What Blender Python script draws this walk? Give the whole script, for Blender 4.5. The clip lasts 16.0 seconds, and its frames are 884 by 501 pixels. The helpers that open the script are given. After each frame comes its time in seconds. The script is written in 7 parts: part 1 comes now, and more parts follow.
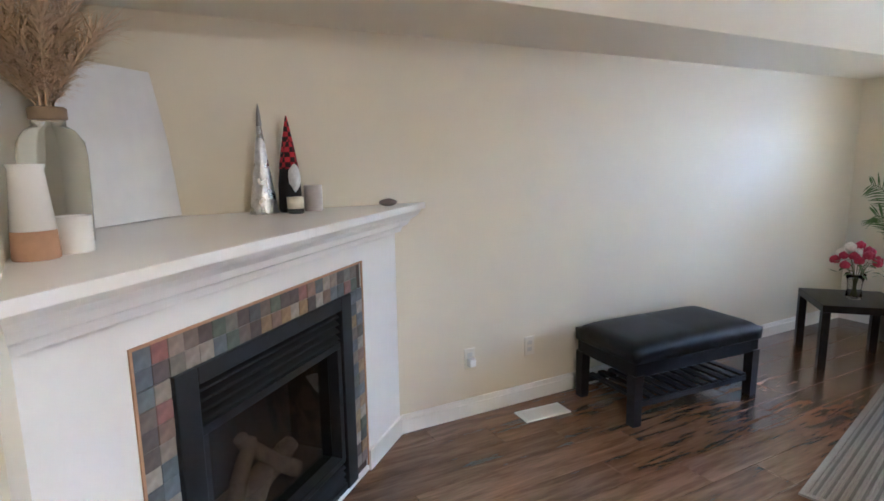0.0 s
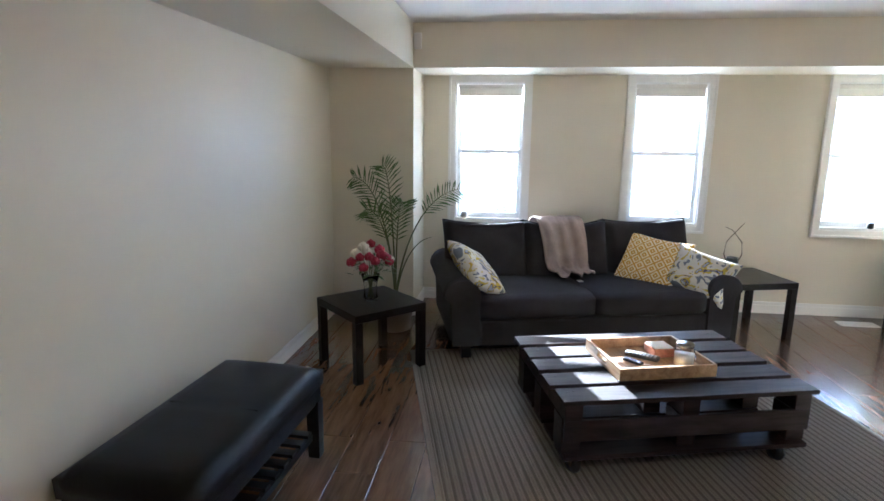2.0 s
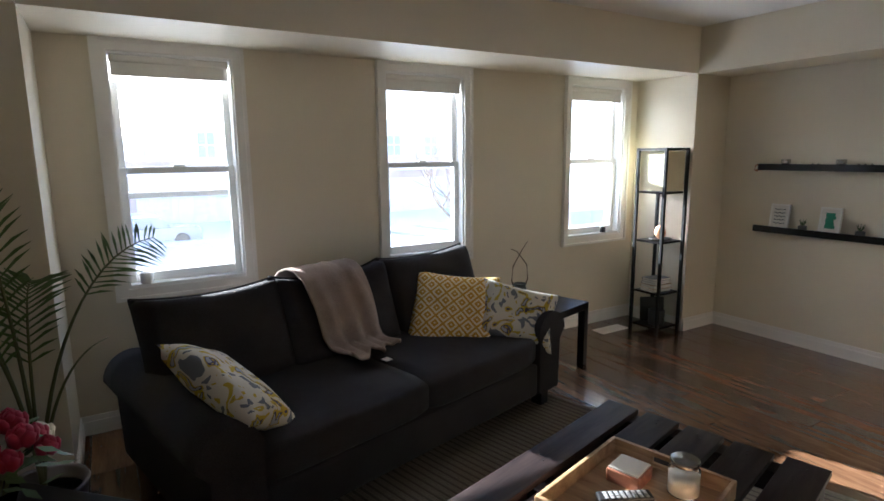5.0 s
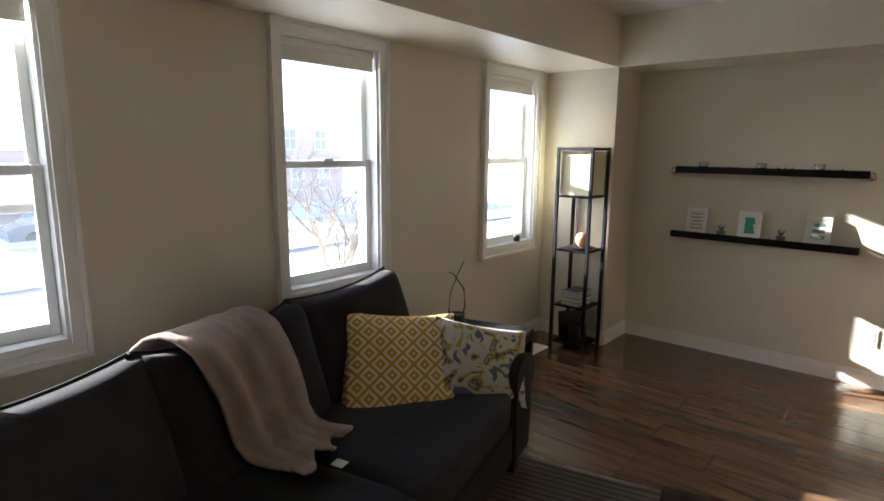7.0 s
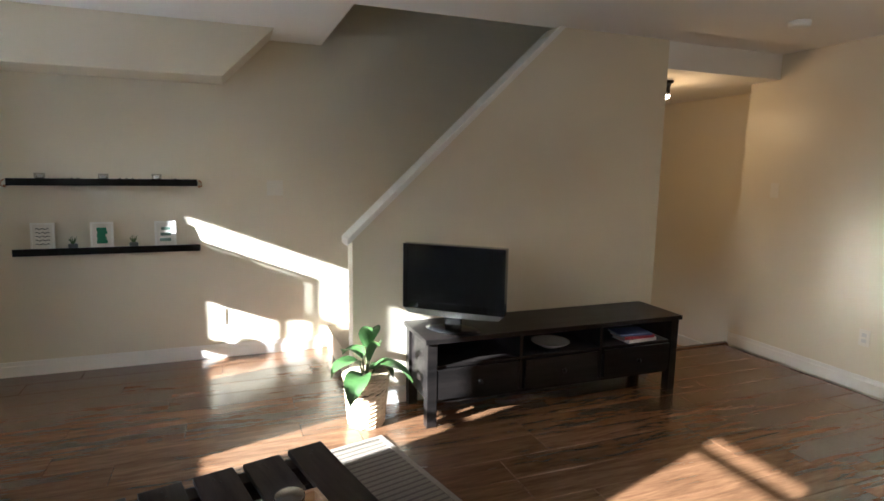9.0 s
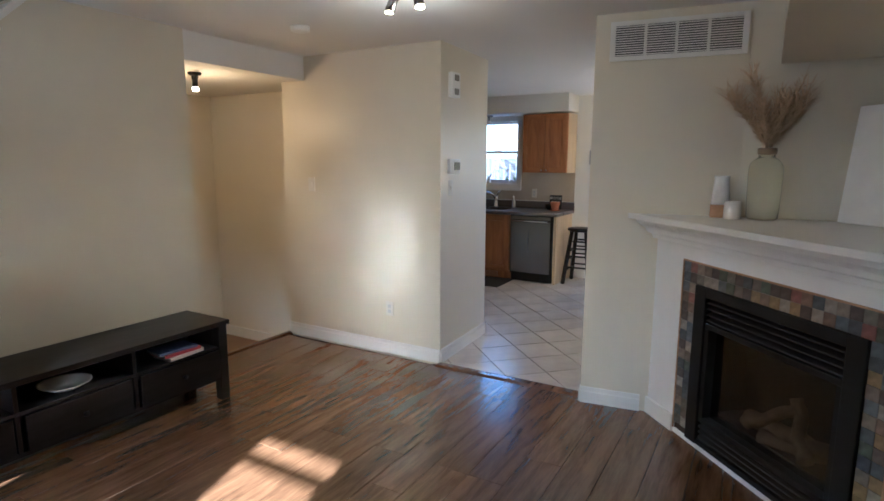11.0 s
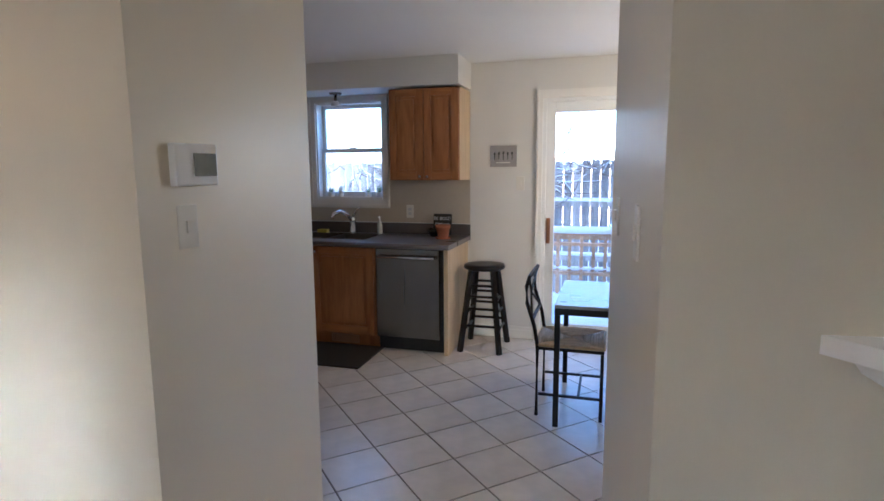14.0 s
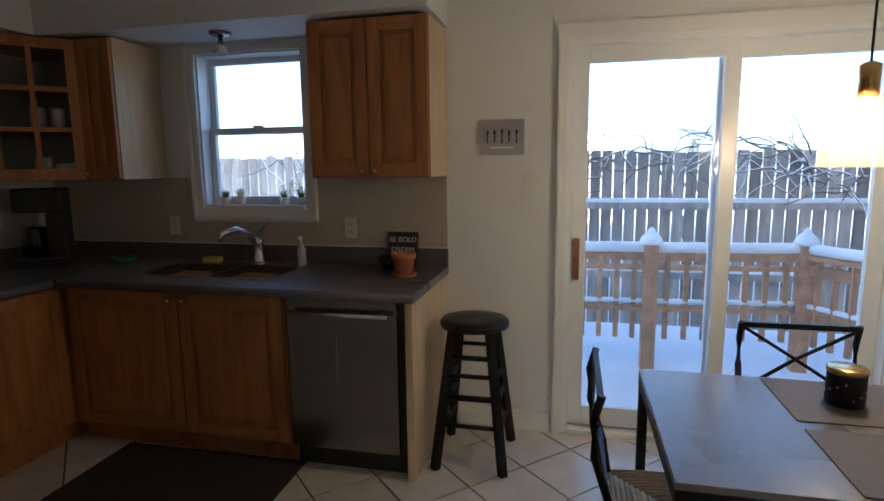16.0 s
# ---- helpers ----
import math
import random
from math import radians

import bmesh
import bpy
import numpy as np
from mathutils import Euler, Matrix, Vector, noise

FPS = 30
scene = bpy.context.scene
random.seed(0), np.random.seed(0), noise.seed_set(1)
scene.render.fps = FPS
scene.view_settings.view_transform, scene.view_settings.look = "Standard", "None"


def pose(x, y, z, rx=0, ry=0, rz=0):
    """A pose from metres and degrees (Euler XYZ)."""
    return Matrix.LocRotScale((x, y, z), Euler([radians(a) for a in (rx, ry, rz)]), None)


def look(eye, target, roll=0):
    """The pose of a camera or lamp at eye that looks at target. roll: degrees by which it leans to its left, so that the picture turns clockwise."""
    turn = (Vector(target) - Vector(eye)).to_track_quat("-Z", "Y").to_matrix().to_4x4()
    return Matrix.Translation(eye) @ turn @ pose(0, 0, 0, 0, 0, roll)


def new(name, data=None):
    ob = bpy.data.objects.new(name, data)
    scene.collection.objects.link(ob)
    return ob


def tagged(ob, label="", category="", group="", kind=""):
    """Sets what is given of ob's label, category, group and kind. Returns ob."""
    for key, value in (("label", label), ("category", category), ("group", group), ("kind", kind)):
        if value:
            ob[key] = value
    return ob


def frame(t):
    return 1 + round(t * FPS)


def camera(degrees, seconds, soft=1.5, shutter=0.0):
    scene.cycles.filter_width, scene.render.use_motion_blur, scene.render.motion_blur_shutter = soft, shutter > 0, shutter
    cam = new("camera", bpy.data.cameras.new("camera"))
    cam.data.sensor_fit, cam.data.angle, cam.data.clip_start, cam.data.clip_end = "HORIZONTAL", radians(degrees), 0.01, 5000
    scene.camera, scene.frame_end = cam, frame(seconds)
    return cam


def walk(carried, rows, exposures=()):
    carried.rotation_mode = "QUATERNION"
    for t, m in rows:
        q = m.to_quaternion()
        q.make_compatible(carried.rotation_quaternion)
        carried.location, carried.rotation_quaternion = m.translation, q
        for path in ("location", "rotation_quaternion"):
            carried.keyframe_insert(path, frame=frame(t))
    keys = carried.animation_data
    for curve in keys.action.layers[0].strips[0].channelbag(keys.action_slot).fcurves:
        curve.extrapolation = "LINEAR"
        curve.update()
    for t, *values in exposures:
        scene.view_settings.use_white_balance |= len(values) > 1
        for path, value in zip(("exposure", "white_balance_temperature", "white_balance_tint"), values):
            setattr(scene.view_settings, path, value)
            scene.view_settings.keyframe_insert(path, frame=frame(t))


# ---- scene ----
cam = camera(76.6, 16.0, soft=1.6)
# seconds, eye x y z, yaw, pitch, roll
PATH_ROWS = [
    (0, -0.000, -0.000, 1.479, -28.351, -9.621, 0.807),
    (0.5, 0.156, 0.236, 1.472, -44.944, -10.100, 0.926),
    (1, 0.369, 0.545, 1.492, -58.050, -10.661, 0.962),
    (1.5, 0.556, 0.858, 1.509, -68.742, -11.037, 0.181),
    (2, 0.827, 1.091, 1.522, -82.880, -11.461, -0.629),
    (2.5, 1.188, 1.251, 1.511, -92.284, -11.452, -0.709),
    (3, 1.459, 1.381, 1.493, -100.242, -10.874, -0.650),
    (3.5, 1.723, 1.510, 1.489, -110.387, -10.752, -0.477),
    (5.8, 3.097, 1.740, 1.435, -121.892, -9.629, 0.178),
    (6, 3.217, 1.758, 1.423, -122.274, -9.468, -0.100),
    (6.5, 3.478, 1.733, 1.444, -127.728, -9.720, -0.453),
    (7, 3.682, 1.609, 1.483, -139.379, -10.336, -0.531),
    (7.5, 3.786, 1.586, 1.526, -153.912, -10.275, -0.847),
    (8, 3.934, 1.669, 1.538, -172.090, -9.989, -1.167),
    (8.5, 3.896, 1.726, 1.498, -188.730, -8.954, -1.196),
    (9, 3.732, 1.773, 1.484, -200.826, -8.383, -0.962),
    (9.5, 3.625, 1.853, 1.503, -211.726, -8.153, -0.869),
    (10, 3.509, 1.951, 1.547, -223.065, -8.679, -0.792),
    (12.3, 2.526, 1.583, 1.512, -250.868, -8.500, -0.048),
    (12.5, 2.330, 1.511, 1.491, -251.537, -8.454, -0.175),
    (13, 1.771, 1.287, 1.502, -252.157, -8.423, 0.202),
    (13.5, 1.287, 1.052, 1.508, -252.641, -8.244, 0.247),
    (14, 0.718, 0.860, 1.494, -253.366, -8.184, 0.376),
    (14.5, 0.155, 0.634, 1.499, -254.211, -8.443, 0.285),
    (15, -0.378, 0.561, 1.489, -257.073, -8.619, 0.505),
    (15.2, -0.568, 0.516, 1.482, -257.137, -8.683, 0.675),
    (15.5, -0.816, 0.428, 1.463, -257.261, -8.583, 0.632),
    (16, -1.149, 0.335, 1.458, -256.920, -8.503, 0.658),
]
EXPOSURES = [(0.0, 4.95, 4700, 7), (1.0, 4.8, 4600, 7), (2.0, 4.3, 4800, 6), (2.5, 4.1, 4900, 6), (3.5, 3.55, 5150, 8), (6.5, 2.7, 5550, 8), (8.0, 2.85, 5800, 8), (9.0, 3.3, 5350, 6), (10.0, 3.55, 5100, 5), (12.3, 4.05, 4450, 6), (13.5, 3.75, 4600, 7), (14.5, 3.5, 5000, 11), (15.5, 2.75, 5250, 6), (16.0, 2.7, 5350, 6)]
walk(cam, [(t, pose(x, y, z, 90 + pitch, roll, yaw)) for t, x, y, z, yaw, pitch, roll in PATH_ROWS], EXPOSURES)

# ---- light ----
SUN_WAY = Vector((-1.0, -0.305, -0.391)).normalized()
world = bpy.data.worlds.new("sky")
scene.world = world
world.use_nodes = True
wn = world.node_tree
sky = wn.nodes.new("ShaderNodeTexSky")
sky.sky_type = "NISHITA"
sky.sun_disc = False
sky.dust_density, sky.air_density = 1.6, 0.7
sky.sun_elevation = math.asin(-SUN_WAY.z)
sky.sun_rotation = math.atan2(-SUN_WAY.x, -SUN_WAY.y)
wn.nodes["Background"].inputs["Strength"].default_value = 0.10
wn.links.new(sky.outputs["Color"], wn.nodes["Background"].inputs["Color"])
scene.cycles.caustics_reflective, scene.cycles.blur_glossy = True, 0.0
sun = bpy.data.lights.new("sun", "SUN")
sun.energy, sun.angle, sun.color = 5.0, radians(0.5), (1.0, 0.93, 0.82)
sun_ob = new("sun", sun)
sun_ob.matrix_world = look((12, 4, 8), Vector((12, 4, 8)) + SUN_WAY)


def lamp_point(name, at, watts, colour, radius=0.03):
    data = bpy.data.lights.new(name, "POINT")
    data.energy, data.color, data.shadow_soft_size = watts, colour, radius
    ob = new(name, data)
    ob.location = at
    return ob


# ---- materials ----
def surface(name, colour, rough=0.6, metal=0.0, grain=40.0, vary=0.12, bump=0.05, stretch=(1, 1, 1), big=1.5, spread=0.06, piece=0.0, coat=0.0, spec=0.5, detail=6.0):
    """Paint, cloth, stone and the like: a base colour with fine grain, broad stains and a little relief."""
    m = bpy.data.materials.new(name)
    m.use_nodes = True
    n, l = m.node_tree.nodes, m.node_tree.links
    b = n["Principled BSDF"]
    b.inputs["Roughness"].default_value = rough
    b.inputs["Metallic"].default_value = metal
    b.inputs["Coat Weight"].default_value = coat
    b.inputs["Specular IOR Level"].default_value = spec
    tc = n.new("ShaderNodeTexCoord")
    mp = n.new("ShaderNodeMapping")
    mp.inputs["Scale"].default_value = stretch
    l.new(tc.outputs["Object"], mp.inputs["Vector"])
    fine = n.new("ShaderNodeTexNoise")
    fine.inputs["Scale"].default_value = grain
    fine.inputs["Detail"].default_value = detail
    l.new(mp.outputs["Vector"], fine.inputs["Vector"])
    broad = n.new("ShaderNodeTexNoise")
    broad.inputs["Scale"].default_value = big
    broad.inputs["Detail"].default_value = 3.0
    l.new(mp.outputs["Vector"], broad.inputs["Vector"])
    base = Vector(colour)
    ramp = n.new("ShaderNodeMix")
    ramp.data_type = "RGBA"
    ramp.inputs[6].default_value = (*(base * (1 - vary)), 1)
    ramp.inputs[7].default_value = (*[min(1, c * (1 + vary)) for c in base], 1)
    l.new(fine.outputs["Fac"], ramp.inputs[0])
    hsv = n.new("ShaderNodeHueSaturation")
    l.new(ramp.outputs[2], hsv.inputs["Color"])
    span = n.new("ShaderNodeMapRange")
    span.inputs["From Min"].default_value, span.inputs["From Max"].default_value = 0.3, 0.7
    span.inputs["To Min"].default_value, span.inputs["To Max"].default_value = 1 - spread, 1 + spread
    l.new(broad.outputs["Fac"], span.inputs["Value"])
    if piece:
        info = n.new("ShaderNodeObjectInfo")
        pr = n.new("ShaderNodeMapRange")
        pr.inputs["To Min"].default_value, pr.inputs["To Max"].default_value = 1 - piece, 1 + piece
        l.new(info.outputs["Random"], pr.inputs["Value"])
        mul = n.new("ShaderNodeMath")
        mul.operation = "MULTIPLY"
        l.new(span.outputs["Result"], mul.inputs[0])
        l.new(pr.outputs["Result"], mul.inputs[1])
        l.new(mul.outputs["Value"], hsv.inputs["Value"])
    else:
        l.new(span.outputs["Result"], hsv.inputs["Value"])
    l.new(hsv.outputs["Color"], b.inputs["Base Color"])
    if bump:
        bp = n.new("ShaderNodeBump")
        bp.inputs["Strength"].default_value = bump
        bp.inputs["Distance"].default_value = 0.004
        l.new(fine.outputs["Fac"], bp.inputs["Height"])
        l.new(bp.outputs["Normal"], b.inputs["Normal"])
    rr = n.new("ShaderNodeMapRange")
    rr.inputs["To Min"].default_value, rr.inputs["To Max"].default_value = max(0.02, rough - 0.06), min(1, rough + 0.06)
    l.new(broad.outputs["Fac"], rr.inputs["Value"])
    l.new(rr.outputs["Result"], b.inputs["Roughness"])
    return m


def wood(name, dark, light, rough=0.4, along="x", scale=6.0, piece=0.0, bump=0.08, spec=0.5, world_space=False):
    """Boards with grain that runs along one axis; each piece starts its grain elsewhere."""
    m = bpy.data.materials.new(name)
    m.use_nodes = True
    n, l = m.node_tree.nodes, m.node_tree.links
    b = n["Principled BSDF"]
    b.inputs["Specular IOR Level"].default_value = spec
    tc = n.new("ShaderNodeTexCoord")
    info = n.new("ShaderNodeObjectInfo")
    shift = n.new("ShaderNodeMath")
    shift.operation = "MULTIPLY"
    shift.inputs[1].default_value = 37.0 if piece else 0.0
    l.new(info.outputs["Random"], shift.inputs[0])
    add = n.new("ShaderNodeVectorMath")
    add.operation = "ADD"
    l.new(tc.outputs["Object"], add.inputs[0])
    l.new(shift.outputs["Value"], add.inputs[1])
    mp = n.new("ShaderNodeMapping")
    mp.inputs["Scale"].default_value = {"x": (0.12, 1, 1), "y": (1, 0.12, 1), "z": (1, 1, 0.12)}[along]
    l.new(add.outputs["Vector"], mp.inputs["Vector"])
    g1 = n.new("ShaderNodeTexNoise")
    g1.inputs["Scale"].default_value = scale * 3
    g1.inputs["Detail"].default_value = 8
    g1.inputs["Distortion"].default_value = 0.6
    l.new(mp.outputs["Vector"], g1.inputs["Vector"])
    g2 = n.new("ShaderNodeTexNoise")
    g2.inputs["Scale"].default_value = scale * 16
    g2.inputs["Detail"].default_value = 4
    l.new(mp.outputs["Vector"], g2.inputs["Vector"])
    mix = n.new("ShaderNodeMath")
    mix.operation = "MULTIPLY_ADD"
    mix.inputs[1].default_value = 0.35
    l.new(g2.outputs["Fac"], mix.inputs[0])
    l.new(g1.outputs["Fac"], mix.inputs[2])
    ramp = n.new("ShaderNodeValToRGB")
    e = ramp.color_ramp.elements
    e[0].position, e[0].color = 0.42, (*dark, 1)
    e[1].position, e[1].color = 0.86, (*light, 1)
    l.new(mix.outputs["Value"], ramp.inputs["Fac"])
    hsv = n.new("ShaderNodeHueSaturation")
    pr = n.new("ShaderNodeMapRange")
    pr.inputs["To Min"].default_value, pr.inputs["To Max"].default_value = 1 - piece, 1 + piece
    l.new(info.outputs["Random"], pr.inputs["Value"])
    l.new(pr.outputs["Result"], hsv.inputs["Value"])
    l.new(ramp.outputs["Color"], hsv.inputs["Color"])
    l.new(hsv.outputs["Color"], b.inputs["Base Color"])
    rr = n.new("ShaderNodeMapRange")
    rr.inputs["To Min"].default_value, rr.inputs["To Max"].default_value = rough + 0.04, max(0.05, rough - 0.04)
    l.new(g1.outputs["Fac"], rr.inputs["Value"])
    l.new(rr.outputs["Result"], b.inputs["Roughness"])
    bp = n.new("ShaderNodeBump")
    bp.inputs["Strength"].default_value = bump
    bp.inputs["Distance"].default_value = 0.002
    l.new(mix.outputs["Value"], bp.inputs["Height"])
    l.new(bp.outputs["Normal"], b.inputs["Normal"])
    return m


def glass(name, colour=(1, 1, 1), rough=0.0, ior=1.45):
    m = bpy.data.materials.new(name)
    m.use_nodes = True
    b = m.node_tree.nodes["Principled BSDF"]
    b.inputs["Base Color"].default_value = (*colour, 1)
    b.inputs["Transmission Weight"].default_value = 1.0
    b.inputs["Roughness"].default_value = rough
    b.inputs["IOR"].default_value = ior
    return m


def glow(name, colour, strength):
    m = bpy.data.materials.new(name)
    m.use_nodes = True
    b = m.node_tree.nodes["Principled BSDF"]
    b.inputs["Base Color"].default_value = (*colour, 1)
    b.inputs["Emission Color"].default_value = (*colour, 1)
    b.inputs["Emission Strength"].default_value = strength
    return m


def pattern_cloth(name, ground, figure, kind, scale):
    """Printed cushion cloth: a lattice of diamonds, or irregular blots in several colours."""
    m = bpy.data.materials.new(name)
    m.use_nodes = True
    n, l = m.node_tree.nodes, m.node_tree.links
    b = n["Principled BSDF"]
    b.inputs["Roughness"].default_value = 0.9
    b.inputs["Specular IOR Level"].default_value = 0.15
    tc = n.new("ShaderNodeTexCoord")
    sep = n.new("ShaderNodeSeparateXYZ")
    l.new(tc.outputs["Object"], sep.inputs["Vector"])

    def calc(op, a, c=None, v=0.0):
        k = n.new("ShaderNodeMath")
        k.operation = op
        l.new(a, k.inputs[0])
        if c is not None:
            l.new(c, k.inputs[1])
        else:
            k.inputs[1].default_value = v
        return k.outputs["Value"]

    mixn = n.new("ShaderNodeMix")
    mixn.data_type = "RGBA"
    mixn.inputs[6].default_value = (*ground, 1)
    mixn.inputs[7].default_value = (*figure, 1)
    if kind == "lattice":
        u = calc("PINGPONG", calc("MULTIPLY", sep.outputs["X"], v=scale), v=0.5)
        w = calc("PINGPONG", calc("MULTIPLY", sep.outputs["Z"], v=scale), v=0.5)
        d = calc("ADD", u, w)
        ring = calc("PINGPONG", calc("MULTIPLY", d, v=3.0), v=0.5)
        l.new(calc("GREATER_THAN", ring, v=0.24), mixn.inputs[0])
        l.new(mixn.outputs[2], b.inputs["Base Color"])
    else:
        no = n.new("ShaderNodeTexNoise")
        no.inputs["Scale"].default_value = scale
        no.inputs["Detail"].default_value = 1.5
        no.inputs["Distortion"].default_value = 1.2
        l.new(tc.outputs["Object"], no.inputs["Vector"])
        ramp = n.new("ShaderNodeValToRGB")
        ramp.color_ramp.interpolation = "CONSTANT"
        e = ramp.color_ramp.elements
        e[0].position, e[0].color = 0.0, (0.16, 0.17, 0.2, 1)
        e[1].position, e[1].color = 0.38, (*ground, 1)
        for p, c in ((0.54, figure), (0.61, (0.10, 0.09, 0.12)), (0.65, (0.36, 0.38, 0.42)), (0.70, figure)):
            k = e.new(p)
            k.color = (*c, 1)
        l.new(no.outputs["Fac"], ramp.inputs["Fac"])
        l.new(ramp.outputs["Color"], b.inputs["Base Color"])
    we = n.new("ShaderNodeTexNoise")
    we.inputs["Scale"].default_value = 350
    l.new(tc.outputs["Object"], we.inputs["Vector"])
    bp = n.new("ShaderNodeBump")
    bp.inputs["Strength"].default_value = 0.25
    bp.inputs["Distance"].default_value = 0.002
    l.new(we.outputs["Fac"], bp.inputs["Height"])
    l.new(bp.outputs["Normal"], b.inputs["Normal"])
    return m


WALL = surface("cream_wall_paint", (0.72, 0.655, 0.515), 0.40, grain=180, vary=0.02, bump=0.03, big=0.7, spread=0.03, spec=0.5)
KWALL = surface("pale_kitchen_paint", (0.75, 0.73, 0.68), 0.55, grain=180, vary=0.02, bump=0.06, big=0.7, spread=0.03, spec=0.4)
CEIL = surface("ceiling_paint", (0.83, 0.81, 0.77), 0.9, grain=120, vary=0.03, bump=0.12, big=0.8, spread=0.02, spec=0.2)
TRIM = surface("white_trim_paint", (0.82, 0.80, 0.75), 0.35, grain=30, vary=0.03, bump=0.02, spread=0.03)
MANTEL = surface("white_mantel_paint", (0.82, 0.80, 0.77), 0.3, grain=25, vary=0.02, bump=0.02, spread=0.03)
VINYL = surface("white_vinyl", (0.84, 0.84, 0.82), 0.3, grain=20, vary=0.02, bump=0.0, spread=0.02)
PLANK = wood("laminate_plank", (0.075, 0.037, 0.019), (0.20, 0.104, 0.053), 0.21, "x", 6.5, piece=0.14, bump=0.0015, spec=0.5)
plank_coat = PLANK.node_tree.nodes["Principled BSDF"].inputs
plank_coat["Coat Weight"].default_value, plank_coat["Coat Roughness"].default_value = 0.55, 0.2
GAP = surface("dark_joint", (0.03, 0.016, 0.009), 0.7, bump=0.0)
TILE = surface("cream_floor_tile", (0.66, 0.60, 0.52), 0.25, grain=14, vary=0.08, bump=0.02, big=4, spread=0.08, piece=0.05)
GROUT = surface("brown_grout", (0.09, 0.065, 0.05), 0.9, grain=120, vary=0.2)
BLACK = surface("black_enamel", (0.012, 0.012, 0.013), 0.35, grain=60, vary=0.2, bump=0.02)
BLACKMET = surface("black_matt_metal", (0.009, 0.009, 0.01), 0.5, grain=80, vary=0.2, bump=0.03, spec=0.3)
BLACKWOOD = wood("black_brown_wood", (0.005, 0.0045, 0.0045), (0.016, 0.013, 0.012), 0.32, "x", 6.0, bump=0.05, spec=0.22)
LEATHER = surface("black_leather", (0.007, 0.007, 0.008), 0.4, grain=220, vary=0.25, bump=0.25, big=6, spread=0.1, spec=0.18)
GLASS = glass("window_glass", (1, 1, 1))
# a faint uneven translucent share in the panes stands in for glare haze
gn, gl = GLASS.node_tree.nodes, GLASS.node_tree.links
haze, haze_mix, haze_noise, haze_span = gn.new("ShaderNodeBsdfTranslucent"), gn.new("ShaderNodeMixShader"), gn.new("ShaderNodeTexNoise"), gn.new("ShaderNodeMapRange")
haze.inputs["Color"].default_value = (0.9, 0.9, 0.9, 1)
haze_noise.inputs["Scale"].default_value, haze_noise.inputs["Detail"].default_value = 3.0, 5.0
haze_span.inputs["To Min"].default_value, haze_span.inputs["To Max"].default_value = 0.008, 0.022
gl.new(haze_noise.outputs["Fac"], haze_span.inputs["Value"])
gl.new(haze_span.outputs["Result"], haze_mix.inputs["Fac"])
gl.new(gn["Principled BSDF"].outputs["BSDF"], haze_mix.inputs[1])
gl.new(haze.outputs["BSDF"], haze_mix.inputs[2])
gl.new(haze_mix.outputs["Shader"], gn["Material Output"].inputs["Surface"])
PLATE = surface("almond_plate", (0.74, 0.70, 0.61), 0.35, grain=20, vary=0.02, bump=0.0, spread=0.02)
CLEAR = glass("clear_glass", (0.97, 0.98, 0.97), ior=1.15)
SMOKE = surface("dark_fireplace_glass", (0.012, 0.011, 0.011), 0.08, bump=0.0, spread=0.3)
SOFA = surface("charcoal_weave", (0.040, 0.038, 0.042), 1.0, grain=260, vary=0.45, bump=0.3, big=5, spread=0.15, spec=0.03)
sofa_inputs = SOFA.node_tree.nodes["Principled BSDF"].inputs
sofa_inputs["Sheen Weight"].default_value, sofa_inputs["Sheen Roughness"].default_value = 0.07, 0.5
PIPING = surface("dark_piping", (0.02, 0.019, 0.019), 0.8, grain=300, bump=0.2)
THROW = surface("taupe_fleece", (0.34, 0.27, 0.235), 0.95, grain=160, vary=0.22, bump=0.5, big=9, spread=0.12, spec=0.1)
LATTICE = pattern_cloth("yellow_lattice_cloth", (0.76, 0.67, 0.46), (0.52, 0.29, 0.035), "lattice", 10.5)
BLOT = pattern_cloth("yellow_grey_print_cloth", (0.58, 0.55, 0.47), (0.46, 0.35, 0.05), "blot", 12.0)
PALLET = wood("dark_stained_pallet", (0.007, 0.0045, 0.005), (0.034, 0.022, 0.020), 0.5, "y", 7.0, piece=0.3, bump=0.3, spec=0.16)
TRAYWOOD = wood("light_tray_wood", (0.24, 0.13, 0.06), (0.52, 0.34, 0.18), 0.45, "x", 8.0, bump=0.1)
OAK = wood("honey_maple", (0.25, 0.088, 0.024), (0.45, 0.185, 0.055), 0.33, "z", 4.5, bump=0.05)
OAK_ACROSS = wood("honey_maple_rail", (0.25, 0.088, 0.024), (0.45, 0.185, 0.055), 0.33, "y", 4.5, bump=0.05)
MAPLE_EDGE = wood("pale_maple_side", (0.50, 0.36, 0.2), (0.66, 0.5, 0.3), 0.4, "z", 3.0, bump=0.04)
LAMINATE = surface("grey_counter_laminate", (0.115, 0.10, 0.098), 0.3, grain=260, vary=0.4, bump=0.02, big=5, spread=0.06)
STEEL = surface("brushed_steel", (0.25, 0.235, 0.215), 0.25, metal=1.0, grain=90, vary=0.08, bump=0.03, stretch=(1, 12, 0.3), big=2, spread=0.04)
CHROME = surface("chrome", (0.75, 0.75, 0.76), 0.08, metal=1.0, vary=0.02, bump=0.0)
BLACKPLASTIC = surface("black_plastic", (0.014, 0.014, 0.015), 0.4, grain=90, bump=0.03)
GLOSSBLACK = surface("gloss_black_plastic", (0.008, 0.008, 0.009), 0.1, bump=0.0)
SCREEN = surface("dark_screen", (0.006, 0.007, 0.008), 0.18, bump=0.0, spread=0.1)
LEAF = surface("palm_leaf", (0.085, 0.145, 0.04), 0.5, grain=30, vary=0.3, bump=0.1, stretch=(6, 1, 1), big=5, spread=0.25)
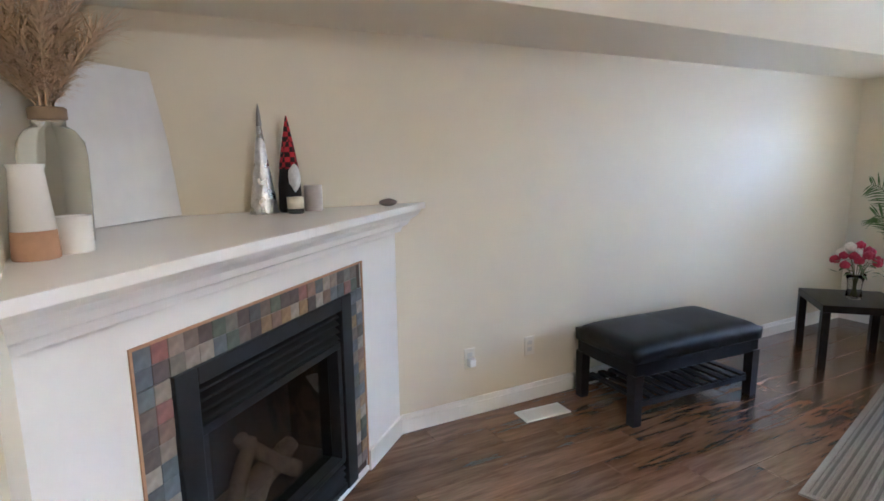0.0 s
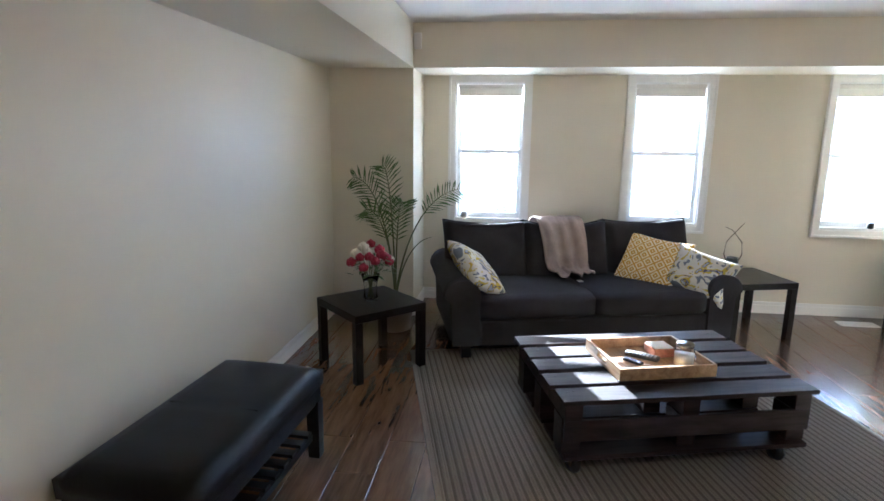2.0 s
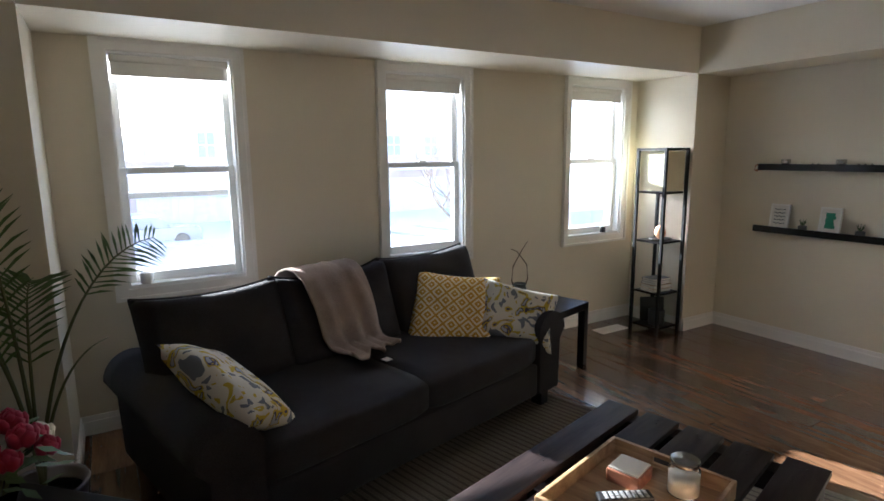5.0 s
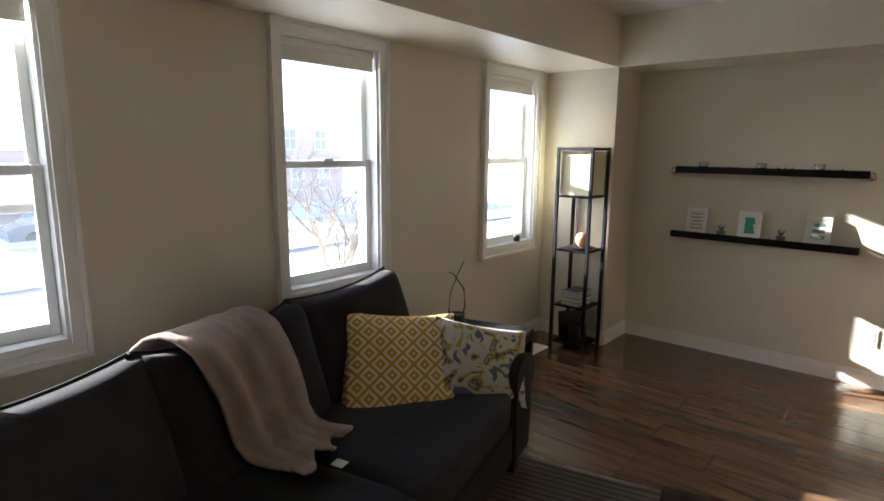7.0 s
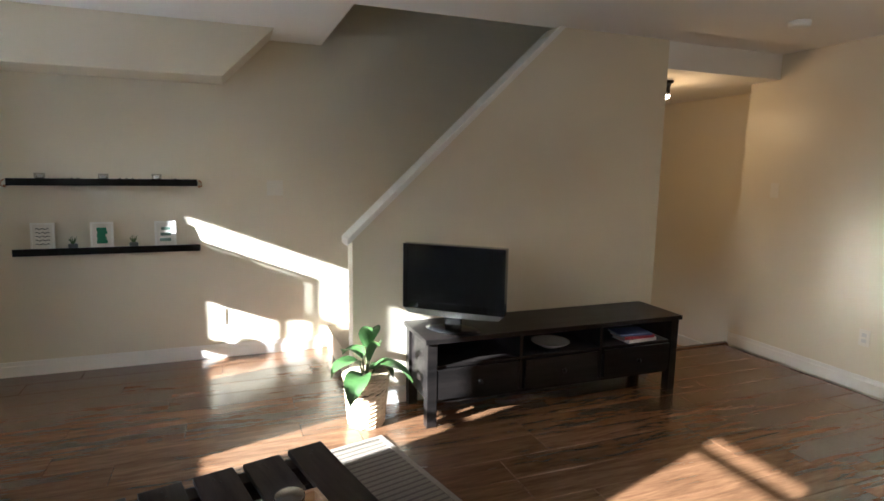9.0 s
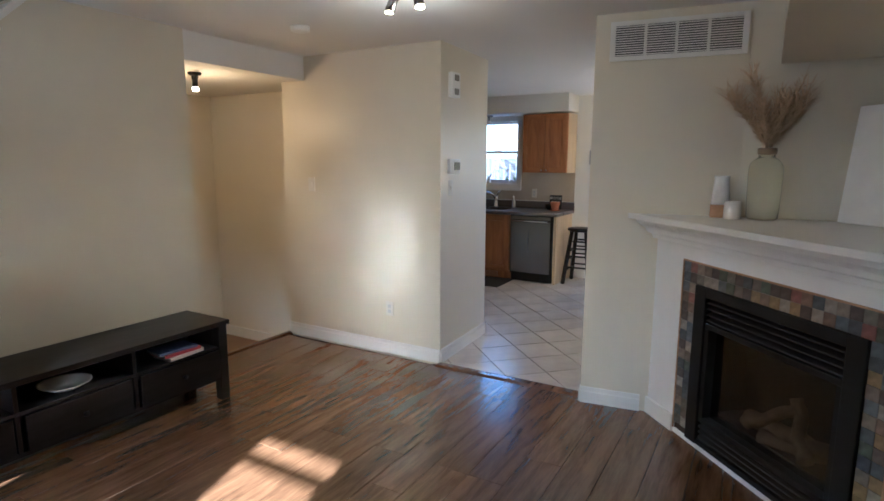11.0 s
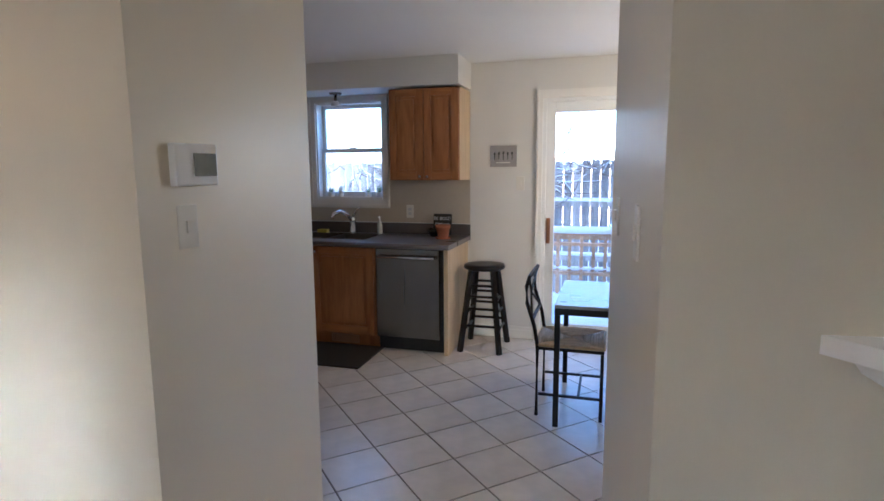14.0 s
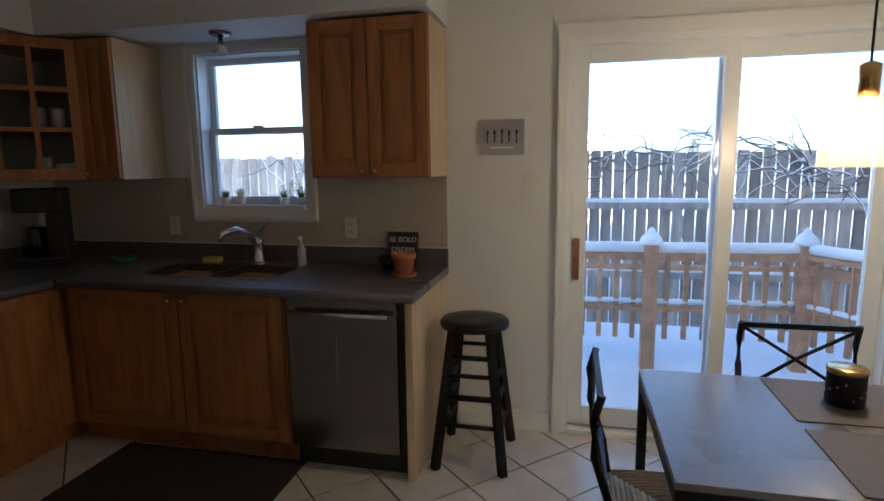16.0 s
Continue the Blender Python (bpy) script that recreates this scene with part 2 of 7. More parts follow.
BROADLEAF = surface("broad_green_leaf", (0.05, 0.11, 0.03), 0.5, grain=20, vary=0.35, bump=0.15, big=8, spread=0.4)
STEM = surface("green_stem", (0.10, 0.11, 0.04), 0.6, vary=0.25)
SOIL = surface("potting_soil", (0.03, 0.02, 0.014), 1.0, grain=90, vary=0.5, bump=0.8)
BASKET = surface("woven_seagrass", (0.66, 0.52, 0.36), 0.8, grain=60, vary=0.3, bump=0.6, stretch=(1, 1, 4), big=14, spread=0.15)
RUSH = surface("woven_rush", (0.60, 0.42, 0.22), 0.75, grain=60, vary=0.35, bump=0.3, stretch=(6, 1, 1), big=12, spread=0.2)
# lighter copy of the rush, with the sheen of the cords painted in
SHEENRUSH = surface("sheen_woven_rush", (0.68, 0.54, 0.34), 0.7, grain=60, vary=0.3, bump=0.3, stretch=(1, 6, 1), big=12, spread=0.2)
CERAMIC = surface("white_ceramic", (0.8, 0.78, 0.75), 0.25, vary=0.03, bump=0.02)
TANCORK = surface("tan_clay", (0.44, 0.26, 0.15), 0.8, vary=0.15, bump=0.15)
SILVER = surface("crinkled_silver_foil", (0.62, 0.62, 0.63), 0.28, metal=1.0, grain=70, vary=0.25, bump=1.0, big=20, spread=0.2)
CANVAS = surface("white_canvas", (0.8, 0.79, 0.77), 0.8, grain=14, vary=0.05, bump=0.35, big=4, spread=0.05)
PAMPAS = surface("pampas_plume", (0.70, 0.54, 0.36), 0.95, grain=60, vary=0.3, bump=0.2)
PALEGREEN = glass("grey_green_glass", (0.72, 0.75, 0.66), 0.08)
BRASS = surface("brass", (0.55, 0.38, 0.15), 0.25, metal=1.0, bump=0.0)
COPPER = surface("aged_copper", (0.45, 0.2, 0.1), 0.35, metal=1.0, bump=0.05)
TERRA = surface("terracotta", (0.45, 0.16, 0.08), 0.8, grain=60, vary=0.15, bump=0.1)
PAPER = surface("paper", (0.75, 0.72, 0.66), 0.8, vary=0.05, bump=0.05)
SHADE = surface("cream_paper_shade", (0.78, 0.74, 0.52), 0.8, grain=50, vary=0.05, bump=0.15)
SALT = surface("pink_salt", (0.8, 0.42, 0.25), 0.55, grain=18, vary=0.15, bump=0.5)
RED = surface("red_cloth", (0.42, 0.025, 0.03), 0.85, grain=40, vary=0.3, bump=0.2)
PINKROSE = surface("crimson_petal", (0.34, 0.012, 0.04), 0.6, grain=40, vary=0.3, bump=0.1)
WHITEROSE = surface("cream_petal", (0.75, 0.7, 0.55), 0.6, grain=40, vary=0.1, bump=0.1)
GREYBOARD = surface("grey_sign_board", (0.36, 0.34, 0.33), 0.7, vary=0.1)
DARKBOARD = surface("charcoal_board", (0.03, 0.03, 0.03), 0.7, vary=0.2)
GREENPRINT = surface("green_print", (0.04, 0.25, 0.15), 0.7, vary=0.2, bump=0.0)
SNOW = surface("snow", (0.86, 0.88, 0.92), 0.9, grain=9, vary=0.03, bump=0.5, big=0.6, spread=0.03)
CEDAR = wood("cedar_deck", (0.32, 0.16, 0.075), (0.54, 0.31, 0.16), 0.7, "x", 4.0, bump=0.15, piece=0.15)
FENCE = wood("grey_fence_board", (0.20, 0.18, 0.165), (0.44, 0.40, 0.36), 0.85, "z", 3.0, bump=0.25, piece=0.3)
TWIG = surface("bare_twig", (0.10, 0.07, 0.05), 0.9, vary=0.3)
# brick and cladding are lightened: outdoor glare haze put into their colour
HAZEBRICK = surface("haze_paled_brickwork", (0.50, 0.38, 0.33), 0.85, grain=30, vary=0.3, bump=0.3, stretch=(1, 1, 3))
HAZESTONE = surface("haze_paled_cladding", (0.68, 0.65, 0.61), 0.85, grain=10, vary=0.15, bump=0.2)
ASPHALT = surface("slushy_asphalt", (0.42, 0.43, 0.45), 0.6, grain=40, vary=0.3, bump=0.2)
# dark panes lifted to mid grey by the same painted haze
HAZEPANE = surface("haze_paled_pane", (0.32, 0.34, 0.36), 0.1, bump=0.0)


# ---- mesh tools ----
def box(bm, x0, x1, y0, y1, z0, z1, bevel=0.0, m=None):
    v = [bm.verts.new((x, y, z)) for z in (z0, z1) for y in (y0, y1) for x in (x0, x1)]
    f = [bm.faces.new([v[i] for i in q]) for q in ((0, 2, 3, 1), (4, 5, 7, 6), (0, 1, 5, 4), (2, 6, 7, 3), (0, 4, 6, 2), (1, 3, 7, 5))]
    if bevel:
        edges = list({e for face in f for e in face.edges})
        r = bmesh.ops.bevel(bm, geom=edges, offset=bevel, segments=2, affect="EDGES", profile=0.6)
        v = list({q for face in r["faces"] for q in face.verts} | {q for q in v if q.is_valid})
    if m is not None:
        bmesh.ops.transform(bm, matrix=m, verts=[q for q in v if q.is_valid])
    return bm


def boxes(*dims, bevel=0.0):
    bm = bmesh.new()
    for d in dims:
        box(bm, *d, bevel=bevel)
    return bm


def prism(bm, poly, z0, z1):
    a = [bm.verts.new((x, y, z0)) for x, y in poly]
    b = [bm.verts.new((x, y, z1)) for x, y in poly]
    n = len(poly)
    bm.faces.new(a[::-1])
    bm.faces.new(b)
    for i in range(n):
        bm.faces.new((a[i], a[(i + 1) % n], b[(i + 1) % n], b[i]))
    bmesh.ops.recalc_face_normals(bm, faces=bm.faces[:])
    return bm


def slab(bm, poly, axis, lo, hi):
    """A flat outline given in the two other axes, thickened along axis."""
    def put(p, d):
        return {"x": (d, p[0], p[1]), "y": (p[0], d, p[1]), "z": (p[0], p[1], d)}[axis]
    a = [bm.verts.new(put(p, lo)) for p in poly]
    b = [bm.verts.new(put(p, hi)) for p in poly]
    n = len(poly)
    bm.faces.new(a[::-1])
    bm.faces.new(b)
    for i in range(n):
        bm.faces.new((a[i], a[(i + 1) % n], b[(i + 1) % n], b[i]))
    bmesh.ops.recalc_face_normals(bm, faces=bm.faces[:])
    return bm


def lathe(bm, profile, n=24, at=(0, 0, 0), cap=True):
    rings = []
    for r, z in profile:
        rings.append([bm.verts.new((at[0] + r * math.cos(2 * math.pi * i / n), at[1] + r * math.sin(2 * math.pi * i / n), at[2] + z)) for i in range(n)])
    for a, b in zip(rings, rings[1:]):
        for i in range(n):
            bm.faces.new((a[i], a[(i + 1) % n], b[(i + 1) % n], b[i]))
    if cap:
        bm.faces.new(rings[0][::-1])
        bm.faces.new(rings[-1])
    for f in bm.faces:
        f.smooth = True
    return bm


def tube(bm, pts, r, n=8, taper=1.0):
    pts = [Vector(p) for p in pts]
    rings = []
    for i, p in enumerate(pts):
        d = (pts[min(i + 1, len(pts) - 1)] - pts[max(i - 1, 0)]).normalized()
        q = d.to_track_quat("Z", "Y")
        rad = r * (1 + (taper - 1) * i / max(1, len(pts) - 1))
        rings.append([bm.verts.new(p + q @ Vector((rad * math.cos(2 * math.pi * k / n), rad * math.sin(2 * math.pi * k / n), 0))) for k in range(n)])
    for a, b in zip(rings, rings[1:]):
        for i in range(n):
            f = bm.faces.new((a[i], a[(i + 1) % n], b[(i + 1) % n], b[i]))
            f.smooth = True
    bm.faces.new(rings[0][::-1])
    bm.faces.new(rings[-1])
    return bm


def beam_between(bm, a, b, w, h):
    """A square bar from a to b."""
    a, b = Vector(a), Vector(b)
    q = (b - a).to_track_quat("Z", "Y")
    n = (b - a).length
    m = Matrix.Translation(a) @ q.to_matrix().to_4x4()
    box(bm, -w / 2, w / 2, -h / 2, h / 2, 0, n, m=m)
    return bm


def blob(bm, at, size, seed=0, sub=2, rough=0.1, power=1.0):
    r = bmesh.ops.create_icosphere(bm, subdivisions=sub, radius=1.0)
    for v in r["verts"]:
        d = v.co.normalized()
        k = 1 + rough * noise.noise(d * 2.3 + Vector((seed, seed * 1.7, 0)))
        v.co = Vector((at[0] + size[0] * d.x * k, at[1] + size[1] * d.y * k, at[2] + size[2] * d.z * k))
    for f in bm.faces:
        f.smooth = True
    return bm


def cushion(bm, w, h, d, puff=0.35, n=12, sag=0.0, seed=0, pinch=0.09):
    """A stuffed cushion lying in the xz plane, thickest in the middle, with drawn-in sides and pointed corners."""
    grid = {}
    for s in (1, -1):
        for i in range(n + 1):
            for j in range(n + 1):
                u, v = 2 * i / n - 1, 2 * j / n - 1
                edge = max(abs(u), abs(v)) >= 0.999
                t = (max(0.0, 1 - abs(u) ** 2.6) * max(0.0, 1 - abs(v) ** 2.6)) ** puff
                x = u * w / 2 * (1 - pinch * (1 - v * v) * abs(u))
                z = v * h / 2 * (1 - pinch * (1 - u * u) * abs(v)) - sag * (1 - u * u) * (v + 1) / 2
                y = s * d / 2 * t * (1 + 0.18 * noise.noise(Vector((u * 1.7 + seed, v * 1.7, s)))) 
                if edge and s == -1:
                    grid[s, i, j] = grid[1, i, j]
                else:
                    grid[s, i, j] = bm.verts.new((x, 0 if edge else y, z))
    for s in (1, -1):
        for i in range(n):
            for j in range(n):
                q = [grid[s, i, j], grid[s, i + 1, j], grid[s, i + 1, j + 1], grid[s, i, j + 1]]
                f = bm.faces.new(q if s == -1 else q[::-1])
                f.smooth = True
    return bm


def mesh_object(name, bm, material, smooth=False):
    me = bpy.data.meshes.new(name)
    bm.to_mesh(me)
    bm.free()
    if smooth:
        me.polygons.foreach_set("use_smooth", [True] * len(me.polygons))
    me.materials.append(material)
    return new(name, me)


def part(name, bm, material, parent, label="", smooth=False):
    ob = mesh_object(name, bm, material, smooth)
    ob.parent = parent
    return tagged(ob, label)


def thing(name, label, category, at=(0, 0, 0), turn=0.0, group=""):
    ob = new(name)
    ob.empty_display_size = 0.1
    ob.matrix_world = pose(*at, 0, 0, turn)
    return tagged(ob, label, category, group)


def solo(name, bm, material, label, category, group="", smooth=False, at=(0, 0, 0), turn=0.0):
    ob = mesh_object(name, bm, material, smooth)
    ob.matrix_world = pose(*at, 0, 0, turn)
    return tagged(ob, label, category, group)


def setting(name, bm, material, label, category):
    return tagged(mesh_object(name, bm, material), label, category, kind="structure")


# ---- structure ----
CZ = 2.40  # ceiling
BZ = 2.06  # underside of the bulkheads
WX, CX = 5.99, 5.42  # window wall, face of the columns
BY, SY, TY = 2.60, -2.75, -1.50  # bench wall, shelf wall, stair wall
WINDOWS = [(1.00, 1.61), (-0.545, 0.065), (-2.165, -1.555)]
WZ0, WZ1 = 0.77, 2.0

bm = bmesh.new()
ys = [SY - 0.15] + [y for w in reversed(WINDOWS) for y in w] + [BY + 0.15]
for a, b in zip(ys[::2], ys[1::2]):
    box(bm, WX, WX + 0.18, a, b, -0.3, 5.0)
for a, b in WINDOWS:
    box(bm, WX, WX + 0.18, a, b, -0.3, WZ0)
    box(bm, WX, WX + 0.18, a, b, WZ1, 5.0)
setting("wall_east", bm, WALL, "cream painted wall with three sash windows", "wall")
setting("wall_north", boxes((-1.4, WX, BY, BY + 0.15, -0.3, 5.0)), WALL, "long plain cream painted wall", "wall")
setting("wall_south", boxes((0.91, WX, SY - 0.15, SY, -0.3, 5.0)), WALL, "cream painted wall behind the floating shelves", "wall")
setting("column_1", boxes((CX, WX - 0.002, 1.90, BY - 0.002, 0, BZ)), WALL, "cream painted corner column", "column")
setting("column_2", boxes((CX, WX - 0.002, SY + 0.002, -2.33, 0, BZ)), WALL, "cream painted corner column", "column")
setting("bulkhead_1", boxes((CX, WX - 0.002, SY + 0.002, BY - 0.002, BZ, CZ)), WALL, "cream painted bulkhead above the windows", "bulkhead")
setting("bulkhead_2", boxes((-0.284, CX - 0.002, 1.90, BY - 0.002, BZ, CZ)), WALL, "cream painted bulkhead along the long wall", "bulkhead")
bm = bmesh.new()
slab(bm, [(CX - 0.002, BZ), (CX - 0.002, CZ), (3.40, CZ), (3.74, BZ)], "y", SY + 0.002, -2.33)
setting("bulkhead_3", bm, WALL, "cream painted bulkhead with a slanted end", "bulkhead")
bm = bmesh.new()
slab(bm, [(3.05, 0), (3.05, 1.055), (1.70, CZ), (0.79, CZ), (0.79, 0)], "y", TY - 0.12, TY)
setting("wall_stair", bm, WALL, "cream painted half wall that rises with the stairs", "wall")
bm = bmesh.new()
slab(bm, [(3.085, 1.02), (3.085, 1.06), (1.70, CZ - 0.002), (1.655, CZ - 0.002)], "y", TY - 0.15, TY + 0.03)
setting("stair_cap", bm, TRIM, "white painted sloping wall cap", "trim")
# ceiling, with the stairwell left open
bm = bmesh.new()
box(bm, -1.3, WX + 0.1, TY - 0.05, BY + 0.1, CZ, CZ + 0.28)
box(bm, 3.02, WX + 0.1, SY - 0.1, TY - 0.05, CZ, CZ + 0.28)
setting("ceiling", bm, CEIL, "white painted living room ceiling", "ceiling")
bm = bmesh.new()
box(bm, 0.0, 3.2, TY - 0.05, TY + 0.1, CZ + 0.28, 5.0)
box(bm, 3.02, 3.15, SY, TY - 0.05, CZ + 0.28, 5.0)
box(bm, 0.79, 0.91, SY - 0.1, TY - 0.05, CZ - 0.25, 5.0)
box(bm, 0.7, 3.2, SY - 0.1, TY + 0.1, 5.0, 5.1)
setting("stairwell", bm, WALL, "cream painted upper stairwell", "wall")
# hall, a few steps down beside the stair wall
HZ = -0.36
bm = bmesh.new()
prism(bm, [(-0.34, -0.204), (-0.34, -1.78), (-0.78, -1.80), (-0.78, -3.42), (-1.22, -3.42), (-1.22, -0.25)], HZ - 0.1, CZ)
setting("wall_west", bm, WALL, "cream painted block between hall and kitchen", "wall")
bm = bmesh.new()
box(bm, -0.78, 0.91, -3.42, -3.27, HZ - 0.1, CZ)
box(bm, 0.79, 0.908, -3.27, TY - 0.122, HZ - 0.1, CZ - 0.252)
setting("wall_hall", bm, WALL, "cream painted hall walls", "wall")
bm = bmesh.new()
box(bm, -0.34, 0.788, TY - 0.12, TY - 0.02, 2.21, CZ)
box(bm, -0.78, 0.79, -3.27, TY - 0.12, 2.21, 2.31)
setting("ceiling_hall", bm, CEIL, "lowered white hall ceiling", "ceiling")
setting("floor_hall", boxes((-0.78, 0.79, -3.27, -1.79, HZ - 0.1, HZ)), surface("hall_carpet", (0.28, 0.19, 0.12), 0.95, grain=120, vary=0.2, bump=0.4), "brown floor of the lower hall", "floor")
bm = bmesh.new()
box(bm, -0.778, -0.766, -3.268, -1.80, HZ, HZ + 0.11)
box(bm, -0.766, 0.79, -3.268, -3.256, HZ, HZ + 0.11)
setting("baseboard_hall", bm, TRIM, "white hall baseboard", "baseboard")
setting("floor_edge", boxes((-0.34, 0.79, -1.80, -1.765, -0.2, 0.012)), PLANK, "wooden nosing at the top of the hall steps", "trim")
# block beside the kitchen opening
bm = bmesh.new()
prism(bm, [(-0.202, 0.939), (-1.40, 0.87), (-1.40, BY + 0.4), (-0.31, BY + 0.4), (-0.31, 1.75)], -0.1, CZ)
setting("wall_opening", bm, WALL, "cream painted wall beside the kitchen opening", "wall")
# stairs behind the half wall
bm = bmesh.new()
for i in range(12):
    x1 = 3.0 - i * 0.183
    box(bm, x1 - 0.2, x1, SY + 0.002, TY - 0.122, 0, 0.185 * (i + 1))
setting("stairs", bm, surface("stair_carpet", (0.4, 0.33, 0.25), 0.95, grain=150, vary=0.2, bump=0.4), "carpeted stairs behind the half wall", "stairs")

# baseboards
bm = bmesh.new()


def base_run(bm, a, b, inward, h=0.105, t=0.014, z=0.0):
    a, b = Vector((*a, z)), Vector((*b, z))
    n = Vector((*inward, 0)).normalized()
    for hh, tt in ((h * 0.72, t), (h, t * 0.55)):
        v = [a, b, b + n * tt, a + n * tt]
        lo = [bm.verts.new(p) for p in v]
        hi = [bm.verts.new(p + Vector((0, 0, hh))) for p in v]
        bm.faces.new(lo[::-1])
        bm.faces.new(hi)
        for i in range(4):
            bm.faces.new((lo[i], lo[(i + 1) % 4], hi[(i + 1) % 4], hi[i]))


for a, b, n in (((1.13, BY), (CX, BY), (0, -1)), ((CX, 1.90), (CX, BY), (-1, 0)), ((CX, 1.90), (WX, 1.90), (0, -1)), ((WX, -2.33), (WX, 1.90), (-1, 0)), ((CX, -2.33), (WX, -2.33), (0, 1)), ((CX, SY), (CX, -2.33), (-1, 0)), ((3.05, SY), (CX, SY), (0, 1)), ((0.79, TY), (3.05, TY), (0, 1)), ((-0.34, -1.78), (-0.34, -0.204), (1, 0)), ((-0.34, -0.204), (-1.22, -0.25), (0, 1)), ((-0.202, 0.939), (-0.25, 1.30), (1, 0.13)), ((-0.202, 0.939), (-1.40, 0.87), (0, -1))):
    base_run(bm, a, b, n)
bmesh.ops.recalc_face_normals(bm, faces=bm.faces[:])
setting("baseboard", bm, TRIM, "white painted stepped baseboard", "baseboard")
setting("floor", boxes((-0.3, WX, -1.79, BY, -0.12, -0.008), (0.8, WX, SY, -1.79, -0.12, -0.008)), GAP, "brown wood laminate floor in long planks", "floor")


# unseen storey and roof, added to keep the sun off the back garden
bm = bmesh.new()
for d in ((-4.33, -4.18, -3.6, 2.95), (6.02, 6.2, -3.6, 2.95), (-4.18, 6.02, -3.6, -3.45), (-4.18, 6.02, 2.8, 2.95)):
    box(bm, *d, 5.02 if d[0] > 6 else 2.72, 6.4)
setting("upper_storey", bm, surface("pale_siding", (0.62, 0.59, 0.54), 0.8, grain=20, vary=0.08), "unseen upper storey walls added to shade the garden", "wall")
bm = bmesh.new()
slab(bm, [(-4.7, 6.41), (0.93, 8.3), (6.6, 6.41)], "y", -3.8, 3.15)
setting("roof", bm, SNOW, "unseen snowy pitched roof added to shade the garden", "roof")

# ---- windows ----
def sash_window(name, x, y0, y1, z0, z1, face, depth, blind, drop=0.0):
    """A hung sash window in an opening of a wall whose room side is at x; face is the way into the room, -1 or 1."""
    w = tagged(new(name), "white sash window with a rolled-up blind" if blind else "white sash window over the sink", "window", kind="structure")
    s = face

    def bx(*d):
        x0, x1, *rest = d
        a, b = x + s * x0, x + s * x1
        return (min(a, b), max(a, b), *rest)
    c = 0.065
    bm = bmesh.new()
    box(bm, *bx(0, 0.018, y0 - c, y0, z0, z1))
    box(bm, *bx(0, 0.018, y1, y1 + c, z0, z1))
    box(bm, *bx(0, 0.018, y0 - c, y1 + c, z1, z1 + c))
    box(bm, *bx(0, 0.018, y0 - c, y1 + c, z0 - c, z0))
    a, e = c - 0.003, c - 0.022
    box(bm, *bx(0.0185, 0.03, y0 - a, y0 - e, z0 - e, z1 + e))
    box(bm, *bx(0.0185, 0.03, y1 + e, y1 + a, z0 - e, z1 + e))
    box(bm, *bx(0.0185, 0.03, y0 - a, y1 + a, z1 + e, z1 + a))
    box(bm, *bx(0.0185, 0.03, y0 - a, y1 + a, z0 - a, z0 - e))
    part("window_casing", bm, TRIM, w)
    f = 0.035
    bm = bmesh.new()
    box(bm, *bx(-depth, -0.001, y0, y0 + 0.012, z0, z1))
    box(bm, *bx(-depth, -0.001, y1 - 0.012, y1, z0, z1))
    box(bm, *bx(-depth, -0.001, y0 + 0.012, y1 - 0.012, z1 - 0.012, z1))
    box(bm, *bx(-depth, 0.012, y0 + 0.012, y1 - 0.012, z0, z0 + 0.02))
    part("window_frame", bm, VINYL, w)
    zm = (z0 + z1) / 2 + 0.01
    for nm, d0, a, b in (("upper_sash", -depth + 0.02, zm - 0.02 - drop, z1 - 0.012 - drop), ("lower_sash", -depth + 0.05, z0 + 0.02, zm + 0.02)):
        bm = bmesh.new()
        box(bm, *bx(d0 - 0.02, d0 + 0.012, y0 + 0.012, y0 + 0.012 + f, a, b), bevel=0.004)
        box(bm, *bx(d0 - 0.02, d0 + 0.012, y1 - 0.012 - f, y1 - 0.012, a, b), bevel=0.004)
        box(bm, *bx(d0 - 0.019, d0 + 0.011, y0 + 0.012 + f, y1 - 0.012 - f, b - 0.036, b), bevel=0.004)
        box(bm, *bx(d0 - 0.019, d0 + 0.011, y0 + 0.012 + f, y1 - 0.012 - f, a, a + (0.05 if nm == "lower_sash" else 0.036)), bevel=0.004)
        if nm == "lower_sash":
            ym = (y0 + y1) / 2
            box(bm, *bx(d0 - 0.01, d0 + 0.02, ym - 0.03, ym + 0.03, b, b + 0.012), bevel=0.004)
        sash = part(nm, bm, VINYL, w)
        pane = part("pane", boxes(bx(d0 - 0.006, d0 - 0.002, y0 + 0.012 + f, y1 - 0.012 - f, a + 0.03, b - 0.03)), GLASS, sash)
        pane.visible_shadow = False
    if blind:
        bm = bmesh.new()
        box(bm, *bx(-0.05, -0.012, y0 + 0.015, y1 - 0.015, z1 - 0.05, z1 - 0.014), bevel=0.008)
        box(bm, *bx(-0.028, -0.02, y0 + 0.02, y1 - 0.02, z1 - 0.105, z1 - 0.05))
        box(bm, *bx(-0.032, -0.016, y0 + 0.02, y1 - 0.02, z1 - 0.118, z1 - 0.1055), bevel=0.003)
        part("rolled_blind", bm, PAPER, w, "pale rolled-up fabric blind")
    return w


for i, (a, b) in enumerate(WINDOWS):
    sash_window("window_%d" % (i + 1), WX, a, b, WZ0, WZ1, -1, 0.12, True, 0.13 if i == 0 else 0.0)

# ---- kitchen shell ----
KX = -4.133
KW = (-1.835, -1.157, 1.225, 2.12)
SD = (0.30, 1.83, 0.0, 2.08)
KY0, KY1 = -2.93, 2.75
bm = bmesh.new()
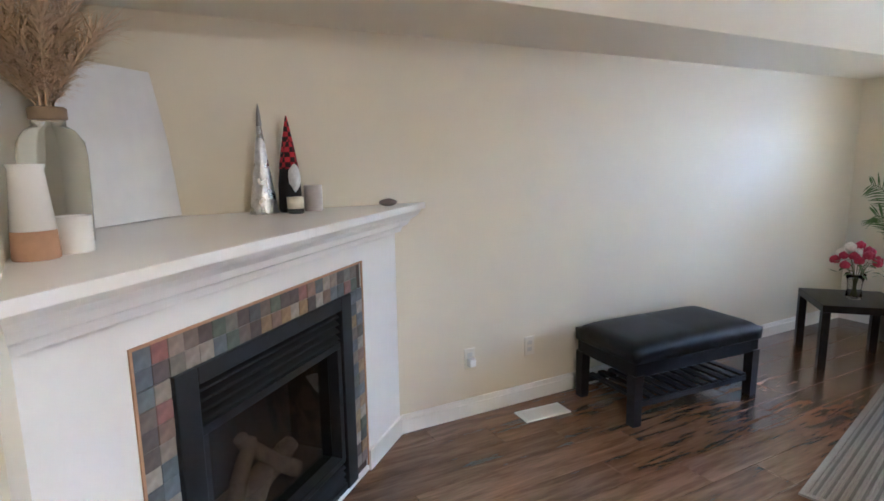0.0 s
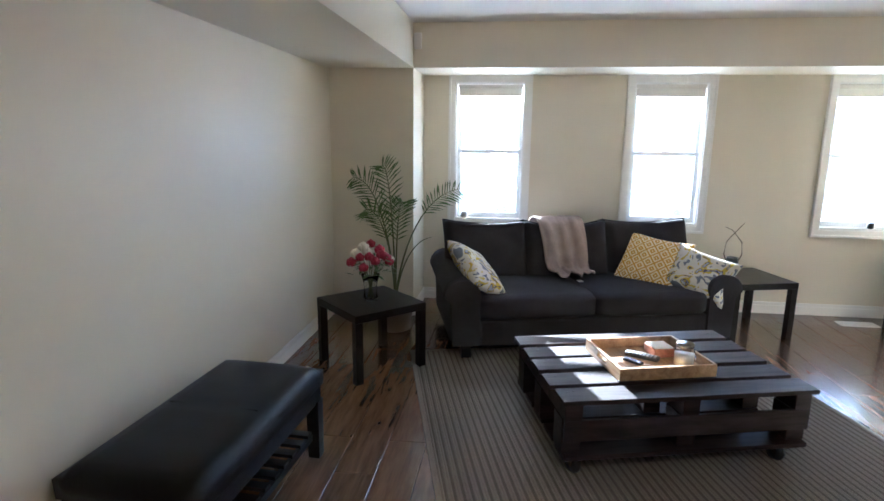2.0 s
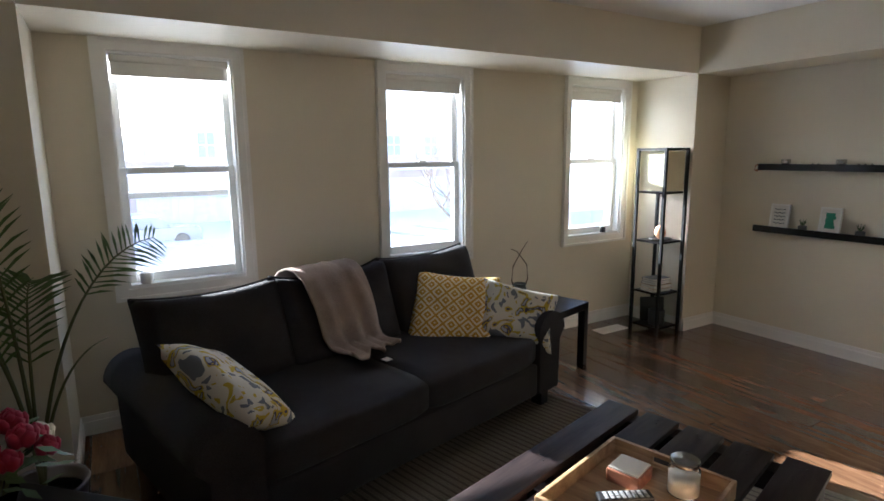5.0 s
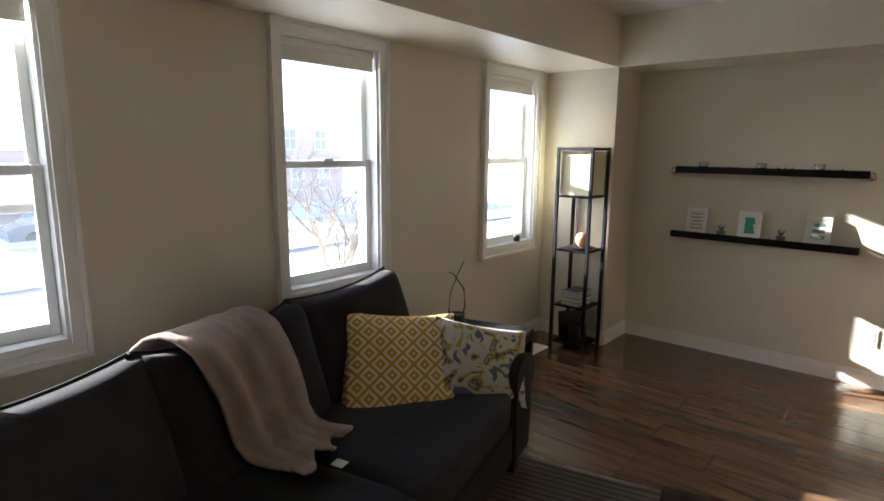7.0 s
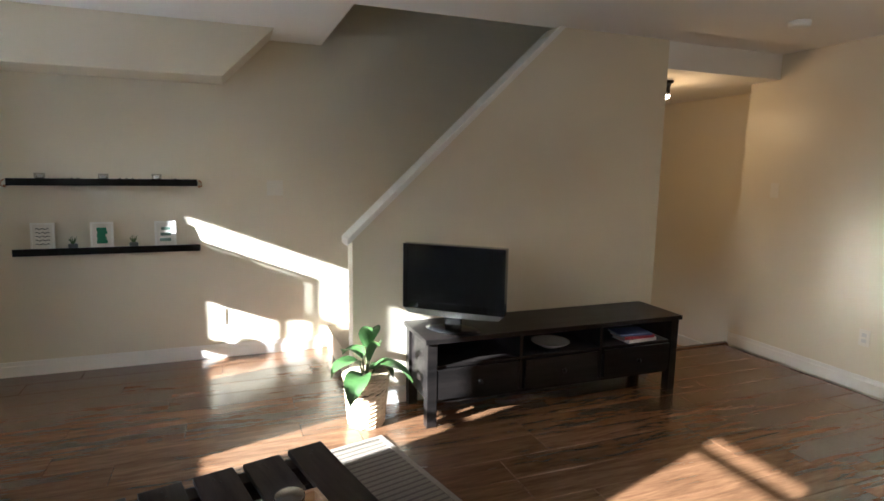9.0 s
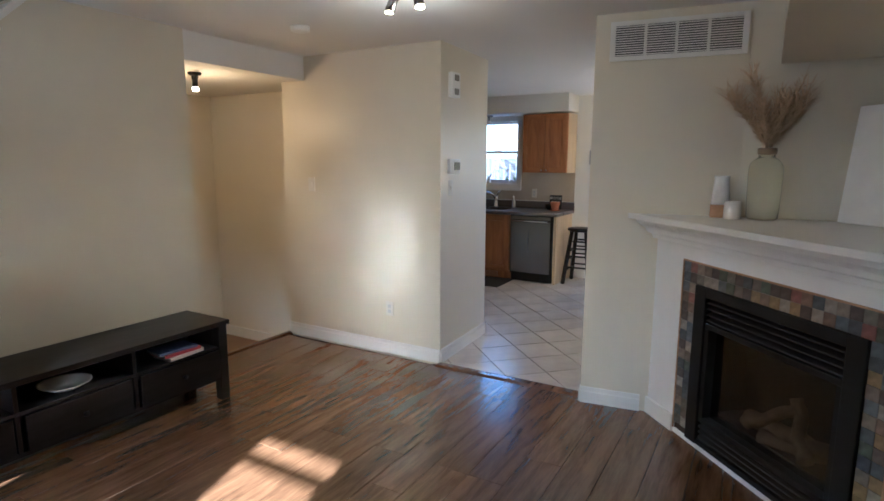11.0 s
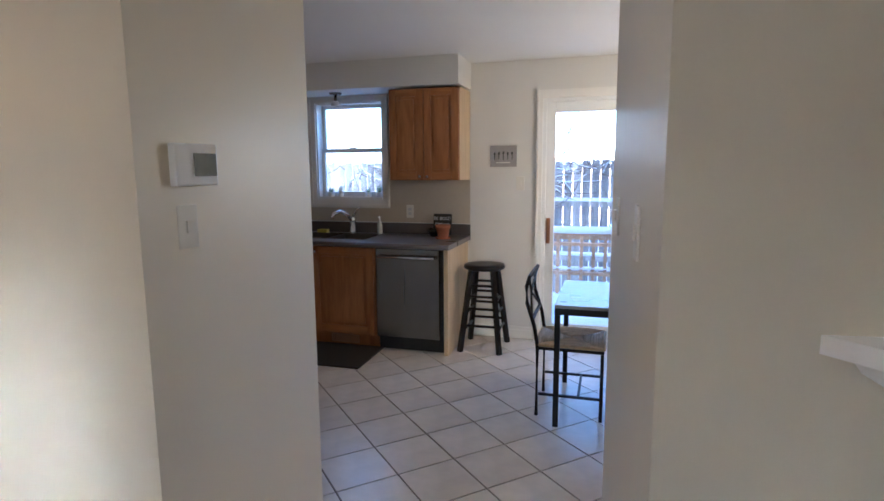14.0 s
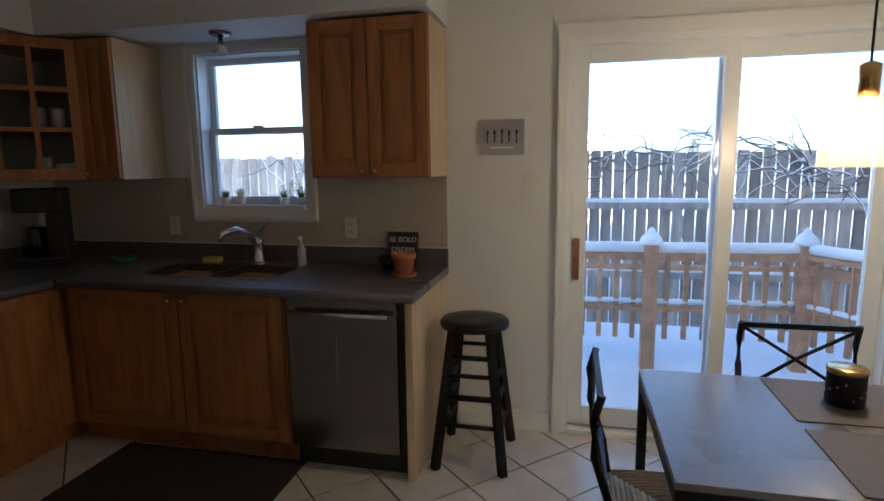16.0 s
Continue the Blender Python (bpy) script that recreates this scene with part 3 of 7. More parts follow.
for d in ((KY0 - 0.15, KW[0], -0.3, CZ), (KW[0], KW[1], -0.3, KW[2]), (KW[0], KW[1], KW[3], CZ), (KW[1], SD[0], -0.3, CZ), (SD[0], SD[1], SD[3], CZ), (SD[0], SD[1], -0.3, -0.02), (SD[1], KY1 + 0.15, -0.3, CZ)):
    box(bm, KX - 0.18, KX, *d)
setting("wall_kitchen_back", bm, KWALL, "pale painted kitchen wall with window and sliding door", "wall")
setting("wall_kitchen_left", boxes((KX, -1.22, KY0 - 0.15, KY0, -0.3, CZ)), KWALL, "pale painted kitchen side wall", "wall")
setting("wall_kitchen_right", boxes((KX, -1.40, KY1, KY1 + 0.15, -0.3, CZ)), KWALL, "pale painted kitchen side wall", "wall")
setting("ceiling_kitchen", boxes((KX - 0.1, -1.3, KY0 - 0.1, KY1 + 0.1, CZ + 0.001, CZ + 0.2)), CEIL, "white painted kitchen ceiling", "ceiling")
bm = bmesh.new()
box(bm, KX + 0.002, -3.70, KY0 + 0.002, -0.32, 2.175, CZ)
box(bm, -3.698, -1.23, KY0 + 0.002, -2.48, 2.175, CZ)
setting("bulkhead_kitchen", bm, KWALL, "pale painted bulkhead above the kitchen cabinets", "bulkhead")
setting("floor_kitchen", boxes((KX, -1.2, KY0, KY1, -0.12, -0.006), (-1.2, -0.3, -0.25, 0.94, -0.12, -0.006)), GROUT, "cream ceramic tiles laid diagonally with brown grout", "floor")
bm = bmesh.new()
slab(bm, [(-0.36, 0.0), (-0.33, 0.009), (-0.28, 0.009), (-0.25, 0.0)], "y", -0.2, 0.93)
thr = setting("threshold", bm, PLANK, "dark wooden threshold strip", "trim")
bm = bmesh.new()
base_run(bm, (KX, -0.31), (KX, 0.235), (1, 0))
base_run(bm, (KX, 1.9), (KX, KY1), (1, 0))
bmesh.ops.recalc_face_normals(bm, faces=bm.faces[:])
setting("baseboard_kitchen", bm, TRIM, "white kitchen baseboard", "baseboard")
sash_window("window_4", KX, KW[0], KW[1], KW[2], KW[3], 1, 0.14, False)
bm = bmesh.new()
box(bm, KX, KX + 0.006, KY0 + 0.001, -1.91, 1.02, 1.41)
box(bm, KX, KX + 0.006, -1.91, -1.09, 1.02, 1.145)
box(bm, KX, KX + 0.006, -1.09, -0.33, 1.02, 1.41)
setting("backsplash", bm, surface("beige_backsplash", (0.5, 0.43, 0.33), 0.35, grain=30, vary=0.05), "beige backsplash above the counter", "backsplash")

# sliding door
sd = tagged(new("door_1"), "white vinyl sliding glass patio door", "door", kind="structure")
bm = bmesh.new()
y0, y1, z1 = SD[0], SD[1], SD[3]
for a, b in ((y0 - 0.05, y0), (y1, y1 + 0.07)):
    box(bm, KX, KX + 0.02, a, b, 0, z1 + 0.07)
    box(bm, KX + 0.0205, KX + 0.03, a + 0.003, a + 0.02, 0, z1 + 0.066)
box(bm, KX, KX + 0.019, y0, y1, z1, z1 + 0.069)
part("casing", bm, TRIM, sd)
bm = bmesh.new()
box(bm, KX - 0.14, KX - 0.001, y0, y0 + 0.03, 0, z1)
box(bm, KX - 0.14, KX - 0.001, y1 - 0.03, y1, 0, z1)
box(bm, KX - 0.14, KX - 0.001, y0 + 0.03, y1 - 0.03, z1 - 0.03, z1)
box(bm, KX - 0.14, KX + 0.02, y0 + 0.03, y1 - 0.03, 0, 0.03)
box(bm, KX - 0.06, KX - 0.05, y0 + 0.03, y1 - 0.03, 0.03, 0.045)
part("door_frame", bm, VINYL, sd)
ym = 1.06
for nm, x, a, b in (("sliding_panel", KX - 0.045, y0 + 0.03, ym + 0.045), ("fixed_panel", KX - 0.1, ym - 0.045, y1 - 0.03)):
    bm = bmesh.new()
    box(bm, x - 0.02, x + 0.02, a, a + 0.075, 0.045, z1 - 0.03, bevel=0.004)
    box(bm, x - 0.02, x + 0.02, b - 0.075, b, 0.045, z1 - 0.03, bevel=0.004)
    box(bm, x - 0.019, x + 0.019, a + 0.075, b - 0.075, z1 - 0.115, z1 - 0.03, bevel=0.004)
    box(bm, x - 0.019, x + 0.019, a + 0.075, b - 0.075, 0.045, 0.15, bevel=0.004)
    p = part(nm, bm, VINYL, sd)
    g = part("pane", boxes((x - 0.004, x + 0.002, a + 0.075, b - 0.075, 0.15, z1 - 0.115)), GLASS, p)
    g.visible_shadow = False
    if nm == "sliding_panel":
        part("pull_handle", boxes((x + 0.02, x + 0.05, a + 0.012, a + 0.045, 0.86, 1.08), bevel=0.006), wood("handle_wood", (0.2, 0.08, 0.03), (0.38, 0.17, 0.07), 0.4, "z"), p, "brown wooden pull handle")


# ---- living room ----
def fireplace():
    ang = math.degrees(math.atan2(1.209, 1.333))
    t = thing("corner_fireplace", "white corner gas fireplace with slate mosaic surround", "fireplace", (-0.205, 1.395, 0), ang)
    n = 1.80
    for d in ((-0.10, 0.20, 0, 0.3, 0, 1.13), (1.41, n, 0, 0.3, 0, 1.13), (0.20, 1.41, 0, 0.3, 1.012, 1.13), (0.20, 1.41, 0, 0.3, 0, 0.03)):
        part("breast_panel", boxes(d), MANTEL, t)
    part("plinth", boxes((-0.1, 0.19, -0.014, -0.001, 0, 0.1)), TRIM, t)
    part("plinth", boxes((1.42, n, -0.014, -0.001, 0, 0.1)), TRIM, t)
    bm = bmesh.new()
    slab(bm, [(0.02, 1.10), (-0.022, 1.10), (-0.03, 1.125), (-0.05, 1.135), (-0.062, 1.16), (-0.095, 1.185), (-0.11, 1.212), (0.02, 1.212)], "x", -0.22, n + 0.09)
    part("crown_moulding", bm, MANTEL, t)
    inv = t.matrix_world.inverted()
    bm = bmesh.new()
    poly = [inv @ Vector((x, y, 0)) for x, y in ((-0.30, 1.112), (1.30, 2.598), (-0.30, 2.598))]
    prism(bm, [(p.x, p.y) for p in poly], 1.213, 1.243)
    part("mantel_shelf", bm, MANTEL, t, "deep white triangular mantel shelf")
    # slate mosaic, two pieces wide
    bed = part("tile_bed", boxes((0.2, 0.315, 0.006, 0.05, 0.03, 1.012), (1.295, 1.41, 0.006, 0.05, 0.03, 1.012), (0.315, 1.295, 0.006, 0.05, 0.90, 1.012)), GROUT, t)
    part("tile_edge", boxes((0.192, 0.2, -0.006, 0.01, 0.03, 1.02), (1.41, 1.418, -0.006, 0.01, 0.03, 1.02), (0.2, 1.41, -0.006, 0.01, 1.012, 1.02)), TANCORK, t)
    tones = [(0.20, 0.15, 0.12), (0.10, 0.11, 0.12), (0.32, 0.26, 0.2), (0.16, 0.18, 0.2), (0.12, 0.09, 0.075), (0.27, 0.17, 0.12), (0.42, 0.37, 0.3), (0.09, 0.10, 0.11), (0.22, 0.2, 0.16), (0.13, 0.15, 0.17), (0.36, 0.24, 0.11), (0.30, 0.13, 0.11), (0.13, 0.15, 0.11)]
    mats = [surface("slate_piece", [v * 0.7 for v in c], 0.35, grain=35, vary=0.35, bump=0.3, big=25, spread=0.2, piece=0.1) for c in tones]
    rng = random.Random(4)
    s = 0.0555
    meshes = []
    for m in mats:
        b = boxes((-s / 2 + 0.001, s / 2 - 0.001, -0.006, 0.012, -s / 2 + 0.001, s / 2 - 0.001))
        me = bpy.data.meshes.new("tile")
        b.to_mesh(me)
        b.free()
        me.materials.append(m)
        meshes.append(me)
    spots = [(0.2 + s * (i + 0.5) + 0.002, 1.012 - s * (j + 0.5)) for j in range(2) for i in range(22) if i * s < 1.19]
    for side in (0.2, 1.41 - 2 * s):
        spots += [(side + s * (i + 0.5), 1.012 - s * (j + 0.5)) for j in range(2, 17) for i in range(2)]
    for x, z in spots:
        if z - s / 2 < 0.03 or x + s / 2 > 1.413:
            continue
        o = new("tile", rng.choice(meshes))
        o.parent = t
        o.location = (x, 0.004 + rng.uniform(-0.002, 0.001), z)
    # insert
    bm = bmesh.new()
    box(bm, 0.315, 0.40, -0.012, 0.1, 0.03, 0.90, bevel=0.004)
    box(bm, 1.21, 1.295, -0.012, 0.1, 0.03, 0.90, bevel=0.004)
    box(bm, 0.40, 1.21, -0.012, 0.1, 0.845, 0.90, bevel=0.004)
    box(bm, 0.40, 1.21, -0.006, 0.1, 0.03, 0.06, bevel=0.004)
    box(bm, 0.40, 1.21, 0.0, 0.1, 0.68, 0.71, bevel=0.004)
    box(bm, 0.40, 1.21, 0.0, 0.1, 0.16, 0.19, bevel=0.004)
    box(bm, 0.40, 0.43, 0.0, 0.1, 0.19, 0.68)
    box(bm, 1.18, 1.21, 0.0, 0.1, 0.19, 0.68)
    ins = part("firebox_frame", bm, BLACKMET, t, "black metal firebox frame")
    for z in (0.72, 0.752, 0.784, 0.816, 0.07, 0.1, 0.13):
        b = bmesh.new()
        slab(b, [(0.0, z), (0.03, z + 0.02), (0.035, z + 0.026), (0.005, z + 0.006)], "x", 0.402, 1.208)
        part("louvre", b, BLACKMET, ins)
    part("back_panel", boxes((0.35, 1.26, 0.28, 0.299, 0.04, 0.9), (0.35, 0.40, 0.1, 0.28, 0.04, 0.9), (1.21, 1.26, 0.1, 0.28, 0.04, 0.9), (0.4, 1.21, 0.1, 0.28, 0.06, 0.2), (0.4, 1.21, 0.04, 0.06, 0.715, 0.845), (0.4, 1.21, 0.04, 0.06, 0.06, 0.16)), BLACKPLASTIC, ins)
    pane = part("fire_glass", boxes((0.43, 1.18, 0.05, 0.054, 0.19, 0.68)), glass("smoked_glass", (0.5, 0.5, 0.5)), ins, "dark glass front")
    pane.visible_shadow = False
    logm = surface("ceramic_log", (0.22, 0.16, 0.12), 0.9, grain=30, vary=0.45, bump=0.6, big=10, spread=0.3)
    rng = random.Random(9)
    for a, b, r in (((0.55, 0.2, 0.24), (1.05, 0.16, 0.3), 0.045), ((0.6, 0.12, 0.23), (0.85, 0.22, 0.42), 0.035), ((0.98, 0.11, 0.23), (0.8, 0.22, 0.44), 0.035), ((0.7, 0.13, 0.22), (1.08, 0.22, 0.26), 0.04)):
        bm = bmesh.new()
        pts = [Vector(a).lerp(Vector(b), k / 6) + Vector([rng.uniform(-0.012, 0.012) for _ in range(3)]) for k in range(7)]
        tube(bm, pts, r, 9, 0.8)
        part("log", bm, logm, ins)
    return t


fireplace()
MZ = 1.243


RIBBED = glass("grey_green_ribbed_glass", (0.86, 0.86, 0.76), 0.08, 1.25)
RIBBED.node_tree.nodes["Principled BSDF"].inputs["Transmission Weight"].default_value = 0.82


def ribbed_vase():
    t = thing("glass_vase", "large grey-green ribbed glass vase with dried pampas grass", "vase", (-0.20, 1.875, MZ))
    bm = bmesh.new()
    n = 36
    prof = [(0.08, 0.0), (0.1, 0.012), (0.104, 0.1), (0.107, 0.2), (0.11, 0.28), (0.105, 0.325), (0.08, 0.36), (0.054, 0.375), (0.052, 0.40)]
    prof = [(r * 0.76, z * 0.88) for r, z in prof]
    lathe(bm, prof, n, cap=False)
    for v in bm.verts:
        if v.co.z < 0.2:
            a = math.atan2(v.co.y, v.co.x)
            k = 1 + 0.012 * math.cos(18 * a)
            v.co.x *= k
            v.co.y *= k
    bm.faces.new([v for v in bm.verts if v.co.z < 1e-6])
    body = part("body", bm, RIBBED, t, smooth=True)
    bm = bmesh.new()
    lathe(bm, [(0.04, 0.345), (0.046, 0.348), (0.046, 0.376), (0.04, 0.38)], 28)
    part("rim", bm, surface("tan_rim", (0.24, 0.17, 0.1), 0.5), t, "brown rim")
    rng = random.Random(2)
    for k in range(24):
        a = rng.uniform(0, 2 * math.pi)
        lean = rng.uniform(0.10, 0.29) * (0.5 + 0.5 * abs(math.sin(k)))
        hgt = rng.uniform(0.20, 0.38)
        top = Vector((math.cos(a) * lean, math.sin(a) * lean * 1.0, 0.36 + hgt))
        pts = [Vector((math.cos(a) * 0.02, math.sin(a) * 0.02, 0.34))]
        for i in range(1, 6):
            q = i / 5
            pts.append(Vector((top.x * q ** 1.4, top.y * q ** 1.4, 0.34 + (top.z - 0.34) * q)))
        bm = bmesh.new()
        tube(bm, pts, 0.0035, 5, 0.5)
        # feathery plume: many fine strands
        for i in range(240):
            q = rng.uniform(0.22, 1.0)
            j = min(4, int(q * 5))
            p = pts[j].lerp(pts[j + 1], q * 5 - j)
            d = Vector((rng.uniform(-1, 1), rng.uniform(-1, 1), rng.uniform(0.1, 1.3)))
            out = Vector((p.x, p.y, 0)).normalized() * 0.6 if p.xy.length > 0.001 else Vector((0, 0, 0))
            d = (d + out).normalized() * rng.uniform(0.03, 0.1) * (0.45 + q)
            side = d.cross(Vector((0, 0, 1))).normalized() * 0.0018
            m1 = p + d * 0.6
            e = p + d + Vector((0, 0, -0.012))
            vs = [bm.verts.new(w) for w in (p - side, p + side, m1 + side, m1 - side, e)]
            bm.faces.new(vs[:4])
            bm.faces.new((vs[3], vs[2], vs[4]))
        part("pampas_stem", bm, PAMPAS, t, "dry tan pampas plume" if k == 0 else "")
    return t


ribbed_vase()
t = thing("ceramic_canister", "white ceramic canister with a tan clay base", "canister", (-0.236, 1.668, MZ))
bm = bmesh.new()
lathe(bm, [(0.05, 0.0), (0.052, 0.004), (0.049, 0.07)], 28)
part("base", bm, TANCORK, t, "tan clay base")
bm = bmesh.new()
lathe(bm, [(0.049, 0.071), (0.037, 0.215), (0.041, 0.23), (0.036, 0.23), (0.033, 0.215)], 28)
part("body", bm, CERAMIC, t)
bm = bmesh.new()
lathe(bm, [(0.042, 0.0), (0.044, 0.004), (0.044, 0.095), (0.04, 0.095), (0.04, 0.085)], 28)
solo("ceramic_cup", bm, CERAMIC, "plain white ceramic cup on the mantel", "cup", at=(-0.16, 1.735, MZ))
bm = box(bmesh.new(), -0.25, 0.25, -0.012, 0.012, 0, 0.58, bevel=0.003)
c = solo("canvas_board", bm, CANVAS, "blank white textured canvas leaning on the wall", "canvas")
c.matrix_world = pose(-0.03, 2.40, MZ + 0.004, -7, 0, 47)
t = thing("cone_tree", "crinkled silver foil cone tree ornament", "ornament", (0.47, 2.50, MZ))
bm = bmesh.new()
lathe(bm, [(0.062, 0.0), (0.06, 0.01), (0.03, 0.22), (0.008, 0.385), (0.002, 0.40)], 40)
for v in bm.verts:
    v.co.xy *= 1 + 0.05 * noise.noise(v.co * 60)
part("cone", bm, SILVER, t, smooth=False)
bm = bmesh.new()
lathe(bm, [(0.012, 0.37), (0.008, 0.42), (0.002, 0.46)], 12)
part("tip", bm, surface("grey_tip", (0.3, 0.29, 0.28), 0.5), t)
CHECK = surface("red_check_cloth", (0.46, 0.02, 0.03), 0.9, grain=200, vary=0.1, bump=0.3)
ck = CHECK.node_tree.nodes.new("ShaderNodeTexChecker")
ck.inputs["Scale"].default_value = 46.0
ck.inputs["Color1"].default_value, ck.inputs["Color2"].default_value = (0.46, 0.02, 0.03, 1), (0.03, 0.01, 0.012, 1)
CHECK.node_tree.links.new(CHECK.node_tree.nodes["Texture Coordinate"].outputs["Object"], ck.inputs["Vector"])
CHECK.node_tree.links.new(ck.outputs["Color"], CHECK.node_tree.nodes["Principled BSDF"].inputs["Base Color"])
t = thing("fabric_gnome", "fabric ornament with a tall red checked pointed hat", "ornament", (0.585, 2.50, MZ))
bm = bmesh.new()
lathe(bm, [(0.045, 0.0), (0.05, 0.02), (0.048, 0.12), (0.04, 0.19)], 20)
lathe(bm, [(0.042, 0.19), (0.03, 0.27), (0.012, 0.37), (0.003, 0.415)], 20)
ob = part("figure", bm, surface("black_felt", (0.015, 0.014, 0.015), 0.95, grain=100, bump=0.4), t)
ob.data.materials.append(CHECK)
for p in ob.data.polygons:
    if p.center.z > 0.195:
        p.material_index = 1
bm = bmesh.new()
blob(bm, (0.012, -0.045, 0.15), (0.026, 0.022, 0.055), 3, 2, 0.3)
part("beard", bm, surface("grey_wool", (0.62, 0.62, 0.62), 0.95, grain=90, vary=0.3, bump=0.8), t, "grey wool tuft")
t = thing("jar_candle", "small glass jar candle on the mantel", "candle", (0.585, 2.415, MZ))
part("jar", lathe(bmesh.new(), [(0.033, 0.0), (0.035, 0.003), (0.036, 0.02)], 20), surface("dark_glass_foot", (0.06, 0.06, 0.06), 0.1), t)
part("wax", lathe(bmesh.new(), [(0.034, 0.021), (0.036, 0.07)], 20), surface("cream_wax", (0.75, 0.7, 0.58), 0.4), t)
solo("pillar_candle", lathe(bmesh.new(), [(0.038, 0.0), (0.04, 0.003), (0.04, 0.112), (0.036, 0.115), (0.034, 0.106)], 24), surface("mottled_grey_wax", (0.42, 0.38, 0.36), 0.5, grain=24, vary=0.3), "mottled grey pillar candle holder", "candle", at=(0.685, 2.49, MZ))
bm = bmesh.new()
blob(bm, (0, 0, 0.018), (0.045, 0.035, 0.018), 5, 3, 0.1)
solo("stone_puck", bm, surface("grey_stone", (0.2, 0.17, 0.16), 0.7, grain=40, vary=0.3), "small rounded grey stone on the mantel", "stone", at=(1.05, 2.50, MZ))


def wall_plate(name, at, turn, w, h, label, kind="switch"):
    t = thing(name, label, kind, at, turn)
    part("plate", box(bmesh.new(), -w / 2, w / 2, -0.006, 0, -h / 2, h / 2, bevel=0.002), PLATE, t)
    if kind == "outlet":
        for z in (-0.02, 0.02):
            part("socket", boxes((-0.016, 0.016, -0.008, -0.0065, z - 0.013, z + 0.013)), surface("socket_face", (0.6, 0.59, 0.56), 0.4), t)
    else:
        part("toggle", boxes((-0.008, 0.008, -0.012, -0.0065, -0.016, 0.016)), PLATE, t)
    return t


# turn 0 faces -y; 180 faces +y; 90 faces +x; -90 faces -x
wall_plate("wall_outlet", (1.56, BY, 0.345), 0, 0.07, 0.115, "white outlet with a small plug-in on the cream wall", "outlet")
part("plug_in", boxes((-0.02, 0.02, -0.045, -0.0085, -0.04, 0.005), bevel=0.005), VINYL, bpy.data.objects["wall_outlet"])
wall_plate("wall_outlet", (1.98, BY, 0.345), 0, 0.07, 0.115, "white outlet low on the cream wall", "outlet")
wall_plate("wall_outlet", (3.815, SY, 0.325), 180, 0.07, 0.115, "white outlet in the sunlit part of the wall", "outlet")
wall_plate("light_switch", (3.39, SY, 1.31), 180, 0.12, 0.115, "white double switch plate on the cream wall")
wall_plate("light_switch", (-0.34, -1.47, 1.352), 90, 0.07, 0.115, "white switch on the wall by the hall")
wall_plate("wall_outlet", (-0.34, -0.673, 0.372), 90, 0.07, 0.115, "white outlet low on the cream wall by the hall", "outlet")
wall_plate("light_switch", (-0.505, -0.213, 1.35), 177, 0.07, 0.115, "white switch below the thermostat")
wall_plate("light_switch", (-1.10, 0.887, 1.35), 3, 0.11, 0.115, "white switch plate in the kitchen passage")
wall_plate("light_switch", (-0.53, 0.92, 1.36), 3, 0.07, 0.115, "white switch plate in the kitchen passage")
t = thing("thermostat", "white wall thermostat with a grey display", "thermostat", (-0.53, -0.214, 1.512), 177)
part("housing", box(bmesh.new(), -0.075, 0.075, -0.03, 0, -0.055, 0.055, bevel=0.006), VINYL, t)
part("display", boxes((-0.015, 0.065, -0.034, -0.031, -0.03, 0.03)), surface("lcd_grey", (0.2, 0.22, 0.2), 0.15, bump=0), t, "grey display")
t = thing("door_chime", "cream door chime box high on the wall", "door chime", (-0.52, -0.214, 2.11), 177)
part("housing", box(bmesh.new(), -0.055, 0.055, -0.045, 0, -0.09, 0.09, bevel=0.006), TRIM, t)
for z in (-0.05, 0.05):
    part("grille", boxes((-0.03, 0.03, -0.049, -0.0455, z - 0.022, z + 0.022)), surface("grey_grille", (0.25, 0.23, 0.2), 0.6), t)
t = thing("motion_sensor", "small cream sensor box on the bulkhead", "sensor", (CX, 1.86, 2.26), -90)
t.name = "alarm_sensor"
part("housing", box(bmesh.new(), -0.03, 0.03, -0.04, 0, -0.06, 0.06, bevel=0.008), TRIM, t)


def register(name, at, turn, w, d, label):
    t = thing(name, label, "vent", at, turn)
    part("frame", boxes((-w / 2, w / 2, -d / 2, -d / 2 + 0.014, 0, 0.008), (-w / 2, w / 2, d / 2 - 0.014, d / 2, 0, 0.008), (-w / 2, -w / 2 + 0.014, -d / 2 + 0.014, d / 2 - 0.014, 0, 0.008), (w / 2 - 0.014, w / 2, -d / 2 + 0.014, d / 2 - 0.014, 0, 0.008)), CERAMIC, t)
    part("backing", boxes((-w / 2 + 0.014, w / 2 - 0.014, -d / 2 + 0.014, d / 2 - 0.014, 0, 0.002)), BLACKPLASTIC, t)
    k = 14
    for i in range(k):
        x = -w / 2 + 0.014 + (w - 0.028) * (i + 0.5) / k
        part("slat", boxes((x - 0.0065, x + 0.0065, -d / 2 + 0.014, d / 2 - 0.014, 0.002, 0.007)), CERAMIC, t)
    return t


register("floor_register", (1.94, 2.41, 0.0), -4, 0.30, 0.13, "white metal floor register by the wall")
register("floor_register", (5.76, -1.86, 0.0), 90, 0.30, 0.12, "white metal floor register under the window")
t = thing("wall_grille", "white return air grille high on the wall", "vent", (-0.2565, 1.38, 2.24), 97.6)
part("frame", boxes((-0.36, 0.36, -0.012, 0, -0.11, -0.085), (-0.36, 0.36, -0.012, 0, 0.085, 0.11), (-0.36, -0.33, -0.012, 0, -0.085, 0.085), (0.33, 0.36, -0.012, 0, -0.085, 0.085)), TRIM, t)
part("backing", boxes((-0.33, 0.33, -0.003, 0, -0.085, 0.085)), BLACKPLASTIC, t)
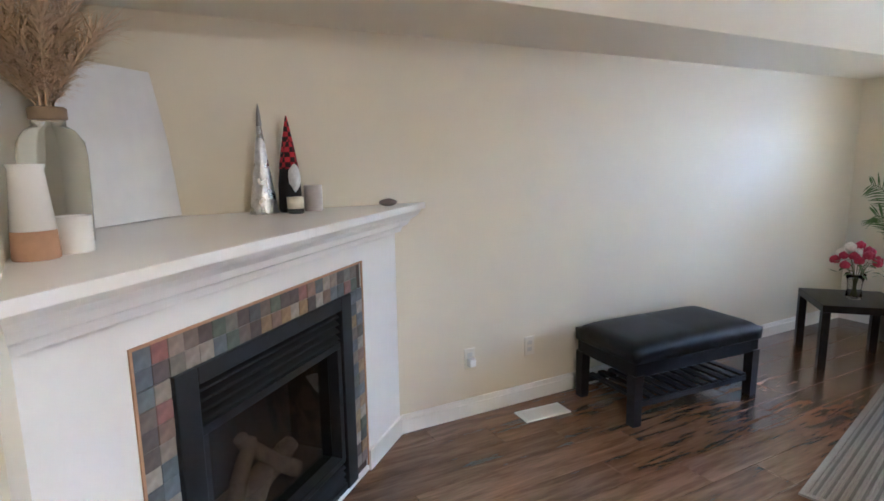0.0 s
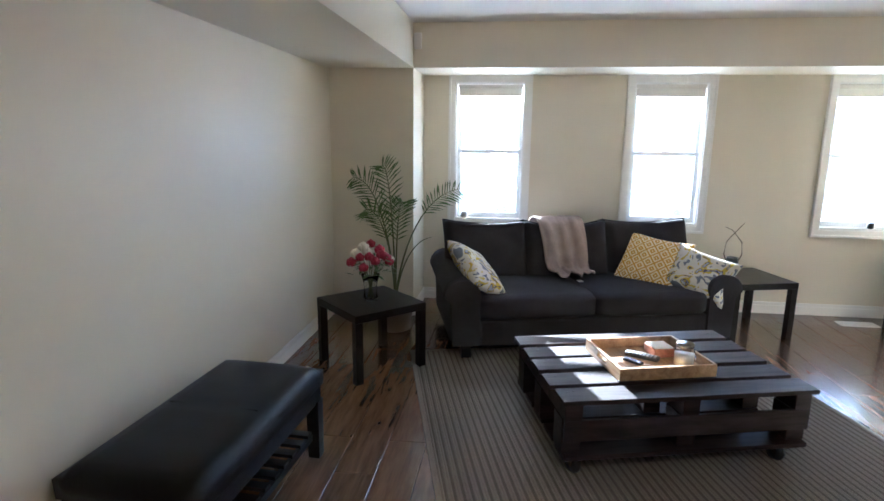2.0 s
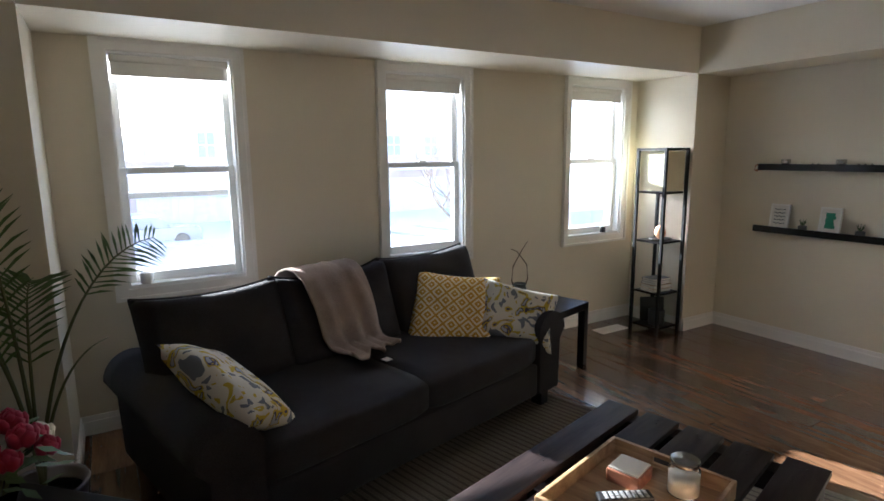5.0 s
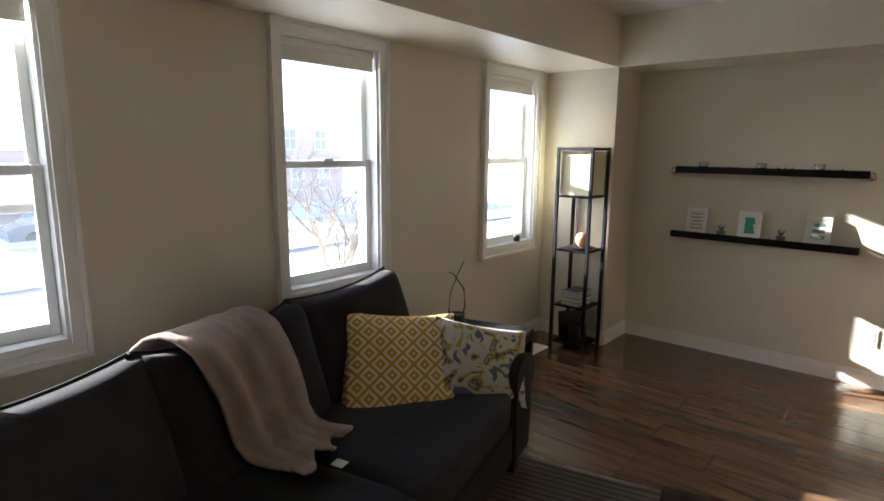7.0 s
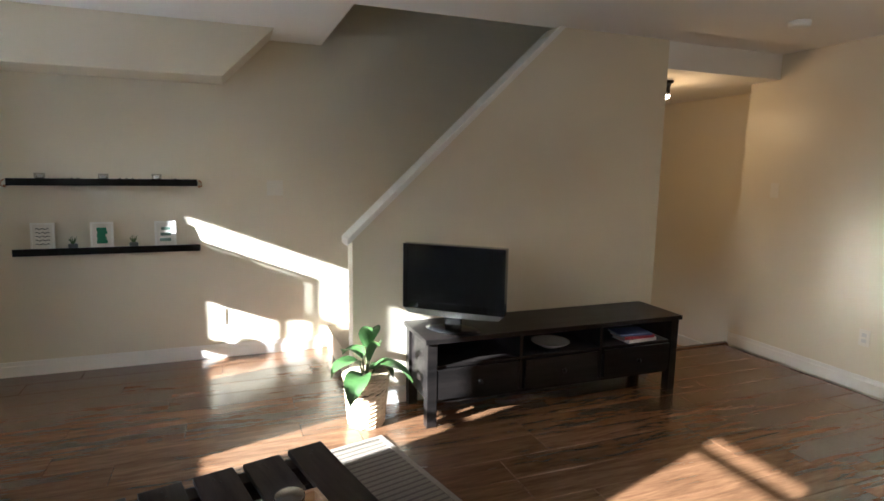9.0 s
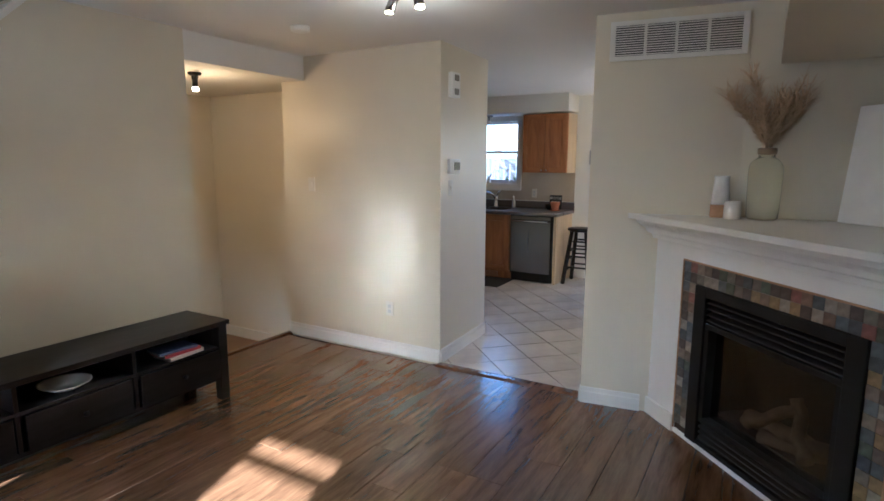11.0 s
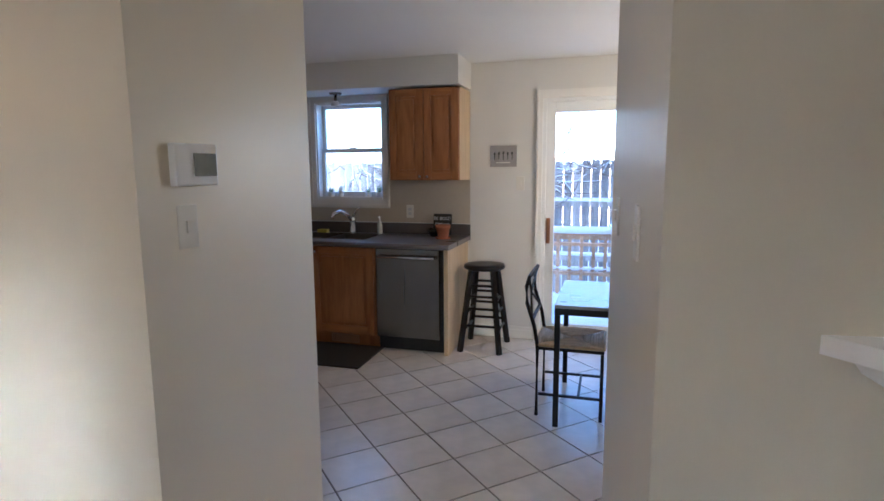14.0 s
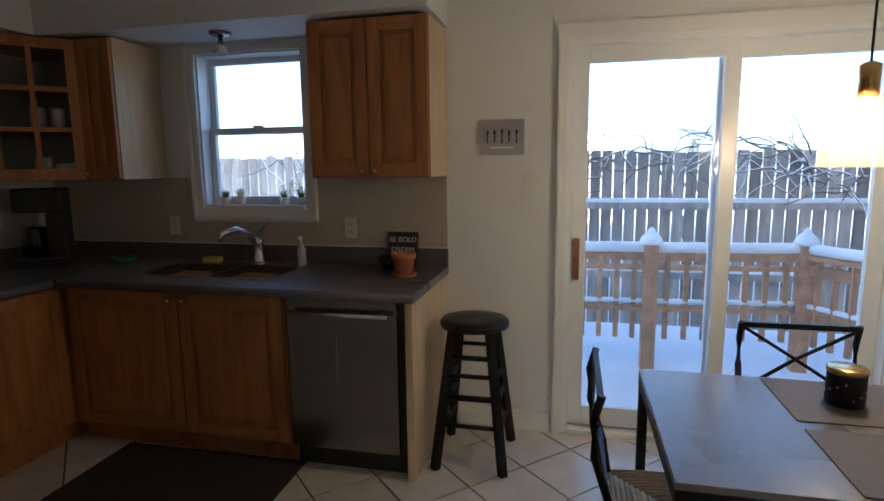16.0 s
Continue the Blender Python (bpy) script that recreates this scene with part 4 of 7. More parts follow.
for i in range(13):
    z = -0.085 + 0.17 * (i + 0.5) / 13
    part("slat", boxes((-0.33, 0.33, -0.008, -0.003, z - 0.003, z + 0.003)), TRIM, t)
for x in (-0.165, 0.0, 0.165):
    part("divider", boxes((x - 0.008, x + 0.008, -0.011, -0.008, -0.085, 0.085)), TRIM, t)


def storage_bench():
    t = thing("storage_bench", "black leather storage bench with a slatted lower shelf", "bench", (2.755, 2.235, 0), -3.5)
    t.scale = (1.0, 1.0, 1.08)
    hx, hy = 0.50, 0.255
    for x in (-1, 1):
        for y in (-1, 1):
            bm = bmesh.new()
            cx, cy = x * (hx - 0.035), y * (hy - 0.035)
            prism(bm, [(cx - 0.03, cy - 0.03), (cx + 0.03, cy - 0.03), (cx + 0.03, cy + 0.03), (cx - 0.03, cy + 0.03)], 0, 0.27)
            for v in bm.verts:
                if v.co.z < 0.01:
                    v.co.x = cx + (v.co.x - cx) * 0.92
                    v.co.y = cy + (v.co.y - cy) * 0.92
            part("leg", bm, BLACKWOOD, t)
    part("apron", box(bmesh.new(), -hx + 0.012, hx - 0.012, -hy + 0.012, hy - 0.012, 0.26, 0.33, bevel=0.004), LEATHER, t)
    bm = bmesh.new()
    nx, ny = 24, 12
    g = [[None] * (ny + 1) for _ in range(nx + 1)]
    for i in range(nx + 1):
        for j in range(ny + 1):
            u, v = 2 * i / nx - 1, 2 * j / ny - 1
            dip = 0.010 * math.exp(-((u) / 0.03) ** 2) + 0.010 * math.exp(-((abs(u) - 0.5) / 0.02) ** 2) * 0.4
            z = 0.415 + 0.022 * (1 - u ** 8) * (1 - v ** 6) - dip * 0.25
            g[i][j] = bm.verts.new((u * hx, v * hy, z if max(abs(u), abs(v)) < 1 else 0.402))
    for i in range(nx):
        for j in range(ny):
            bm.faces.new((g[i][j], g[i + 1][j], g[i + 1][j + 1], g[i][j + 1])).smooth = True
    rim = [g[i][0] for i in range(nx)] + [g[nx][j] for j in range(ny)] + [g[i][ny] for i in range(nx, 0, -1)] + [g[0][j] for j in range(ny, 0, -1)]
    low = [bm.verts.new((v.co.x * 0.995, v.co.y * 0.99, 0.335)) for v in rim]
    for i in range(len(rim)):
        k = (i + 1) % len(rim)
        bm.faces.new((low[i], low[k], rim[k], rim[i])).smooth = True
    bm.faces.new(low[::-1])
    part("cushion_lid", bm, LEATHER, t, "padded black leather lid")
    part("seam", boxes((-0.0035, 0.0035, -hy * 0.75, hy * 0.75, 0.42, 0.4345)), PIPING, t)
    for y in (-hy + 0.05, hy - 0.05):
        part("shelf_rail", boxes((-hx + 0.06, hx - 0.06, y - 0.012, y + 0.012, 0.085, 0.115)), BLACKWOOD, t)
    for i in range(11):
        x = -hx + 0.09 + i * (2 * hx - 0.18) / 10
        part("slat", boxes((x - 0.022, x + 0.022, -hy + 0.04, hy - 0.04, 0.116, 0.13)), BLACKWOOD, t)
    return t


storage_bench()


def side_table(at, turn, label):
    t = thing("side_table", label, "side table", at, turn, "black side tables")
    h = 0.265
    part("tabletop", box(bmesh.new(), -h, h, -h, h, 0.40, 0.45, bevel=0.004), BLACKWOOD, t)
    for x in (-1, 1):
        for y in (-1, 1):
            cx, cy = x * (h - 0.026), y * (h - 0.026)
            part("leg", box(bmesh.new(), cx - 0.025, cx + 0.025, cy - 0.025, cy + 0.025, 0, 0.3995, bevel=0.002), BLACKWOOD, t)
    return t


side_table((4.35, 2.0, 0), 45, "black wooden side table with a flower vase beside the sofa")
side_table((5.50, -0.81, 0), 15, "black wooden side table at the far arm of the sofa")


def flower_vase(at):
    t = thing("flower_vase", "clear glass vase with red and cream roses", "flower vase", at)
    bm = bmesh.new()
    lathe(bm, [(0.045, 0.0), (0.05, 0.01), (0.042, 0.07), (0.046, 0.12), (0.062, 0.175), (0.060, 0.175), (0.043, 0.12), (0.039, 0.07), (0.044, 0.015), (0.0, 0.012)], 28)
    part("glass", bm, CLEAR, t, "clear waisted glass")
    rng = random.Random(6)
    bm = bmesh.new()
    for i in range(9):
        a = i * 2.4
        tube(bm, [(0.02 * math.cos(a + 2), 0.02 * math.sin(a + 2), 0.015), (0.012 * math.cos(a), 0.012 * math.sin(a), 0.12), (0.07 * math.cos(a), 0.07 * math.sin(a), 0.26)], 0.003, 5)
    part("stems", bm, STEM, t)
    spots = []
    for i in range(19):
        a = i * 2.399
        r = 0.022 + 0.125 * math.sqrt(i / 19)
        spots.append((r * math.cos(a), r * math.sin(a), 0.37 - 1.5 * r * r * 4 + rng.uniform(-0.02, 0.02)))
    for i, (x, y, z) in enumerate(spots):
        bm = bmesh.new()
        s = rng.uniform(0.034, 0.046)
        for k in range(3):
            for q in range(5):
                a = q * 1.257 + k * 0.6
                rr = s * (0.35 + 0.3 * k)
                c = Vector((x + rr * 0.6 * math.cos(a), y + rr * 0.6 * math.sin(a), z + 0.01 - 0.008 * k))
                m = Matrix.Translation(c) @ Euler((0.0, -0.5 + 0.35 * k, a), "XYZ").to_matrix().to_4x4()
                r = bmesh.ops.create_icosphere(bm, subdivisions=1, radius=1.0, matrix=m @ Matrix.Diagonal((s * 0.3, s * 0.5, s * 0.62, 1)))
        for f in bm.faces:
            f.smooth = True
        part("rose", bm, (PINKROSE, WHITEROSE)[i % 5 in (1, 3)], t, ("crimson rose", "cream rose")[i % 5 in (1, 3)])
    bm = bmesh.new()
    for i in range(60):
        a = rng.uniform(0, 6.28)
        r = rng.uniform(0.06, 0.17)
        c = Vector((r * math.cos(a), r * math.sin(a), rng.uniform(0.17, 0.3)))
        d = Vector((math.cos(a), math.sin(a), rng.uniform(-0.6, 0.5))).normalized() * 0.035
        s = d.cross(Vector((0, 0, 1))).normalized() * 0.014
        v = [bm.verts.new(w) for w in (c - d, c + s, c + d, c - s)]
        bm.faces.new(v)
    part("leaves", bm, LEAF, t)
    return t


flower_vase((4.35, 2.0, 0.45))


def palm():
    t = thing("potted_palm", "tall parlour palm with arching fronds in a dark pot", "plant", (5.06, 1.98, 0))
    bm = bmesh.new()
    lathe(bm, [(0.10, 0.0), (0.12, 0.01), (0.145, 0.22), (0.155, 0.24), (0.15, 0.25), (0.135, 0.24), (0.13, 0.2)], 28)
    part("pot", bm, surface("grey_brown_pot", (0.16, 0.14, 0.13), 0.5), t, "dark round pot")
    part("soil", lathe(bmesh.new(), [(0.13, 0.17), (0.13, 0.2)], 20), SOIL, t)
    rng = random.Random(11)
    # tip offset, height, share of the stem that bears leaflets
    for dx, dy, h, bare in ((0.1, 0.12, 1.30, 0.42), (0.46, -0.48, 1.10, 0.6), (0.12, 0.36, 1.2, 0.5), (0.08, -0.04, 1.02, 0.45), (-0.12, 0.2, 0.98, 0.5), (0.22, -0.26, 0.72, 0.95)):
        pts = []
        for i in range(15):
            q = i / 14
            arch = math.sin(q * math.pi * 0.5)
            pts.append(Vector((dx * q ** 1.8, dy * q ** 1.7, 0.18 + (h - 0.18) * arch)))
        bm = bmesh.new()
        tube(bm, pts, 0.009, 6, 0.25)
        fr = part("stem", bm, STEM, t)
        if bare > 0.9:
            continue
        bm = bmesh.new()
        n = 17
        for i in range(n):
            q = bare + (1 - bare) * i / (n - 1)
            j = min(13, int(q * 14))
            p = pts[j].lerp(pts[j + 1], q * 14 - j)
            d = (pts[j + 1] - pts[j]).normalized()
            side = d.cross(Vector((-1.0, 0.25, 0.25))).normalized()
            ln = 0.155 * math.sin(math.pi * (0.18 + 0.72 * (i / n))) + 0.02
            for s in (1, -1):
                w = (side * s * 0.85 + d * 0.75 + Vector((rng.uniform(-0.15, 0.15), rng.uniform(-0.1, 0.1), -0.12))).normalized()
                up = w.cross(d).normalized()
                wid = up.cross(w).normalized() * 0.006
                m1 = p + w * ln * 0.55
                e = p + w * ln + Vector((0, 0, -0.10 * ln))
                v = [bm.verts.new(k) for k in (p - wid * 0.4, p + wid * 0.4, m1 + wid, m1 - wid, e, (p + m1) / 2 + up * 0.002)]
                bm.faces.new((v[0], v[1], v[2], v[3]))
                bm.faces.new((v[3], v[2], v[4]))
        part("frond", bm, LEAF, fr, "")
    return t


palm()


def rolled_arm(bm, y0, y1, x0, x1, sign):
    """A padded arm with a rolled top that flares outwards."""
    n = 14
    prof = [(y0, 0.10), (y0, 0.42)]
    cy, r = (y0 + y1) / 2 + sign * 0.01, abs(y1 - y0) / 2 + 0.018
    for i in range(n + 1):
        a = math.pi * (1 - i / n) if sign > 0 else math.pi * i / n
        prof.append((cy + r * math.cos(a), 0.455 + r * math.sin(a) * 0.95))
    prof += [(y1 - sign * 0.02, 0.40), (y1 - sign * 0.03, 0.10)]
    secs = 9
    rings = []
    for k in range(secs + 1):
        q = k / secs
        x = x0 + (x1 - x0) * q
        lift = -0.015 * math.cos(q * math.pi) + (0.06 * max(0, q - 0.6))
        bul = 0.985 if k == 0 else 1.0
        rings.append([bm.verts.new((x, cy + (y - cy) * bul, 0.10 + (z - 0.10) * (1 + lift))) for y, z in prof])
    for a, b in zip(rings, rings[1:]):
        for i in range(len(prof)):
            j = (i + 1) % len(prof)
            bm.faces.new((a[i], a[j], b[j], b[i])).smooth = True
    bm.faces.new(rings[0])
    bm.faces.new(rings[-1][::-1])
    bmesh.ops.recalc_face_normals(bm, faces=bm.faces[:])
    return bm


def pad(w, d, h, n=10, crown=0.03, bevel=0.05):
    """A box cushion with a crowned top and soft edges; w along y, d along x."""
    bm = box(bmesh.new(), -d / 2, d / 2, -w / 2, w / 2, 0, h)
    bmesh.ops.subdivide_edges(bm, edges=bm.edges[:], cuts=n, use_grid_fill=True)
    for v in bm.verts:
        u, s, q = v.co.x / (d / 2), v.co.y / (w / 2), v.co.z / h
        v.co.x *= 1 - 0.06 * abs(s) ** 8 - 0.05 * (2 * abs(q - 0.5)) ** 6
        v.co.y *= 1 - 0.04 * abs(u) ** 8 - 0.035 * (2 * abs(q - 0.5)) ** 6
        if q > 0.5:
            v.co.z += crown * (1 - u * u) * (1 - s * s) + 0.004 * noise.noise(v.co * 6)
    for f in bm.faces:
        f.smooth = True
    return bm


SOFA_AT, SOFA_TURN = (5.262, 0.592, 0), 14.0


def sofa():
    t = thing("sofa", "charcoal fabric sofa with rolled arms and loose cushions", "sofa", SOFA_AT, SOFA_TURN)
    part("base", box(bmesh.new(), -0.55, 0.45, -0.84, 0.84, 0.09, 0.28, bevel=0.02), SOFA, t)
    part("back_frame", box(bmesh.new(), 0.30, 0.49, -0.93, 0.93, 0.09, 0.66, bevel=0.05), SOFA, t)
    for s in (1, -1):
        part("arm", rolled_arm(bmesh.new(), s * 0.84, s * 1.06, -0.56, 0.47, s), SOFA, t)
        o = part("seat_cushion", pad(0.86, 0.84, 0.15, crown=0.02), SOFA, t)
        o.location = (-0.14, s * 0.42, 0.283)
        for x in (-0.5, 0.4):
            part("foot", box(bmesh.new(), x - 0.035, x + 0.035, s * 0.93 - 0.035, s * 0.93 + 0.035, 0, 0.10, bevel=0.004), BLACKWOOD, t)
    for i, y in enumerate((0.69, 0.025, -0.68)):
        bm = cushion(bmesh.new(), (0.71, 0.73, 0.71)[i], 0.50, 0.27, 0.2, 20, (0.02, 0.045, 0.02)[i], i * 3.1, 0.04)
        o = part("back_cushion", bm, SOFA, t)
        o.matrix_local = pose(0.20, y - 0.028, 0.625, 0, 20, 0) @ pose(0, 0, 0, 0, 0, 90 + (6, 0, -4)[i])
        bm = bmesh.new()
        pts = []
        for k in range(29):
            u = -1 + 2 * k / 28
            pts.append((u * 0.35, 0, 0.25 * (1 - 0.04 * (1 - u * u)) - (0.02, 0.045, 0.02)[i] * (1 - u * u) + 0.002))
        tube(bm, pts, 0.006, 6)
        part("piping", bm, PIPING, o)
    return t


sofa()


def throw_pillow(at, rx, ry, rz, size, material, label, seed):
    bm = cushion(bmesh.new(), size[0], size[1], size[2], 0.33, 16, 0.0, seed, 0.09)
    o = solo("throw_pillow", bm, material, label, "pillow", "throw pillows")
    o.matrix_world = pose(*at) @ pose(0, 0, 0, 0, 0, rz) @ pose(0, 0, 0, rx, ry, 0)
    return o


throw_pillow((5.31, -0.02, 0.54), -36, 5, -126, (0.53, 0.53, 0.17), LATTICE, "yellow and cream pillow with a diamond lattice", 1)
throw_pillow((5.10, -0.33, 0.535), -30, 14, -122, (0.47, 0.36, 0.17), BLOT, "cream pillow with a yellow and grey print", 2)
p = throw_pillow((0, 0, 0), 0, 0, 0, (0.53, 0.34, 0.15), BLOT, "cream printed pillow leaning on the sofa arm", 3)
ex = Vector((-0.76, -0.45, -0.40)).normalized()
ey = Vector((0.1, 0.62, -0.75))
ey = (ey - ex * ey.dot(ex)).normalized()
ez = ex.cross(ey)
p.matrix_world = Matrix(((ex.x, ey.x, ez.x, 4.80), (ex.y, ey.y, ez.y, 1.33), (ex.z, ey.z, ez.z, 0.585), (0, 0, 0, 1)))


def throw_blanket():
    """A fleece that hangs over the middle back cushion and gathers on the seat."""
    bm = bmesh.new()
    line = [(0.47, 0.60), (0.45, 0.72), (0.41, 0.80), (0.345, 0.85), (0.27, 0.872), (0.19, 0.868), (0.12, 0.835), (0.075, 0.775), (0.035, 0.70), (0.01, 0.62), (-0.015, 0.54), (-0.05, 0.50), (-0.12, 0.482), (-0.22, 0.474)]
    rows, cols = 60, 56
    g = []
    for i in range(rows + 1):
        q = i / rows * (len(line) - 1)
        k = min(len(line) - 2, int(q))
        f = q - k
        x, z = [line[k][c] * (1 - f) + line[k + 1][c] * f for c in (0, 1)]
        s = i / rows
        row = []
        for j in range(cols + 1):
            u = j / cols - 0.5
            w = 0.42 - 0.10 * s
            y = 0.035 + 0.03 * s + u * w + 0.02 * math.sin(s * 5)
            deep = 0.006 + 0.03 * max(0.0, s - 0.35)
            fold = deep * math.sin(u * 19 + s * 3 + 1.5 * noise.noise(Vector((u * 3, s * 3, 4)))) + 0.010 * noise.noise(Vector((u * 6, s * 7, 1)))
            bunch = 0.05 * max(0.0, s - 0.86) / 0.14 * (0.5 + 0.5 * math.sin(u * 14 + 1.0))
            slump = 0.10 * max(0, s - 0.75) * (0.5 - u)
            row.append(bm.verts.new((x - fold + slump, y, z + abs(fold) * 0.6 + bunch * 0.7 + 0.014)))
        g.append(row)
    for i in range(rows):
        for j in range(cols):
            bm.faces.new((g[i][j], g[i + 1][j], g[i + 1][j + 1], g[i][j + 1])).smooth = True
    o = solo("throw_blanket", bm, THROW, "taupe fleece throw draped over the sofa back", "blanket", at=SOFA_AT, turn=SOFA_TURN)
    s = o.modifiers.new("thickness", "SOLIDIFY")
    s.thickness, s.offset = 0.012, 0
    part("care_tag", boxes((-0.27, -0.225, 0.0, 0.04, 0.468, 0.4705)), PAPER, o, "small white care tag")
    return o


throw_blanket()


def pallet_table():
    t = thing("pallet_coffee_table", "dark-stained pallet coffee table on castors", "coffee table", (3.67, 0.345, 0), 14.0)
    top = 0.40
    hx, hy = 0.41, 0.61
    n, gap = 5, 0.035
    w = (2 * hx - gap * (n - 1)) / n
    rng = random.Random(3)
    for i in range(n):
        x = -hx + i * (w + gap)
        dy = rng.uniform(-0.012, 0.012)
        ob = part("top_board", box(bmesh.new(), x, x + w, -hy + dy, hy + dy, top - 0.022, top + rng.uniform(-0.002, 0.002), bevel=0.003), PALLET, t)
        for y in (-hy + 0.05, -hy + 0.08, -0.015, 0.02, hy - 0.08, hy - 0.05):
            part("nail", lathe(bmesh.new(), [(0.004, 0.0), (0.0035, 0.0012)], 8, at=(x + w * (0.3 + 0.4 * rng.random()), y + rng.uniform(-0.01, 0.01), top + 0.0022)), BLACKMET, ob)
    for y in (-hy + 0.06, 0.0, hy - 0.06):
        part("stringer", box(bmesh.new(), -hx + 0.01, hx - 0.01, y - 0.04, y + 0.04, 0.30, top - 0.0225, bevel=0.003), PALLET, t)
        for x in (-hx + 0.09, 0, hx - 0.09):
            part("block", box(bmesh.new(), x - 0.055, x + 0.055, y - 0.045, y + 0.045, 0.135, 0.2995, bevel=0.003), PALLET, t)
    for x in (-hx + 0.02, hx - 0.02):
        part("side_board", box(bmesh.new(), x - 0.0095, x + 0.0095, -hy + 0.02, hy - 0.02, 0.20, 0.2995, bevel=0.002), PALLET, t)
    for x in (-hx + 0.07, -0.17, 0.0, 0.17, hx - 0.07):
        part("bottom_board", box(bmesh.new(), x - 0.068, x + 0.068, -hy + 0.02, hy - 0.02, 0.112, 0.1345, bevel=0.003), PALLET, t)
    for x in (-hx + 0.09, hx - 0.09):
        for y in (-hy + 0.1, hy - 0.1):
            bm = bmesh.new()
            lathe(bm, [(0.012, -0.014), (0.04, -0.014), (0.043, 0.0), (0.04, 0.014), (0.012, 0.014)], 20)
            bmesh.ops.transform(bm, matrix=pose(x, y, 0.043, 90, 0, 20), verts=bm.verts)
            wheel = part("castor_wheel", bm, BLACKPLASTIC, t, "black castor wheel")
            bm = boxes((x - 0.022, x + 0.022, y - 0.02, y - 0.017, 0.04, 0.1), (x - 0.022, x + 0.022, y + 0.017, y + 0.02, 0.04, 0.1), (x - 0.03, x + 0.03, y - 0.03, y + 0.03, 0.1, 0.111))
            part("castor_bracket", bm, STEEL, t, "steel castor bracket")
    return t


pallet_table()
t = thing("wooden_tray", "light wooden serving tray with cut-out handles", "tray", (3.635, 0.37, 0.403), 15)
part("bottom", boxes((-0.20, 0.20, -0.24, 0.24, 0, 0.01)), TRAYWOOD, t)
for s in (1, -1):
    part("long_side", box(bmesh.new(), s * 0.20 - 0.007, s * 0.20 + 0.007, -0.247, 0.247, 0, 0.062, bevel=0.003), TRAYWOOD, t)
    y = s * 0.24
    bm = boxes((-0.193, 0.193, y - 0.007, y + 0.007, 0, 0.022), (-0.193, -0.055, y - 0.007, y + 0.007, 0.022, 0.062), (0.055, 0.193, y - 0.007, y + 0.007, 0.022, 0.062), (-0.055, 0.055, y - 0.007, y + 0.007, 0.047, 0.062))
    part("handle_side", bm, TRAYWOOD, t)
t = thing("remote_control", "black remote control lying in the tray", "remote", (3.665, 0.39, 0.414), 62)
part("body", box(bmesh.new(), -0.085, 0.085, -0.024, 0.024, 0, 0.02, bevel=0.006), BLACKPLASTIC, t)
for i in range(8):
    for j in range(3):
        part("button", boxes((-0.07 + i * 0.018, -0.06 + i * 0.018, -0.016 + j * 0.013, -0.007 + j * 0.013, 0.0202, 0.0225)), surface("grey_rubber", (0.35, 0.35, 0.35), 0.6) if (i, j) == (0, 0) else bpy.data.materials["grey_rubber"], t)
t = thing("remote_control", "small dark remote control lying in the tray", "remote", (3.595, 0.45, 0.414), 50)
part("body", box(bmesh.new(), -0.05, 0.05, -0.017, 0.017, 0, 0.014, bevel=0.005), BLACKPLASTIC, t)
t = thing("coaster_box", "reddish wooden coaster box in the tray", "box", (3.735, 0.29, 0.414), 16)
part("body", box(bmesh.new(), -0.055, 0.055, -0.055, 0.055, 0, 0.045, bevel=0.004), wood("red_wood", (0.2, 0.07, 0.04), (0.4, 0.17, 0.1), 0.5), t)
part("lid", box(bmesh.new(), -0.05, 0.05, -0.05, 0.05, 0.0455, 0.052, bevel=0.002), PAPER, t, "pale stone coaster")
t = thing("candle_jar", "glass jar candle with a silver lid", "candle", (3.595, 0.205, 0.414))
part("wax", lathe(bmesh.new(), [(0.042, 0.004), (0.042, 0.06)], 24), surface("cream_wax_fill", (0.72, 0.66, 0.55), 0.4), t)
part("jar", lathe(bmesh.new(), [(0.044, 0), (0.047, 0.004), (0.047, 0.085), (0.04, 0.095), (0.04, 0.1)], 24), CLEAR, t)
part("lid", lathe(bmesh.new(), [(0.043, 0.1), (0.044, 0.103), (0.044, 0.116), (0.04, 0.119)], 24), STEEL, t, "silver metal lid")


